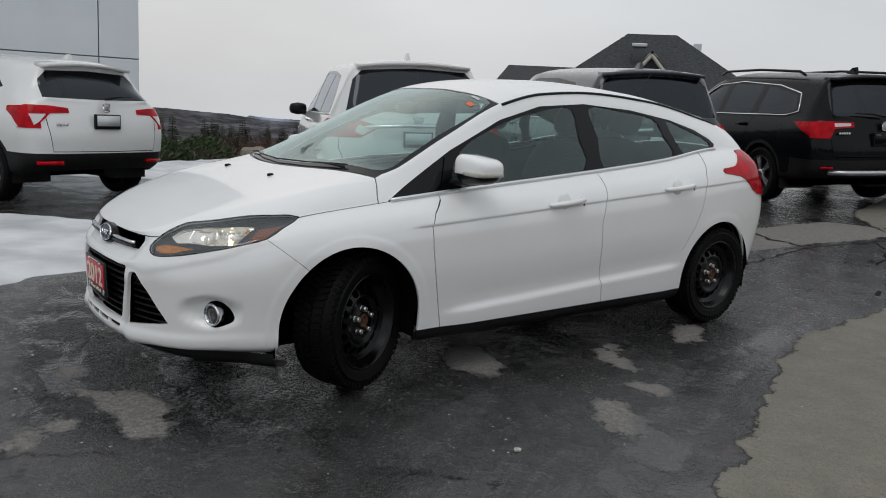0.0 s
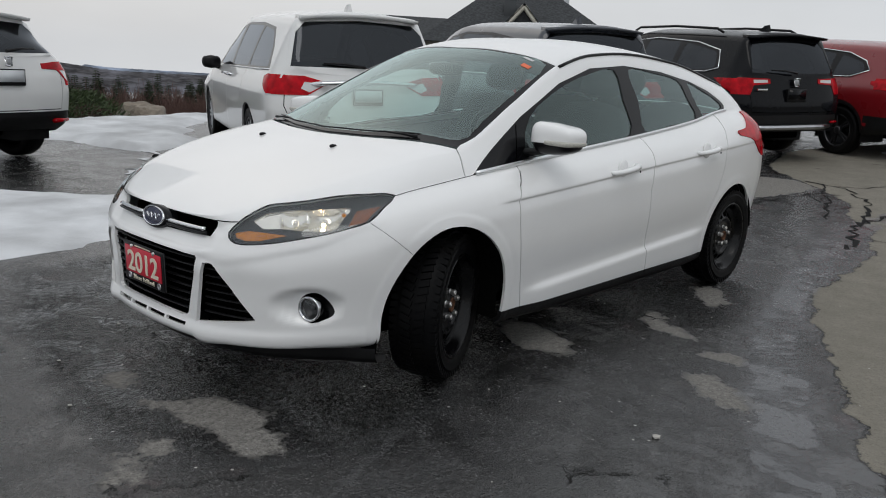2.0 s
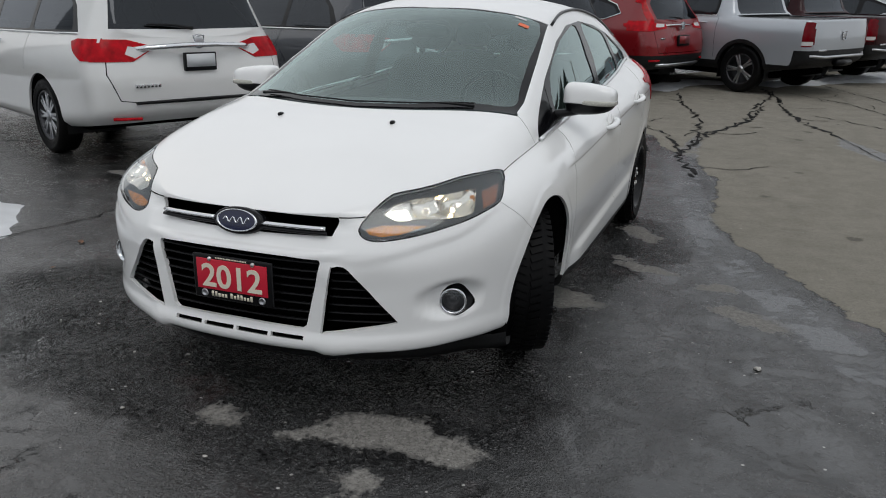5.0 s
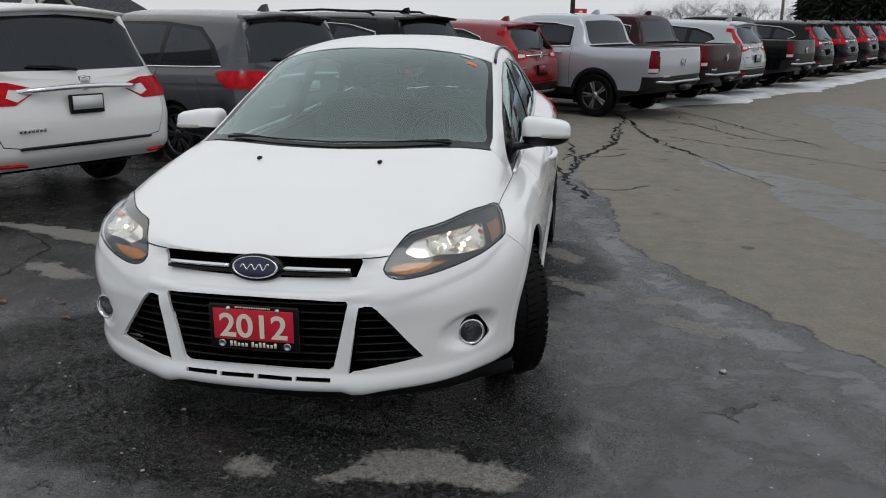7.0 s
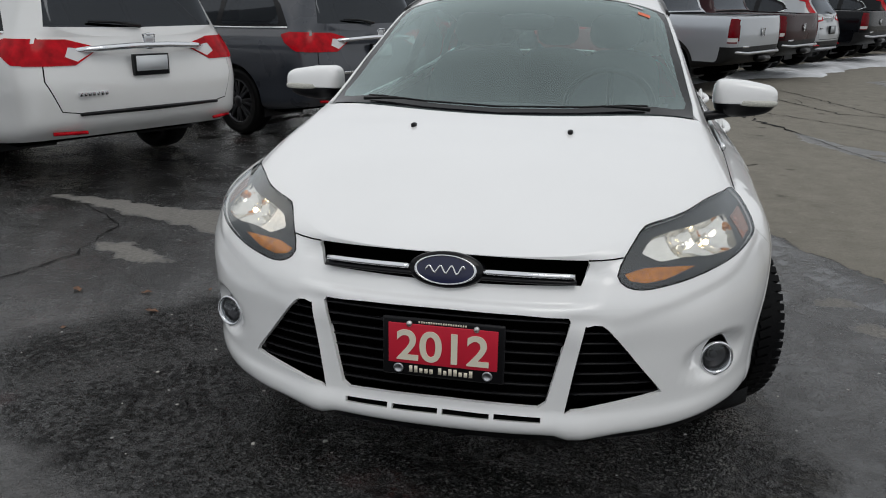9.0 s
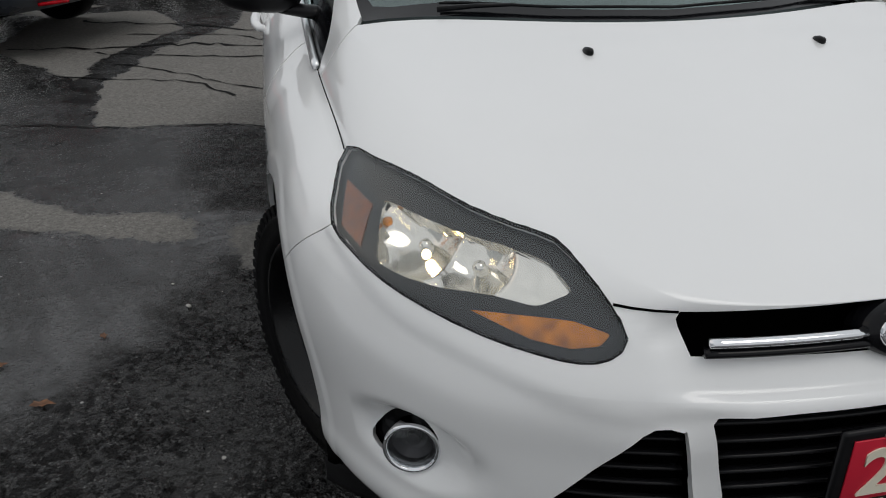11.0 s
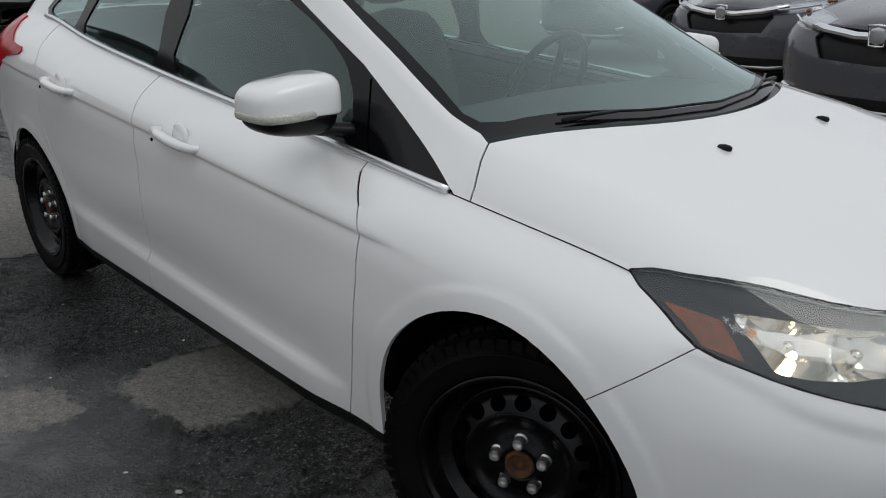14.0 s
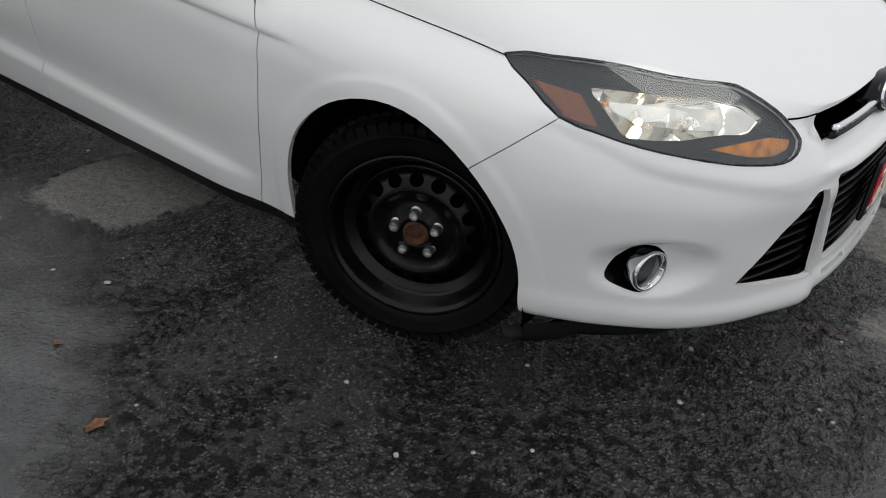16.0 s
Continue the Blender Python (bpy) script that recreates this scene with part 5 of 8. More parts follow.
    for sd in (1, -1):
        for k, z in enumerate(np.linspace(0.322, 0.492, 7)):
            y0, y1 = 0.322 + (z - 0.3) * 0.13, 0.552 - (z - 0.33) * 0.80
            bm = bmesh.new()
            tube(bm, [(front_x(y, z) - 0.026, y, z) for y in np.linspace(y0, y1, 10)], 0.007, 8, flat=0.5)
            part("side_grille_bar", mirrored(bm, sd), BLACK_TRIM, car)
        bm = bmesh.new()
        tube(bm, [(front_x(y, 0.631) + 0.005, y, 0.631) for y in np.linspace(0.095, 0.318, 14)], 0.0105, 10, flat=0.75)
        part("chrome_bar", mirrored(bm, sd), CHROME, car, "chrome grille bar")
        bm = bmesh.new()
        tube(bm, [(front_x(y, 0.616) - 0.004, y, 0.616) for y in np.linspace(0.08, 0.322, 14)], 0.012, 10, flat=0.6)
        part("bar_backing", mirrored(bm, sd), GLOSS_BLACK, car)
        # washer nozzle
        bm = bmesh.new()
        super_shell(bm, (0.151, 0.253, 0.910), (0.018, 0.009, 0.009), 2.4, 12, 8)
        part("washer_nozzle", mirrored(bm, sd), BLACK_TRIM, car)
    # badge: an oval with a plain flourish for its script
    bx = front_x(0, 0.63)
    bmat = Matrix.Translation((bx + 0.006, 0, 0.630)) @ Matrix.Rotation(radians(-14), 4, "Y") @ Matrix.Rotation(radians(-90), 4, "Z") @ Matrix.Diagonal((1, 1, 0.47, 1))
    bm = bmesh.new()
    lathe(bm, [(0.100, -0.04), (0.098, 0.0), (0.090, 0.008), (0.0, 0.009)], 44, bmat)
    badge = part("badge", bm, GLOSS_BLACK, car, "black badge housing")
    bm = bmesh.new()
    lathe(bm, [(0.080, 0.006), (0.079, 0.013), (0.074, 0.014), (0.072, 0.010)], 44, bmat)
    part("badge_rim", bm, CHROME, badge, "chrome oval rim")
    bm = bmesh.new()
    lathe(bm, [(0.073, 0.010), (0.05, 0.0125), (0.0, 0.0135)], 44, bmat)
    part("badge_face", bm, BADGE_BLUE, badge, "dark blue oval")
    bm = bmesh.new()
    bs = Matrix.Translation((bx + 0.0195, 0, 0.634)) @ Matrix.Rotation(radians(-14), 4, "Y")
    wave = [(0.050 - 0.100 * t, (0.011 - 0.004 * t) * math.sin(2 * math.pi * 3.5 * t + 0.4)) for t in np.linspace(0, 1, 57)]
    tube(bm, [bs @ Vector((0, y, z)) for y, z in wave], 0.0026, 6)
    part("badge_flourish", bm, CHROME, badge, "silver flourish")
    # year plate on the grille
    pm = Matrix.Translation((0.884, 0.008, 0.4375)) @ Matrix.Rotation(radians(3), 4, "Y")
    bm = bmesh.new()
    box(bm, (-0.012, -0.156, -0.08), (0.0, 0.156, 0.078), 0.006)
    plate = part("year_plate", bm, BLACK_TRIM, car, "black plate frame with a red year panel")
    plate.matrix_basis = pm
    bm = bmesh.new()
    box(bm, (0.0, -0.139, -0.044), (0.003, 0.139, 0.064), 0.001)
    part("red_panel", bm, SIGN_RED, plate, "red panel")
    face = Matrix.Translation((0.0045, 0, 0.002)) @ Matrix(((0, 0, 1, 0), (1, 0, 0, 0), (0, 1, 0, 0), (0, 0, 0, 1)))
    wm = words("2012", 0.122, 0.0012, CREAM, "year", plate, face, "cream year figures 2012")
    wm.matrix_basis = face @ Matrix.Diagonal((0.98, 0.93, 1, 1))
    bm = bmesh.new()
    rnd = random.Random(3)
    y = -0.086
    for wd in (5, 7):
        for k in range(wd):
            h = 0.018 if k == 0 or rnd.random() < 0.25 else 0.012
            box(bm, (0.0, y, -0.0685), (0.0016, y + 0.0085, -0.0685 + h), 0)
            y += 0.0132
        y += 0.009
    part("small_lettering", bm, CREAM, plate, "row of small pale letters, unreadable")
    bm = bmesh.new()
    y = -0.062
    for k in range(20):
        box(bm, (0.0, y, 0.067), (0.0014, y + 0.004, 0.072), 0)
        y += 0.0062
    part("top_lettering", bm, CREAM, plate)
    for sy in (1, -1):
        bm = bmesh.new()
        lathe(bm, [(0.0135, 0.0), (0.0125, 0.003), (0.009, 0.0035), (0.0085, 0.0015), (0.0, 0.0015)], 20, Matrix.Translation((0.0, sy * 0.114, -0.060)) @ Matrix.Rotation(radians(-90), 4, "Z"))
        part("round_emblem", bm, ALLOY, plate)
        bm = bmesh.new()
        lathe(bm, [(0.008, 0.0), (0.007, 0.006), (0.0, 0.007)], 10, Matrix.Translation((0.0, sy * 0.085, 0.064)) @ Matrix.Rotation(radians(-90), 4, "Z"))
        part("plate_screw", bm, NUT, plate)
    # black valance under the bumper
    bm = bmesh.new()
    rows = []
    for y in np.linspace(-0.828, 0.828, 49):
        x = front_x(min(abs(y), 0.72), 0.20)
        if abs(y) > 0.72:
            x += (0.405 - x) * ((abs(y) - 0.72) / 0.108) ** 1.6
        rows.append([bm.verts.new((x - dx, y, z)) for dx, z in ((0.006, 0.222), (0.008, 0.185), (0.02, 0.165), (0.06, 0.160), (0.34 if abs(y) < 0.5 else 0.07, 0.185))])
    for a, b in zip(rows, rows[1:]):
        for k in range(4):
            bm.faces.new((a[k], a[k + 1], b[k + 1], b[k]))
    part("front_valance", bm, PLASTIC, car, "black valance")
    # wheels
    for sd in (1, -1):
        flip = Matrix.Identity(4) if sd > 0 else Matrix.Rotation(math.pi, 4, "Z")
        steel_wheel(car, "front_wheel", Matrix.Translation((0, sd * 0.675, 0.306)) @ Matrix.Rotation(radians(24), 4, "Z") @ Matrix.Translation((0, sd * 0.072, 0)) @ flip)
        steel_wheel(car, "rear_wheel", Matrix.Translation((-2.648, sd * 0.760, 0.312)) @ flip)
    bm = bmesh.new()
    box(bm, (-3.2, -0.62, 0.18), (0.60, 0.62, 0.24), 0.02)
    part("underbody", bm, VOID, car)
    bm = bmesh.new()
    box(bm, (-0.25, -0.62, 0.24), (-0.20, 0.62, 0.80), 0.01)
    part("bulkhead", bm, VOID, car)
    # cabin
    co, nor, by = sk
    skin_part("cabin_lining", sk, [K[k] for k in ("door_f", "door_r", "lower", "gap")], CABIN, car, (1, -1), 0.05, pick=lambda c: -3.2 < c.x < -0.35)
    skin_part("headliner", sk, [K["upper"]], LINING, car, (1, -1), 0.03, pick=lambda c: c.x < -0.95 and c.z > 1.2)
    bm = bmesh.new()
    rows = []
    for x, z in ((-0.12, 0.885), (-0.25, 0.915), (-0.45, 0.93), (-0.62, 0.925), (-0.70, 0.88), (-0.72, 0.70), (-0.66, 0.5)):
        rows.append([bm.verts.new((x + 0.05 * (1 - (y / 0.66) ** 2), y, z + 0.012 * math.cos(y * 4.5))) for y in np.linspace(-0.66, 0.66, 15)])
    for a, b in zip(rows, rows[1:]):
        for k in range(14):
            bm.faces.new((a[k], a[k + 1], b[k + 1], b[k]))
    part("dashboard", bm, CABIN, car, "dark grey dashboard")
    bm = bmesh.new()
    sw = Matrix.Translation((-0.86, 0.36, 0.90)) @ Matrix.Rotation(radians(-66), 4, "Y")
    tube(bm, [sw @ Vector((0.185 * math.cos(a), 0.185 * math.sin(a), 0)) for a in np.linspace(0, 2 * math.pi, 33)[:-1]], 0.015, 10, closed=True)
    for a in (0, 2.1, 4.2):
        tube(bm, [sw @ Vector((0.02 * math.cos(a), 0.02 * math.sin(a), -0.02)), sw @ Vector((0.18 * math.cos(a), 0.18 * math.sin(a), 0))], 0.014, 8)
    part("steering_wheel", bm, BLACK_TRIM, car)
    for sy in (0.36, -0.36):
        seat(car, "front_seat", (-1.30, sy, 0.50))
    for sy in (0.40, 0.0, -0.40):
        seat(car, "rear_seat", (-2.15, sy, 0.52), 22)
    bm = bmesh.new()
    super_shell(bm, (-0.80, 0, 1.255), (0.02, 0.115, 0.035), 3)
    part("rear_view_mirror", bm, BLACK_TRIM, car)
    # light comes in by the tailgate's window
    pt("tailgate_window", ["backlight"], TINT, push=0.004)
    # wipers
    def on_glass(x, y):
        zc, yr, zr = float(pch(FOCUS["zc"], x)), float(pch(FOCUS["yr"], x)), float(pch(FOCUS["zr"], x))
        return (x, y, zc - (zc - zr) * (abs(y) / yr) ** float(pch(FOCUS["crown"], x)) + 0.010)
    for pts in ([(-0.105, 0.50), (-0.065, 0.34), (-0.022, 0.18)], [(-0.105, -0.50), (-0.065, -0.34), (-0.022, -0.18)]):
        bm = bmesh.new()
        (x0, y0), (x1, y1), (x2, y2) = pts
        tube(bm, [on_glass(x0, y0), on_glass((x0 + x1) / 2, (y0 + y1) / 2), on_glass(x1, y1)], [0.007, 0.005, 0.0035], 8)
        arm = part("wiper", bm, BLACK_TRIM, car, "black wiper arm")
        bm = bmesh.new()
        s = 1 if y0 > 0 else -1
        tube(bm, [on_glass(float(pch([(0, 0.0), (0.24, -0.03), (0.5, -0.13), (0.65, -0.2)], abs(y))) - 0.004, y) for y in np.linspace(y0 * 0.98, y0 - s * 0.62, 12)], 0.0035, 6)
        part("wiper_blade", bm, BLACK_TRIM, arm)
    # stickers inside the screen, whip aerial, roof ditch strips
    for name, x, y, w, h, mt in (("price_sticker", -0.86, 0.475, 0.05, 0.03, mat("sticker_orange", (0.75, 0.16, 0.07), 0.6)), ("white_sticker", -0.925, 0.44, 0.06, 0.018, mat("sticker_white", (0.6, 0.62, 0.6), 0.6))):
        bm = bmesh.new()
        rowsv = [[bm.verts.new(Vector(on_glass(x + dx, y + dy)) - Vector((0, 0, 0.011))) for dy in (-w / 2, w / 2)] for dx in (-h / 2, h / 2)]
        bm.faces.new((rowsv[0][0], rowsv[0][1], rowsv[1][1], rowsv[1][0]))
        part(name, bm, mt, car)
    bm = bmesh.new()
    tube(bm, [(-2.72, 0.0, 1.37), (-2.78, 0, 1.46), (-2.88, 0, 1.58)], [0.008, 0.003, 0.002], 6)
    part("aerial", bm, BLACK_TRIM, car)
    for sd in (1, -1):
        bm = bmesh.new()
        tube(bm, [(x, float(pch(FOCUS["yr"], x)) * 1.0, float(pch(FOCUS["zr"], x)) + 0.001) for x in np.linspace(-0.99, -2.9, 30)], 0.008, 6)
        part("roof_strip", mirrored(bm, sd), BLACK_TRIM, car, "black roof strip")
    return car


focus(pose(0, 0, 0))


# ---------------------------------------------------------------- other vehicles in the lot
V = dict(lower=0, upper=1, trim=2, glass=3, back_glass=4, tail=5, cladding=6, bed=7, screen=8, lamp=9, mouth=10, clear=11, gap=12, gone=99)


def people_carrier(wb, fo, ro, hw, H, hood, belt_f, belt_r, wsb, wst, end_top, end_belt, rail, z0=0.27, roof_drop=0.05):
    """Proportions of a tall car; x of the screen's foot and head, and of the tail's top and waist."""
    xr = -(wb + ro)
    return dict(
        wb=wb, res=(12, 50, 22, 18, 8, 8),
        xf=[(0, fo - 0.10), (0.12, fo - 0.02), (0.5, fo), (0.8, fo - 0.03), (1, fo - 0.10)],
        xr=[(0, xr + 0.12), (0.15, xr + 0.01), (0.45, xr), (0.7, xr + 0.03), (1, end_belt)],
        lf=[(0, 0.7), (1, 0.65)], lr=[(0, 0.45), (1, 0.42)], pf=[(0, 2.6), (1, 2.8)], pr=[(0, 4.2), (1, 4.2)],
        z0=[(fo, z0 - 0.03), (0, z0), (-wb, z0), (-wb - 0.45, z0 + 0.03), (xr, z0 + 0.12)],
        zb=[(fo - 0.1, hood - 0.16), (0, hood - 0.07), (wsb, belt_f), (-wb * 0.6, (belt_f + belt_r) / 2), (end_belt, belt_r)],
        yb=[(fo, hw - 0.09), (0, hw - 0.08), (-wb, hw - 0.09), (end_belt, hw - 0.10)],
        d=[(0, 0.0), (0.05, 0.05), (0.12, 0.065), (0.3, 0.07), (0.55, 0.085), (0.75, 0.08), (0.9, 0.045), (1, 0)],
        k=[(fo, 0.9), (-wb / 2, 1.0), (xr, 0.95)],
        zc=[(fo - 0.1, hood - 0.155), (fo - 0.2, hood - 0.09), (0.2, hood), (wsb + 0.05, hood + 0.04), ((wsb + wst) / 2, (hood + 0.04 + H - 0.06) / 2 + 0.05), (wst, H - 0.05), (-wb * 0.55, H), (end_top + 0.2, H - roof_drop * 0.6), (end_top, H - roof_drop),
            (end_top - 0.03, H - roof_drop - 0.06), (end_belt + 0.02, belt_r + 0.05), (end_belt, belt_r)],
        yr=[(fo - 0.1, 0.35), (0.3, hw - 0.28), (wsb, hw - 0.20), (wst, rail), (end_top, rail - 0.01), (end_belt, rail + 0.05)],
        zr=[(fo - 0.1, hood - 0.157), (0.3, hood - 0.05), (wsb, belt_f + 0.06), ((wsb + wst) / 2, (belt_f + 0.06 + H - 0.14) / 2 + 0.03), (wst, H - 0.135), (-wb * 0.55, H - 0.085), (end_top, H - roof_drop - 0.085), (end_top - 0.03, H - roof_drop - 0.15), (end_belt, belt_r)],
        bulge=[(fo, 0.0), (0.3, 0.012), (wsb, 0.0), (-wb / 2, 0.02), (end_belt, 0.0)], crown=[(fo, 2.2), (end_belt, 3.0)],
    )


def plant(rl, heading, spec, right=None):
    """The pose of a car whose rear left wheel stands at rl, nose pointing along heading (degrees), on the sloping lot."""
    h = Vector((math.cos(radians(heading)), math.sin(radians(heading)), 0))
    r = Vector((h.y, -h.x, 0))
    o = Vector((*rl, 0)) + r * (spec["hw"] - 0.11) + h * spec["shell"]["wb"]
    o.z = ground_z(o.x, o.y)
    back = o - h * spec["shell"]["wb"]
    back.z = ground_z(back.x, back.y)
    a, b = o + r * 0.8, o - r * 0.8
    a.z, b.z = ground_z(a.x, a.y), ground_z(b.x, b.y)
    x = (o - back).normalized()
    y = (b - a).normalized()
    z = x.cross(y).normalized()
    y = z.cross(x)
    m = Matrix((x, y, z)).transposed().to_4x4()
    m.translation = o
    return m


def vehicle(name, label, spec, paint_mat, m, category="car", group="", wheel_mat=None, front=False):
    s = spec["shell"]
    car = empty(name, m, label, category, group)
    bm = shell(s)
    lay = bm.faces.layers.int["kind"]
    for f in bm.faces:
        c = f.calc_center_median()
        f[lay] = V["upper"] if c.z > float(pch(s["zb"], c.x)) + 1e-4 else V["lower"]
    wb, hw, r = s["wb"], spec["hw"], spec["r"]
    low, up = {V["lower"]}, {V["upper"]}
    cut(bm, spec["dlo"], SIDE, V["trim"], only=up)
    for p in spec["panes"]:
        cut(bm, round_off(p), SIDE, V["glass"], only={V["trim"], V["upper"]})
    cut(bm, spec["screen"], TOP, V["screen"], only=up)
    tailx = spec["tail_x"]
    behind = lambda f: f.calc_center_median().x < tailx
    if "back" in spec:
        cut(bm, spec["back"], FRONT, V["back_glass"], spec.get("back_where", behind), {V["upper"], V["lower"], V["trim"]})
    if "bed" in spec:
        cut(bm, spec["bed"], TOP, V["bed"], only=up)
    clad = spec["clad"]
    cut(bm, [(-20, -1), (20, -1), (20, clad), (-20, clad)], SIDE, V["cladding"], only=low)
    for cx in (0, -wb):
        if spec.get("lip", 0):
            cut(bm, arch(cx, r + 0.045 + spec["lip"], r), SIDE, V["cladding"], only=low)
        cut(bm, arch(cx, r + 0.045, r), SIDE, V["gone"], only={V["lower"], V["cladding"]})
    if "rear_clad" in spec:
        cut(bm, [(-3, -1), (3, -1), (3, spec["rear_clad"]), (-3, spec["rear_clad"])], FRONT, V["cladding"], behind, low)
    for p in spec["tails"]:
        cut(bm, p, FRONT, V["tail"], lambda f: f.calc_center_median().x < spec["lamp_x"], {V["lower"], V["upper"]})
    for p in spec.get("tail_side", []):
        cut(bm, p, SIDE, V["tail"], lambda f: behind(f) and f.calc_center_median().y > hw - 0.17, {V["lower"], V["upper"], V["tail"]})
    for p in spec.get("clears", []):
        cut(bm, p, FRONT, V["clear"], behind, {V["tail"]})
    for line in spec["gaps"]:
        cut(bm, stripe(line, 0.008), SIDE, V["gap"], only={V["lower"]})
    if "hatch" in spec:
        cut(bm, stripe(spec["hatch"], 0.009), FRONT, V["gap"], behind, {V["lower"]})
    if front:
        ahead = lambda f: f.calc_center_median().x > 0.3
        cut(bm, spec["mouth"], FRONT, V["mouth"], ahead, {V["lower"], V["upper"]})
        cut(bm, spec["lamp"], FRONT, V["lamp"], ahead, {V["lower"], V["upper"]})
    sk = skins(bm)
    bm.free()
    pt = lambda n, kinds, mt, **kw: skin_part(n, sk, [V[k] for k in kinds], mt, car, **kw)
    pt("body", ["lower"], paint_mat, rim=0.02)
    pt("roof", ["upper"], paint_mat, rim=0.01)
    pt("cladding", ["cladding"], PLASTIC, rim=0.02, push=0.002, label="black plastic cladding")
    pt("windscreen", ["screen"], PRIVACY, push=0.003)
    pt("rear_window", ["back_glass"], PRIVACY, push=0.004, rim=0.004, label="dark rear window")
    pt("bed_cover", ["bed"], BLACK_TRIM, push=0.02)
    skin_pieces("panel_gap", sk, [V["gap"]], VOID, car, push=0.004)
    if front:
        pt("grille", ["mouth"], BLACK_TRIM, push=0.03)
    mid = lambda k: (lambda c: True)
    for sd in (1, -1):
        o = dict(sides=(sd,))
        skin_pieces("window_frame", sk, [V["trim"]], GLOSS_BLACK, car, (sd,), push=0.002, rim=0.01)
        pt("side_window", ["glass"], PRIVACY, push=0.004, label="dark side glass", **o)
        pt("tail_lamp", ["tail"], spec.get("lamp_mat", RED_LENS), push=-0.008, rim=0.02, label="red tail lamp", **o)
        pt("reversing_lamp", ["clear"], CLEAR_LENS, push=-0.006, rim=0.02, **o)
        if front:
            lamp = pt("head_lamp", ["lamp"], LENS, push=-0.002, **o)
            skin_part("housing", sk, [V["lamp"]], LAMP_SILVER, lamp, (sd,), 0.012, 0.02)
        if spec.get("chrome_dlo"):
            bmc = bmesh.new()
            line = spec["dlo"]
            co = [v for v in sk[0]]
            pts = []
            for x, z in line:
                best = min((c for c in co if abs(c.x - x) < 0.12), key=lambda c: (c.x - x) ** 2 + (c.z - z) ** 2)
                pts.append((x, best.y + 0.006, z))
            tube(bmc, pts, 0.011, 6, closed=True)
            part("chrome_surround", mirrored(bmc, sd), CHROME, car, "chrome window surround")
        if spec.get("belt_strip"):
            bmc = bmesh.new()
            pts = []
            for x, z in spec["dlo"][:spec["belt_strip"]]:
                best = min((c for c in sk[0] if abs(c.x - x) < 0.12), key=lambda c: (c.x - x) ** 2 + (c.z - z) ** 2)
                pts.append((x, best.y + 0.006, z - 0.01))
            tube(bmc, pts[:-1], 0.011, 6)
            part("belt_strip", mirrored(bmc, sd), SATIN_CHROME, car, "chrome strip under the side windows")
        # door mirror and handles
        mx, my, mz = spec["mirror"]
        bmm = bmesh.new()
        super_shell(bmm, (mx, my + 0.12, mz), (0.09, 0.12, 0.085), 2.8, 16, 10)
        mir = part("side_mirror", mirrored(bmm, sd), spec.get("mirror_mat", paint_mat), car)
        bmm = bmesh.new()
        tube(bmm, [(mx + 0.02, my + 0.08, mz - 0.05), (mx + 0.03, my - 0.06, mz - 0.08)], 0.03, 8)
        part("mirror_arm", mirrored(bmm, sd), BLACK_TRIM, mir)
        for hx, hy, hz in spec["handles"]:
            bmm = bmesh.new()
            tube(bmm, [(hx + 0.11, hy - 0.02, hz), (hx + 0.09, hy + 0.02, hz), (hx - 0.09, hy + 0.02, hz + 0.004), (hx - 0.11, hy - 0.02, hz + 0.004)], 0.017, 8)
            part("door_handle", mirrored(bmm, sd), spec.get("handle_mat", paint_mat), car)
        flip = Matrix.Identity(4) if sd > 0 else Matrix.Rotation(math.pi, 4, "Z")
        for cx in (0, -wb):
            alloy_wheel(car, "wheel", Matrix.Translation((cx, sd * (hw - 0.135), r)) @ flip, r, spec.get("spokes", 5), wheel_mat)
        for cx in (0, -wb):
            bmm = bmesh.new()
            rr, n = r + 0.055, 16
            a = [(cx + rr, 0.22)] + [(cx + rr * math.cos(math.pi * k / n), rr * math.sin(math.pi * k / n) + r) for k in range(n + 1)] + [(cx - rr, 0.22)]
            o1 = [bmm.verts.new((x, hw - 0.06, z)) for x, z in a]
            i1 = [bmm.verts.new((x, 0.4, z)) for x, z in a]
            for k in range(len(a) - 1):
                bmm.faces.new((o1[k], o1[k + 1], i1[k + 1], i1[k]))
            bmm.faces.new(i1)
            part("wheel_arch_liner", mirrored(bmm, sd), PLASTIC, car)
    xr = min(x for _, x in s["xr"])
    bmm = bmesh.new()
    box(bmm, (xr + 0.65, -hw + 0.2, 0.26), (0.5, hw - 0.2, 0.36), 0.03)
    part("underbody", bmm, VOID, car)
    bmm = bmesh.new()
    box(bmm, (xr + 0.35, -hw + 0.16, 0.5), (-0.5, hw - 0.16, 0.92), 0.05)
    part("cabin", bmm, CABIN, car)
    for extra in spec.get("extras", []):
        extra(car, paint_mat)
    return car


def fin(x, z):
    def add(car, paint_mat):
        bm = bmesh.new()
        rows = [[bm.verts.new((x + a, y * w, z + h)) for y in (-1, 1)] for a, w, h in ((0.08, 0.02, -0.02), (-0.02, 0.018, 0.055), (-0.09, 0.012, 0.065), (-0.10, 0.03, -0.02))]
        for a, b in zip(rows, rows[1:]):
            bm.faces.new((a[0], a[1], b[1], b[0]))
        bm.faces.new([r[0] for r in rows])
        bm.faces.new([r[1] for r in rows][::-1])
        part("roof_fin", bm, paint_mat if paint_mat is not WHITE else BLACK_TRIM, car, smooth=False)
    return add


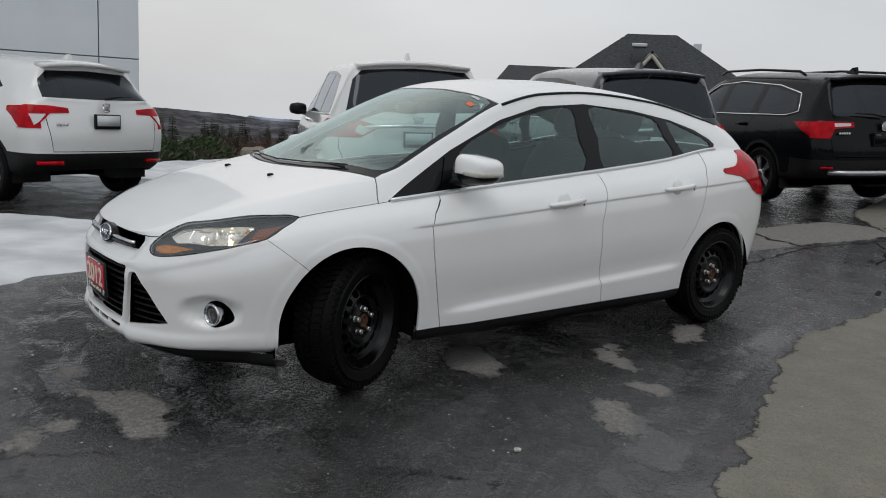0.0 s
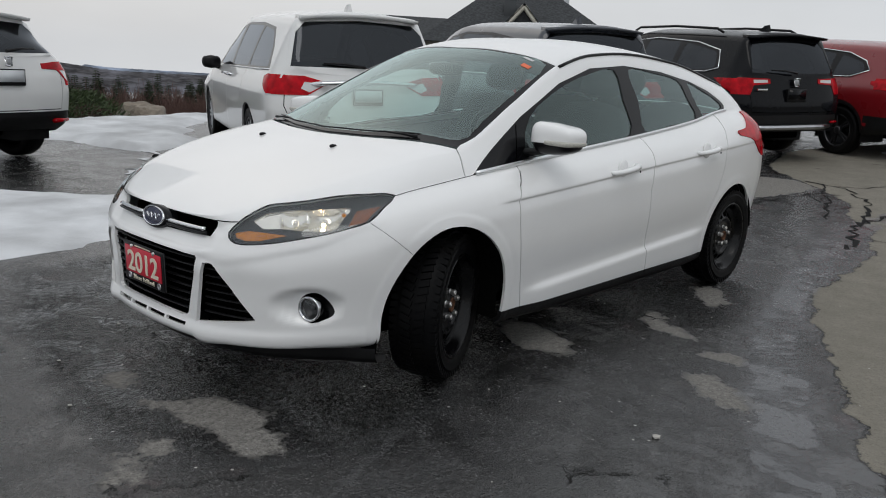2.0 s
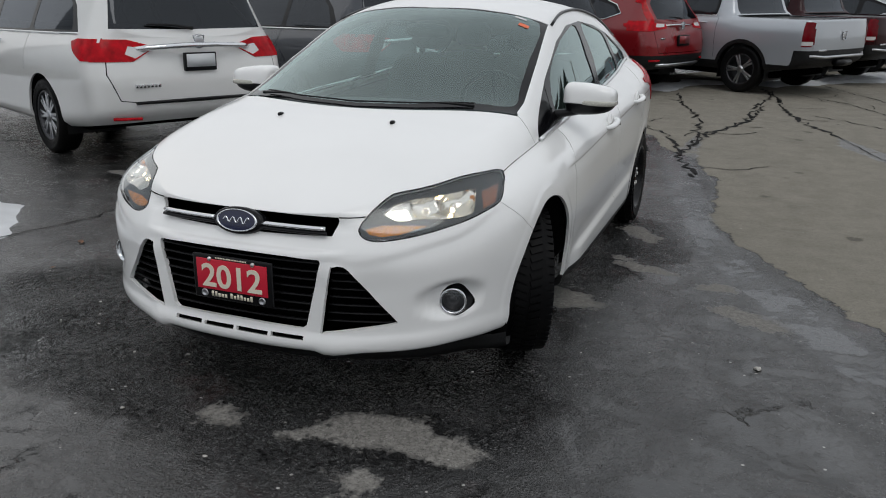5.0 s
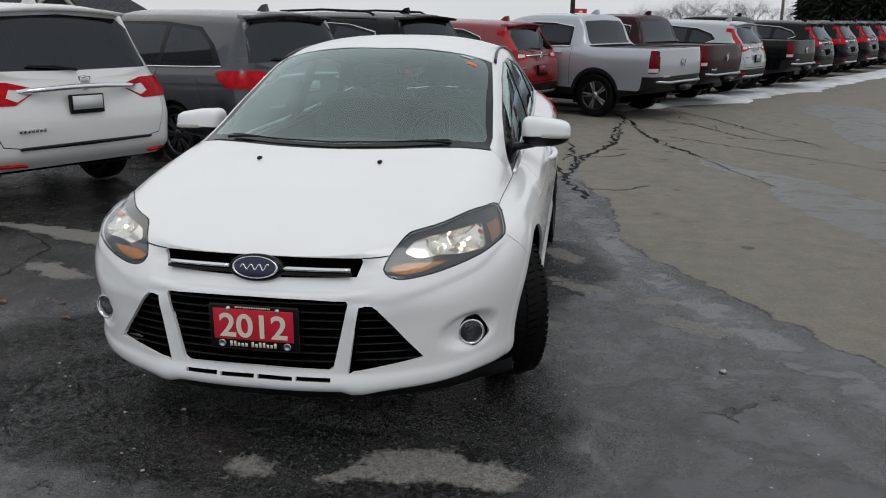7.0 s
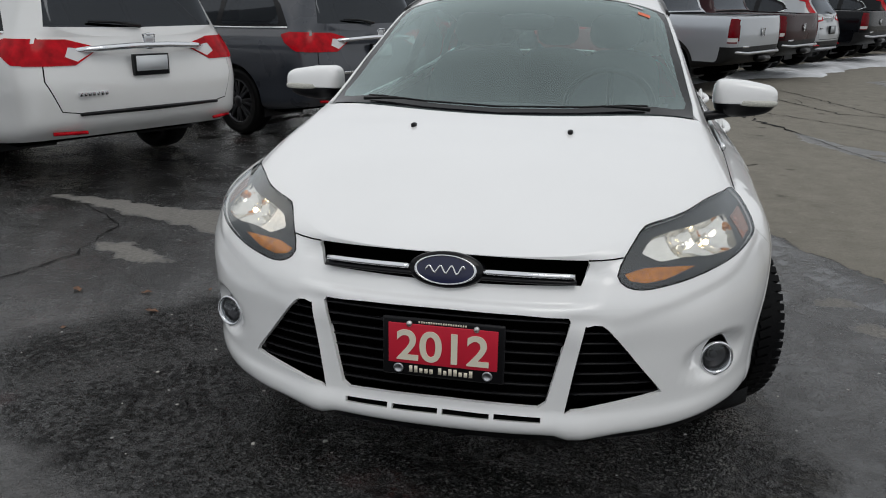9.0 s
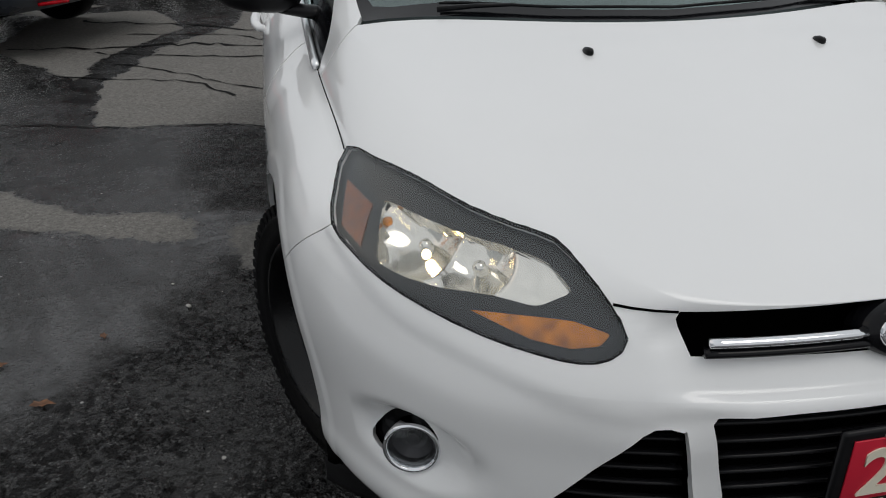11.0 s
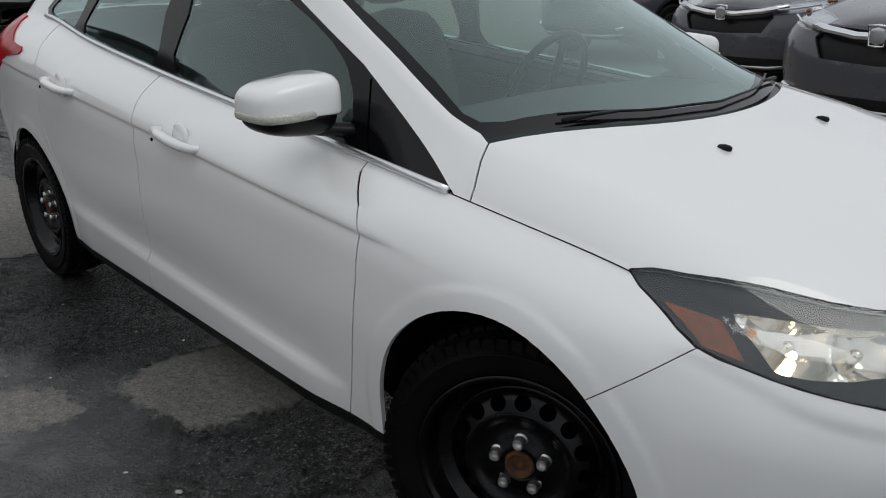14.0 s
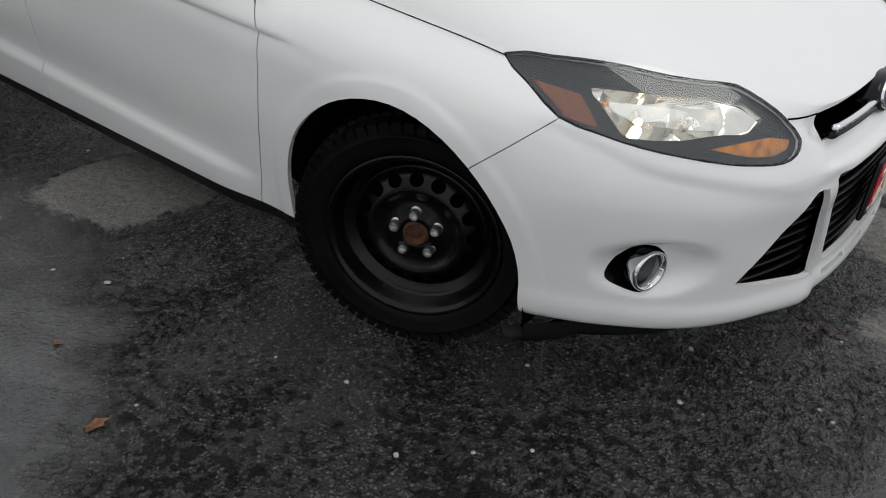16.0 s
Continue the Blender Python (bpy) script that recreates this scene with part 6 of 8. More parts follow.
def spoiler(x0, x1, y, z, thick=0.05):
    def add(car, paint_mat):
        bm = bmesh.new()
        n = 13
        rows = []
        for t in np.linspace(-1, 1, n):
            dz = -0.035 * t * t
            rows.append([bm.verts.new(p) for p in ((x0, y * t, z + dz + 0.012), (x1, y * t * 0.97, z + dz - 0.012), (x1 + 0.02, y * t * 0.97, z + dz - 0.04), (x0, y * t, z + dz - thick))])
        for a, b in zip(rows, rows[1:]):
            for k in range(4):
                bm.faces.new((a[k], b[k], b[(k + 1) % 4], a[(k + 1) % 4]))
        bm.faces.new(rows[0])
        bm.faces.new(rows[-1][::-1])
        part("spoiler", bm, paint_mat, car)
    return add


def wiper_at(x, z, length=0.42):
    def add(car, paint_mat):
        bm = bmesh.new()
        tube(bm, [(x - 0.02, 0.0, z), (x - 0.015, length * 0.5, z + 0.03), (x + 0.005, length, z + 0.035)], [0.018, 0.012, 0.008], 6)
        part("rear_wiper", bm, BLACK_TRIM, car)
    return add


def plate_at(x, z, w=0.31, h=0.16, blank=True):
    def add(car, paint_mat):
        bm = bmesh.new()
        box(bm, (x - 0.012, -w / 2, z - h / 2), (x + 0.03, w / 2, z + h / 2), 0.006)
        p = part("plate_frame", bm, BLACK_TRIM, car, "black plate frame")
        bm = bmesh.new()
        box(bm, (x - 0.017, -w / 2 + 0.016, z - h / 2 + 0.035), (x - 0.008, w / 2 - 0.016, z + h / 2 - 0.012), 0)
        part("blank_plate", bm, mat("plate_white", (0.62, 0.64, 0.66), 0.5) if blank else paint_mat, p)
    return add


def emblem(x, z, s=0.05):
    """A plain chrome shield stands for the maker's mark."""
    def add(car, paint_mat):
        bm = bmesh.new()
        tube(bm, [(x, y, z + dz) for y, dz in ((-s, s), (0, s * 1.05), (s, s), (s * 0.8, -s), (0, -s * 1.05), (-s * 0.8, -s))], 0.010, 8, closed=True)
        mark = part("emblem", bm, CHROME, car, "chrome emblem")
        bm = bmesh.new()
        super_shell(bm, (x + 0.004, 0, z), (0.006, s * 0.8, s * 0.9), 3, 16, 8)
        part("emblem_field", bm, ALLOY, mark)
    return add


def name_bars(x, y0, z, n=7, pitch=0.034):
    def add(car, paint_mat):
        bm = bmesh.new()
        for k in range(n):
            box(bm, (x - 0.006, y0 - k * pitch - pitch * 0.72, z - 0.014), (x + 0.02, y0 - k * pitch, z + 0.014), 0.002)
        part("model_badge", bm, CHROME, car, "chrome model lettering")
    return add


def rail(x0, x1, y, z):
    def add(car, paint_mat):
        for sd in (1, -1):
            bm = bmesh.new()
            tube(bm, [(x0, sd * y, z - 0.05), (x0 - 0.12, sd * y, z), ((x0 + x1) / 2, sd * y, z + 0.02), (x1 + 0.12, sd * y, z - 0.01), (x1, sd * y, z - 0.06)], 0.018, 8)
            part("roof_rail", bm, BLACK_TRIM, car)
    return add


def bar(name, pts, rad, material, label=""):
    def add(car, paint_mat):
        bm = bmesh.new()
        tube(bm, pts, rad, 8, flat=0.8)
        part(name, bm, material or paint_mat, car, label)
    return add


# minivan
ODY = dict(belt_strip=5, lamp_x=-4.02, hw=1.0, r=0.35, tail_x=-3.75, clad=0.24, mirror=(-0.85, 0.93, 1.10), mirror_mat=BLACK_TRIM, handle_mat=CHROME, spokes=8,
           shell=people_carrier(3.0, 0.95, 1.20, 1.0, 1.75, 1.02, 1.06, 1.10, -0.35, -1.35, -3.86, -4.10, 0.66),
           dlo=[(-0.42, 1.075), (-2.0, 1.10), (-3.3, 1.125), (-3.75, 1.14), (-3.55, 1.35), (-3.25, 1.545), (-2.6, 1.60), (-1.8, 1.605), (-1.3, 1.54), (-0.75, 1.27)],
           panes=[[(-0.80, 1.095), (-1.60, 1.11), (-1.60, 1.56), (-1.32, 1.51), (-0.85, 1.27)], [(-1.70, 1.11), (-2.62, 1.13), (-2.62, 1.57), (-1.72, 1.58)], [(-2.70, 1.13), (-3.62, 1.155), (-3.46, 1.36), (-3.22, 1.51), (-2.70, 1.56)]],
           screen=[(-0.42, -0.01), (-0.55, 0.72), (-1.28, 0.60), (-1.22, -0.01)],
           back=[(-0.01, 1.165), (0.74, 1.175), (0.66, 1.50), (0.56, 1.60), (-0.01, 1.63)],
           tails=[[(0.38, 1.02), (0.62, 1.085), (1.2, 1.09), (1.2, 0.905), (0.60, 0.905)]], tail_side=[[(-3.70, 1.06), (-3.8, 1.088), (-4.3, 1.09), (-4.3, 0.905), (-3.95, 0.91), (-3.78, 0.99)]],
           clears=[[(0.42, 1.005), (0.62, 1.03), (0.66, 0.965), (0.58, 0.93)]],
           gaps=[[(-0.55, 1.05), (-0.5, 0.6), (-0.55, 0.26)], [(-1.68, 1.09), (-1.68, 0.26)], [(-2.66, 1.11), (-2.62, 0.75)]],
           hatch=[(0.80, 1.10), (0.83, 0.80), (0.74, 0.58), (0.5, 0.545), (-0.01, 0.54)],
           extras=[fin(-3.45, 1.735), spoiler(-3.75, -3.98, 0.62, 1.695), wiper_at(-4.08, 1.175), plate_at(-4.205, 0.89), emblem(-4.20, 1.065), name_bars(-4.20, 0.62, 0.70),
                   bar("chrome_garnish", [(-4.02, 0.66, 1.0), (-4.185, 0.44, 1.02), (-4.21, 0.15, 1.035), (-4.21, -0.15, 1.035), (-4.185, -0.44, 1.02), (-4.02, -0.66, 1.0)], 0.030, CHROME, "chrome tailgate bar"),
                   bar("bumper_strip", [(-4.19, 0.62, 0.555), (-4.215, 0, 0.56), (-4.19, -0.62, 0.555)], 0.016, BLACK_TRIM),
                   bar("reflector", [(-4.10, 0.80, 0.42), (-4.19, 0.58, 0.42)], 0.017, RED_LENS), bar("reflector", [(-4.10, -0.80, 0.42), (-4.19, -0.58, 0.42)], 0.017, RED_LENS)])
# large sport utility car
PILOT = dict(lamp_x=-3.78, hw=1.0, r=0.375, tail_x=-3.45, clad=0.45, lip=0.05, rear_clad=0.66, mirror=(-0.75, 0.92, 1.16), chrome_dlo=True, spokes=5,
             shell=people_carrier(2.82, 0.95, 1.16, 1.0, 1.77, 1.08, 1.12, 1.17, -0.45, -1.25, -3.66, -3.90, 0.68, 0.32),
             dlo=[(-0.62, 1.145), (-2.0, 1.165), (-3.2, 1.19), (-3.42, 1.25), (-3.3, 1.48), (-2.8, 1.58), (-1.9, 1.625), (-1.3, 1.575), (-0.85, 1.36)],
             panes=[[(-0.85, 1.17), (-1.55, 1.18), (-1.55, 1.58), (-1.3, 1.54), (-0.92, 1.36)], [(-1.66, 1.18), (-2.40, 1.20), (-2.42, 1.58), (-1.68, 1.60)], [(-2.52, 1.20), (-3.18, 1.215), (-3.34, 1.26), (-3.24, 1.46), (-2.54, 1.57)]],
             screen=[(-0.52, -0.01), (-0.65, 0.72), (-1.18, 0.60), (-1.12, -0.01)],
             back=[(-0.01, 1.20), (0.70, 1.21), (0.64, 1.52), (0.56, 1.60), (-0.01, 1.62)],
             tails=[[(0.42, 1.135), (1.2, 1.15), (1.2, 0.93), (0.74, 0.93), (0.68, 1.05), (0.42, 1.07)]], tail_side=[[(-3.42, 1.12), (-4.1, 1.14), (-4.1, 0.94), (-3.8, 0.95)]], clears=[[(0.46, 1.12), (0.68, 1.12), (0.68, 1.075), (0.46, 1.085)]],
             gaps=[[(-0.55, 1.1), (-0.5, 0.6), (-0.55, 0.45)], [(-1.60, 1.15), (-1.62, 0.46)], [(-2.50, 1.17), (-2.40, 0.85)]],
             hatch=[(0.76, 1.16), (0.74, 0.95), (0.70, 0.70), (-0.01, 0.69)], handles=[],
             extras=[fin(-3.25, 1.765), spoiler(-3.55, -3.80, 0.64, 1.715), wiper_at(-3.92, 1.21), plate_at(-3.985, 0.92, 0.33, 0.17, False), emblem(-3.965, 1.09), name_bars(-3.965, 0.66, 0.995, 5), rail(-1.2, -3.2, 0.66, 1.775),
                     bar("skid_plate", [(-3.90, 0.72, 0.50), (-3.99, 0.5, 0.50), (-4.0, 0, 0.50), (-3.99, -0.5, 0.50), (-3.90, -0.72, 0.50)], 0.045, ALLOY, "silver skid plate"),
                     bar("reflector", [(-3.92, 0.84, 0.56), (-3.97, 0.70, 0.56)], 0.02, RED_LENS), bar("reflector", [(-3.92, -0.84, 0.56), (-3.97, -0.70, 0.56)], 0.02, RED_LENS)])
PILOT["handles"] = [(-1.35, 0.985, 1.02), (-2.30, 0.985, 1.04)]
ODY["handles"] = [(-1.50, 0.975, 0.99), (-1.85, 0.975, 0.99)]
# mid-size sport utility car
CRV = dict(lamp_x=-3.2, hw=0.93, r=0.36, tail_x=-3.12, clad=0.42, lip=0.05, rear_clad=0.62, mirror=(-0.70, 0.86, 1.10), chrome_dlo=True, spokes=5, handles=[(-1.25, 0.915, 0.96), (-2.12, 0.915, 0.99)],
           shell=people_carrier(2.66, 0.92, 1.02, 0.93, 1.68, 1.04, 1.06, 1.12, -0.40, -1.20, -3.28, -3.58, 0.60, 0.30, 0.06),
           dlo=[(-0.60, 1.09), (-1.8, 1.115), (-2.7, 1.15), (-2.98, 1.25), (-2.85, 1.38), (-2.5, 1.49), (-1.8, 1.545), (-1.25, 1.49), (-0.85, 1.31)],
           panes=[[(-0.85, 1.115), (-1.45, 1.13), (-1.45, 1.50), (-1.25, 1.455), (-0.92, 1.31)], [(-1.56, 1.135), (-2.26, 1.155), (-2.26, 1.48), (-1.58, 1.515)], [(-2.36, 1.16), (-2.68, 1.175), (-2.90, 1.25), (-2.80, 1.355), (-2.38, 1.46)]],
           screen=[(-0.48, -0.01), (-0.60, 0.66), (-1.12, 0.54), (-1.06, -0.01)],
           back=[(-0.01, 1.16), (0.60, 1.17), (0.56, 1.40), (0.47, 1.50), (-0.01, 1.53)],
           tails=[[(0.40, 1.10), (0.66, 1.12), (0.60, 1.48), (0.64, 1.50), (0.74, 1.15), (1.2, 1.11), (1.2, 1.0), (0.80, 0.99), (0.40, 1.03)]], tail_side=[[(-3.0, 1.09), (-3.3, 1.12), (-3.7, 1.12), (-3.7, 1.0), (-3.3, 1.0)]],
           clears=[[(0.44, 1.10), (0.62, 1.11), (0.66, 1.05), (0.46, 1.055)]],
           gaps=[[(-0.52, 1.05), (-0.47, 0.6), (-0.52, 0.42)], [(-1.50, 1.1), (-1.50, 0.43)], [(-2.34, 1.12), (-2.24, 0.80)]],
           hatch=[(0.72, 1.10), (0.70, 0.85), (0.64, 0.66), (-0.01, 0.65)],
           mouth=[(-0.01, 0.86), (0.44, 0.88), (0.50, 0.80), (0.42, 0.66), (-0.01, 0.64)], lamp=[(0.42, 0.92), (0.60, 0.95), (0.95, 0.99), (0.95, 0.90), (0.62, 0.84), (0.46, 0.84)],
           extras=[fin(-2.90, 1.66), spoiler(-3.18, -3.40, 0.56, 1.615), wiper_at(-3.60, 1.17, 0.34), plate_at(-3.70, 0.84, 0.33, 0.17, False), emblem(-3.66, 1.07), name_bars(-3.655, 0.62, 0.88, 4),
                   bar("garnish", [(-3.56, 0.46, 1.075), (-3.645, 0.2, 1.085), (-3.645, -0.2, 1.085), (-3.56, -0.46, 1.075)], 0.016, CHROME),
                   bar("skid_plate", [(-3.60, 0.62, 0.47), (-3.68, 0.4, 0.47), (-3.68, -0.4, 0.47), (-3.60, -0.62, 0.47)], 0.03, ALLOY), bar("reflector", [(-3.58, 0.80, 0.54), (-3.66, 0.62, 0.54)], 0.02, RED_LENS), bar("reflector", [(-3.58, -0.80, 0.54), (-3.66, -0.62, 0.54)], 0.02, RED_LENS)])
CRV_NOSE = dict(CRV)
CRV_NOSE["extras"] = [bar("chrome_wing", [(0.74, 0.60, 0.905), (0.86, 0.40, 0.86), (0.915, 0.16, 0.83), (0.92, 0, 0.83), (0.915, -0.16, 0.83), (0.86, -0.40, 0.86), (0.74, -0.60, 0.905)], 0.035, CHROME, "chrome grille wing"), emblem(0.955, 0.84, 0.065), bar("lamp_strip", [(0.815, 0.53, 0.875), (0.72, 0.67, 0.895), (0.55, 0.81, 0.925)], 0.013, CLEAR_LENS), bar("lamp_strip", [(0.815, -0.53, 0.875), (0.72, -0.67, 0.895), (0.55, -0.81, 0.925)], 0.013, CLEAR_LENS), bar("fog_bezel", [(0.80, 0.66, 0.42), (0.74, 0.74, 0.44)], 0.03, CHROME), bar("fog_bezel", [(0.80, -0.66, 0.42), (0.74, -0.74, 0.44)], 0.03, CHROME),
                      bar("lower_trim", [(0.70, 0.72, 0.36), (0.84, 0.5, 0.33), (0.89, 0, 0.33), (0.84, -0.5, 0.33), (0.70, -0.72, 0.36)], 0.022, ALLOY),
                      bar("amber_marker", [(0.34, 0.84, 0.955), (0.42, 0.80, 0.95)], 0.018, AMBER), bar("amber_marker", [(0.34, -0.84, 0.955), (0.42, -0.80, 0.95)], 0.018, AMBER)]
# small crossover
HRV = dict(lamp_x=-3.2, hw=0.89, r=0.335, tail_x=-2.95, clad=0.38, lip=0.05, rear_clad=0.56, mirror=(-0.66, 0.82, 1.06), chrome_dlo=False, spokes=5, handles=[(-1.20, 0.875, 0.93)],
           shell=people_carrier(2.61, 0.85, 0.85, 0.89, 1.60, 0.99, 1.01, 1.10, -0.38, -1.15, -3.05, -3.36, 0.56, 0.28, 0.07),
           dlo=[(-0.60, 1.04), (-1.8, 1.08), (-2.5, 1.16), (-2.68, 1.23), (-2.45, 1.36), (-1.8, 1.46), (-1.2, 1.42), (-0.85, 1.27)],
           panes=[[(-0.85, 1.065), (-1.45, 1.085), (-1.45, 1.42), (-1.22, 1.38), (-0.92, 1.26)], [(-1.55, 1.095), (-2.30, 1.15), (-2.58, 1.23), (-2.40, 1.335), (-1.56, 1.43)]],
           screen=[(-0.46, -0.01), (-0.58, 0.62), (-1.08, 0.5), (-1.02, -0.01)],
           back=[(-0.01, 1.13), (0.64, 1.14), (0.58, 1.33), (0.48, 1.42), (-0.01, 1.44)],
           tails=[[(0.42, 1.035), (0.62, 1.055), (1.2, 1.06), (1.2, 0.82), (0.80, 0.82), (0.70, 0.90), (0.62, 0.975), (0.42, 0.985)]], tail_side=[[(-2.88, 1.03), (-3.5, 1.06), (-3.5, 0.82), (-3.22, 0.82), (-3.1, 0.93)]],
           clears=[[(0.66, 0.97), (0.80, 0.965), (0.78, 0.85), (0.73, 0.89)]],
           gaps=[[(-0.50, 1.0), (-0.45, 0.6), (-0.50, 0.40)], [(-1.48, 1.06), (-1.48, 0.40)], [(-2.28, 1.10), (-2.2, 0.78)]],
           hatch=[(0.68, 1.06), (0.66, 0.85), (0.62, 0.58), (-0.01, 0.575)],
           extras=[fin(-2.70, 1.555), spoiler(-2.95, -3.18, 0.52, 1.525), wiper_at(-3.40, 1.145, -0.34), plate_at(-3.465, 0.90), emblem(-3.44, 1.05, 0.04), name_bars(-3.43, 0.58, 0.865, 4),
                   bar("reflector", [(-3.34, 0.76, 0.46), (-3.44, 0.52, 0.46)], 0.03, RED_LENS), bar("reflector", [(-3.34, -0.76, 0.46), (-3.44, -0.52, 0.46)], 0.03, RED_LENS)])
# pickup
RIDGE = dict(lamp_mat=DARK_RED, lamp_x=-4.2, hw=1.0, r=0.38, tail_x=-4.05, clad=0.50, lip=0.06, rear_clad=0.74, mirror=(-0.85, 0.92, 1.20), chrome_dlo=True, spokes=5, handles=[(-1.45, 0.985, 1.08), (-2.35, 0.985, 1.10)],
             shell=people_carrier(3.18, 0.98, 1.18, 1.0, 1.79, 1.12, 1.15, 1.20, -0.50, -1.30, -2.72, -2.92, 0.66, 0.36, 0.04),
             dlo=[(-0.68, 1.175), (-1.8, 1.20), (-2.62, 1.215), (-2.62, 1.55), (-2.2, 1.61), (-1.8, 1.62), (-1.35, 1.58), (-0.95, 1.39)],
             panes=[[(-0.95, 1.20), (-1.65, 1.21), (-1.65, 1.585), (-1.38, 1.54), (-1.0, 1.38)], [(-1.76, 1.215), (-2.56, 1.23), (-2.57, 1.53), (-2.2, 1.58), (-1.78, 1.59)]],
             screen=[(-0.58, -0.01), (-0.70, 0.72), (-1.22, 0.60), (-1.16, -0.01)],
             back=[(-0.01, 1.25), (0.72, 1.25), (0.68, 1.60), (0.62, 1.645), (-0.01, 1.66)],
             tails=[[(0.86, 1.17), (1.2, 1.17), (1.2, 0.80), (0.88, 0.80)]], tail_side=[[(-4.22, 1.16), (-4.6, 1.16), (-4.6, 0.80), (-4.26, 0.84)]],
             clears=[[(0.86, 0.88), (1.0, 0.88), (1.0, 0.82), (0.86, 0.82)]],
             gaps=[[(-0.60, 1.12), (-0.55, 0.6), (-0.6, 0.5)], [(-1.70, 1.18), (-1.70, 0.52)], [(-2.66, 1.19), (-2.66, 0.55)]],
             hatch=[(0.84, 1.16), (0.84, 0.80), (0.83, 0.67), (-0.01, 0.66)],
             bed=[(-2.95, -0.01), (-4.28, -0.01), (-4.28, 0.78), (-2.95, 0.82)],
             extras=[fin(-2.55, 1.785), emblem(-4.375, 0.96, 0.06), name_bars(-4.36, 0.72, 0.74, 7), bar("rear_step", [(-4.28, 0.86, 0.66), (-4.40, 0.6, 0.64), (-4.41, -0.6, 0.64), (-4.28, -0.86, 0.66)], 0.03, ALLOY),
                     bar("plate_recess", [(-4.40, 0.2, 0.54), (-4.40, -0.2, 0.54)], 0.07, BLACK_TRIM)])
sh = RIDGE["shell"]
sh["xr"] = [(0, -4.22), (0.15, -4.35), (0.5, -4.36), (1, -4.34)]
sh["lr"] = [(0, 0.3), (1, 0.22)]
sh["zb"] = [(0.88, 0.96), (0, 1.05), (-0.5, 1.15), (-1.8, 1.19), (-4.34, 1.205)]
sh["yb"] = [(0.98, 0.91), (-3.18, 0.92), (-4.34, 0.92)]
sh["zc"] = [(0.88, 0.965), (0.78, 1.03), (0.2, 1.12), (-0.45, 1.16), (-0.9, 1.50), (-1.30, 1.74), (-1.75, 1.79), (-2.5, 1.775), (-2.70, 1.75), (-2.74, 1.69), (-2.93, 1.24), (-2.97, 1.212), (-4.34, 1.205)]
sh["zr"] = [(0.88, 0.963), (0.3, 1.07), (-0.5, 1.21), (-0.9, 1.46), (-1.30, 1.675), (-1.75, 1.732), (-2.62, 1.715), (-2.74, 1.64), (-2.93, 1.22), (-2.97, 1.21), (-4.34, 1.205)]
sh["yr"] = [(0.88, 0.35), (0.3, 0.72), (-0.5, 0.80), (-1.3, 0.735), (-2.74, 0.735), (-2.97, 0.85), (-4.34, 0.86)]
RIDGE["back_where"] = lambda f: -3.0 < f.calc_center_median().x < -2.66
RIDGE["extra_cols"] = True
sh["extra"] = list(np.linspace(0.52, 0.62, 26))

P_WHITE = paint("pearl_white_paint", (0.72, 0.72, 0.71))
P_GREY = paint("graphite_paint", (0.038, 0.043, 0.054), rough=0.3, coat=0.8, spec=0.3)
P_SLATE = paint("slate_grey_paint", (0.065, 0.066, 0.080), rough=0.3, coat=0.7, spec=0.3)
P_BLACK = paint("black_paint", (0.004, 0.0045, 0.006), rough=0.25, coat=0.28, spec=0.05)
P_RED = paint("deep_red_paint", (0.20, 0.008, 0.012), rough=0.3, coat=0.7, spec=0.3)
P_SILVER = paint("silver_grey_paint", (0.40, 0.425, 0.46), rough=0.35, metal=0.4)
P_MAROON = paint("dark_red_paint", (0.022, 0.002, 0.004), rough=0.3, coat=0.2, spec=0.1)
P_LIGHT = paint("light_silver_paint", (0.36, 0.38, 0.40), rough=0.35)

row = "vehicles parked in a row"
vehicle("crossover", "white compact crossover parked on wet asphalt beside snow", HRV, P_WHITE, plant((0.32, -6.15), 290, HRV), "car", wheel_mat=ALLOY)
vehicle("minivan", "pearl white minivan with chrome tailgate bar and dealer plate frame", ODY, P_WHITE, plant((-2.87, -4.64), 246, ODY), "minivan", row)
vehicle("minivan", "dark graphite minivan parked beside a white one", ODY, P_GREY, plant((-5.49, -3.52), 244, ODY), "minivan", row, wheel_mat=DARK_ALLOY)
vehicle("sport_utility_car", "black three-row utility car with chrome window surround", PILOT, P_BLACK, plant((-8.65, -2.5), 245.5, PILOT), "utility car", row)
vehicle("sport_utility_car", "deep red utility car with black lower cladding", CRV, P_RED, plant((-10.76, -1.0), 245, CRV), "utility car", row, wheel_mat=DARK_ALLOY)
truck = vehicle("pickup_truck", "silver grey crew-cab pickup with dark wheel arches", RIDGE, P_SILVER, plant((-11.66, 1.21), 240, RIDGE), "pickup", row)
vehicle("pickup_truck", "dark red crew-cab pickup parked beside snow", RIDGE, P_MAROON, plant((-13.95, 2.3), 240, RIDGE), "pickup", row)
vehicle("sport_utility_car", "light silver utility car parked between pickups", CRV, P_LIGHT, plant((-16.3, 3.5), 240, CRV), "utility car", row)
vehicle("pickup_truck", "black crew-cab pickup parked on slushy asphalt", RIDGE, P_BLACK, plant((-18.6, 4.9), 240, RIDGE), "pickup", row, wheel_mat=DARK_ALLOY)
far = vehicle("sport_utility_car", "dark utility car far down the row", CRV, P_BLACK, plant((-21.2, 6.3), 240, CRV), "utility car", row)
for at in ((-23.8, 7.7), (-26.4, 9.1), (-29.0, 10.5), (-31.6, 11.9), (-34.2, 13.3)):
    copy_thing(far, plant(at, 240, CRV))
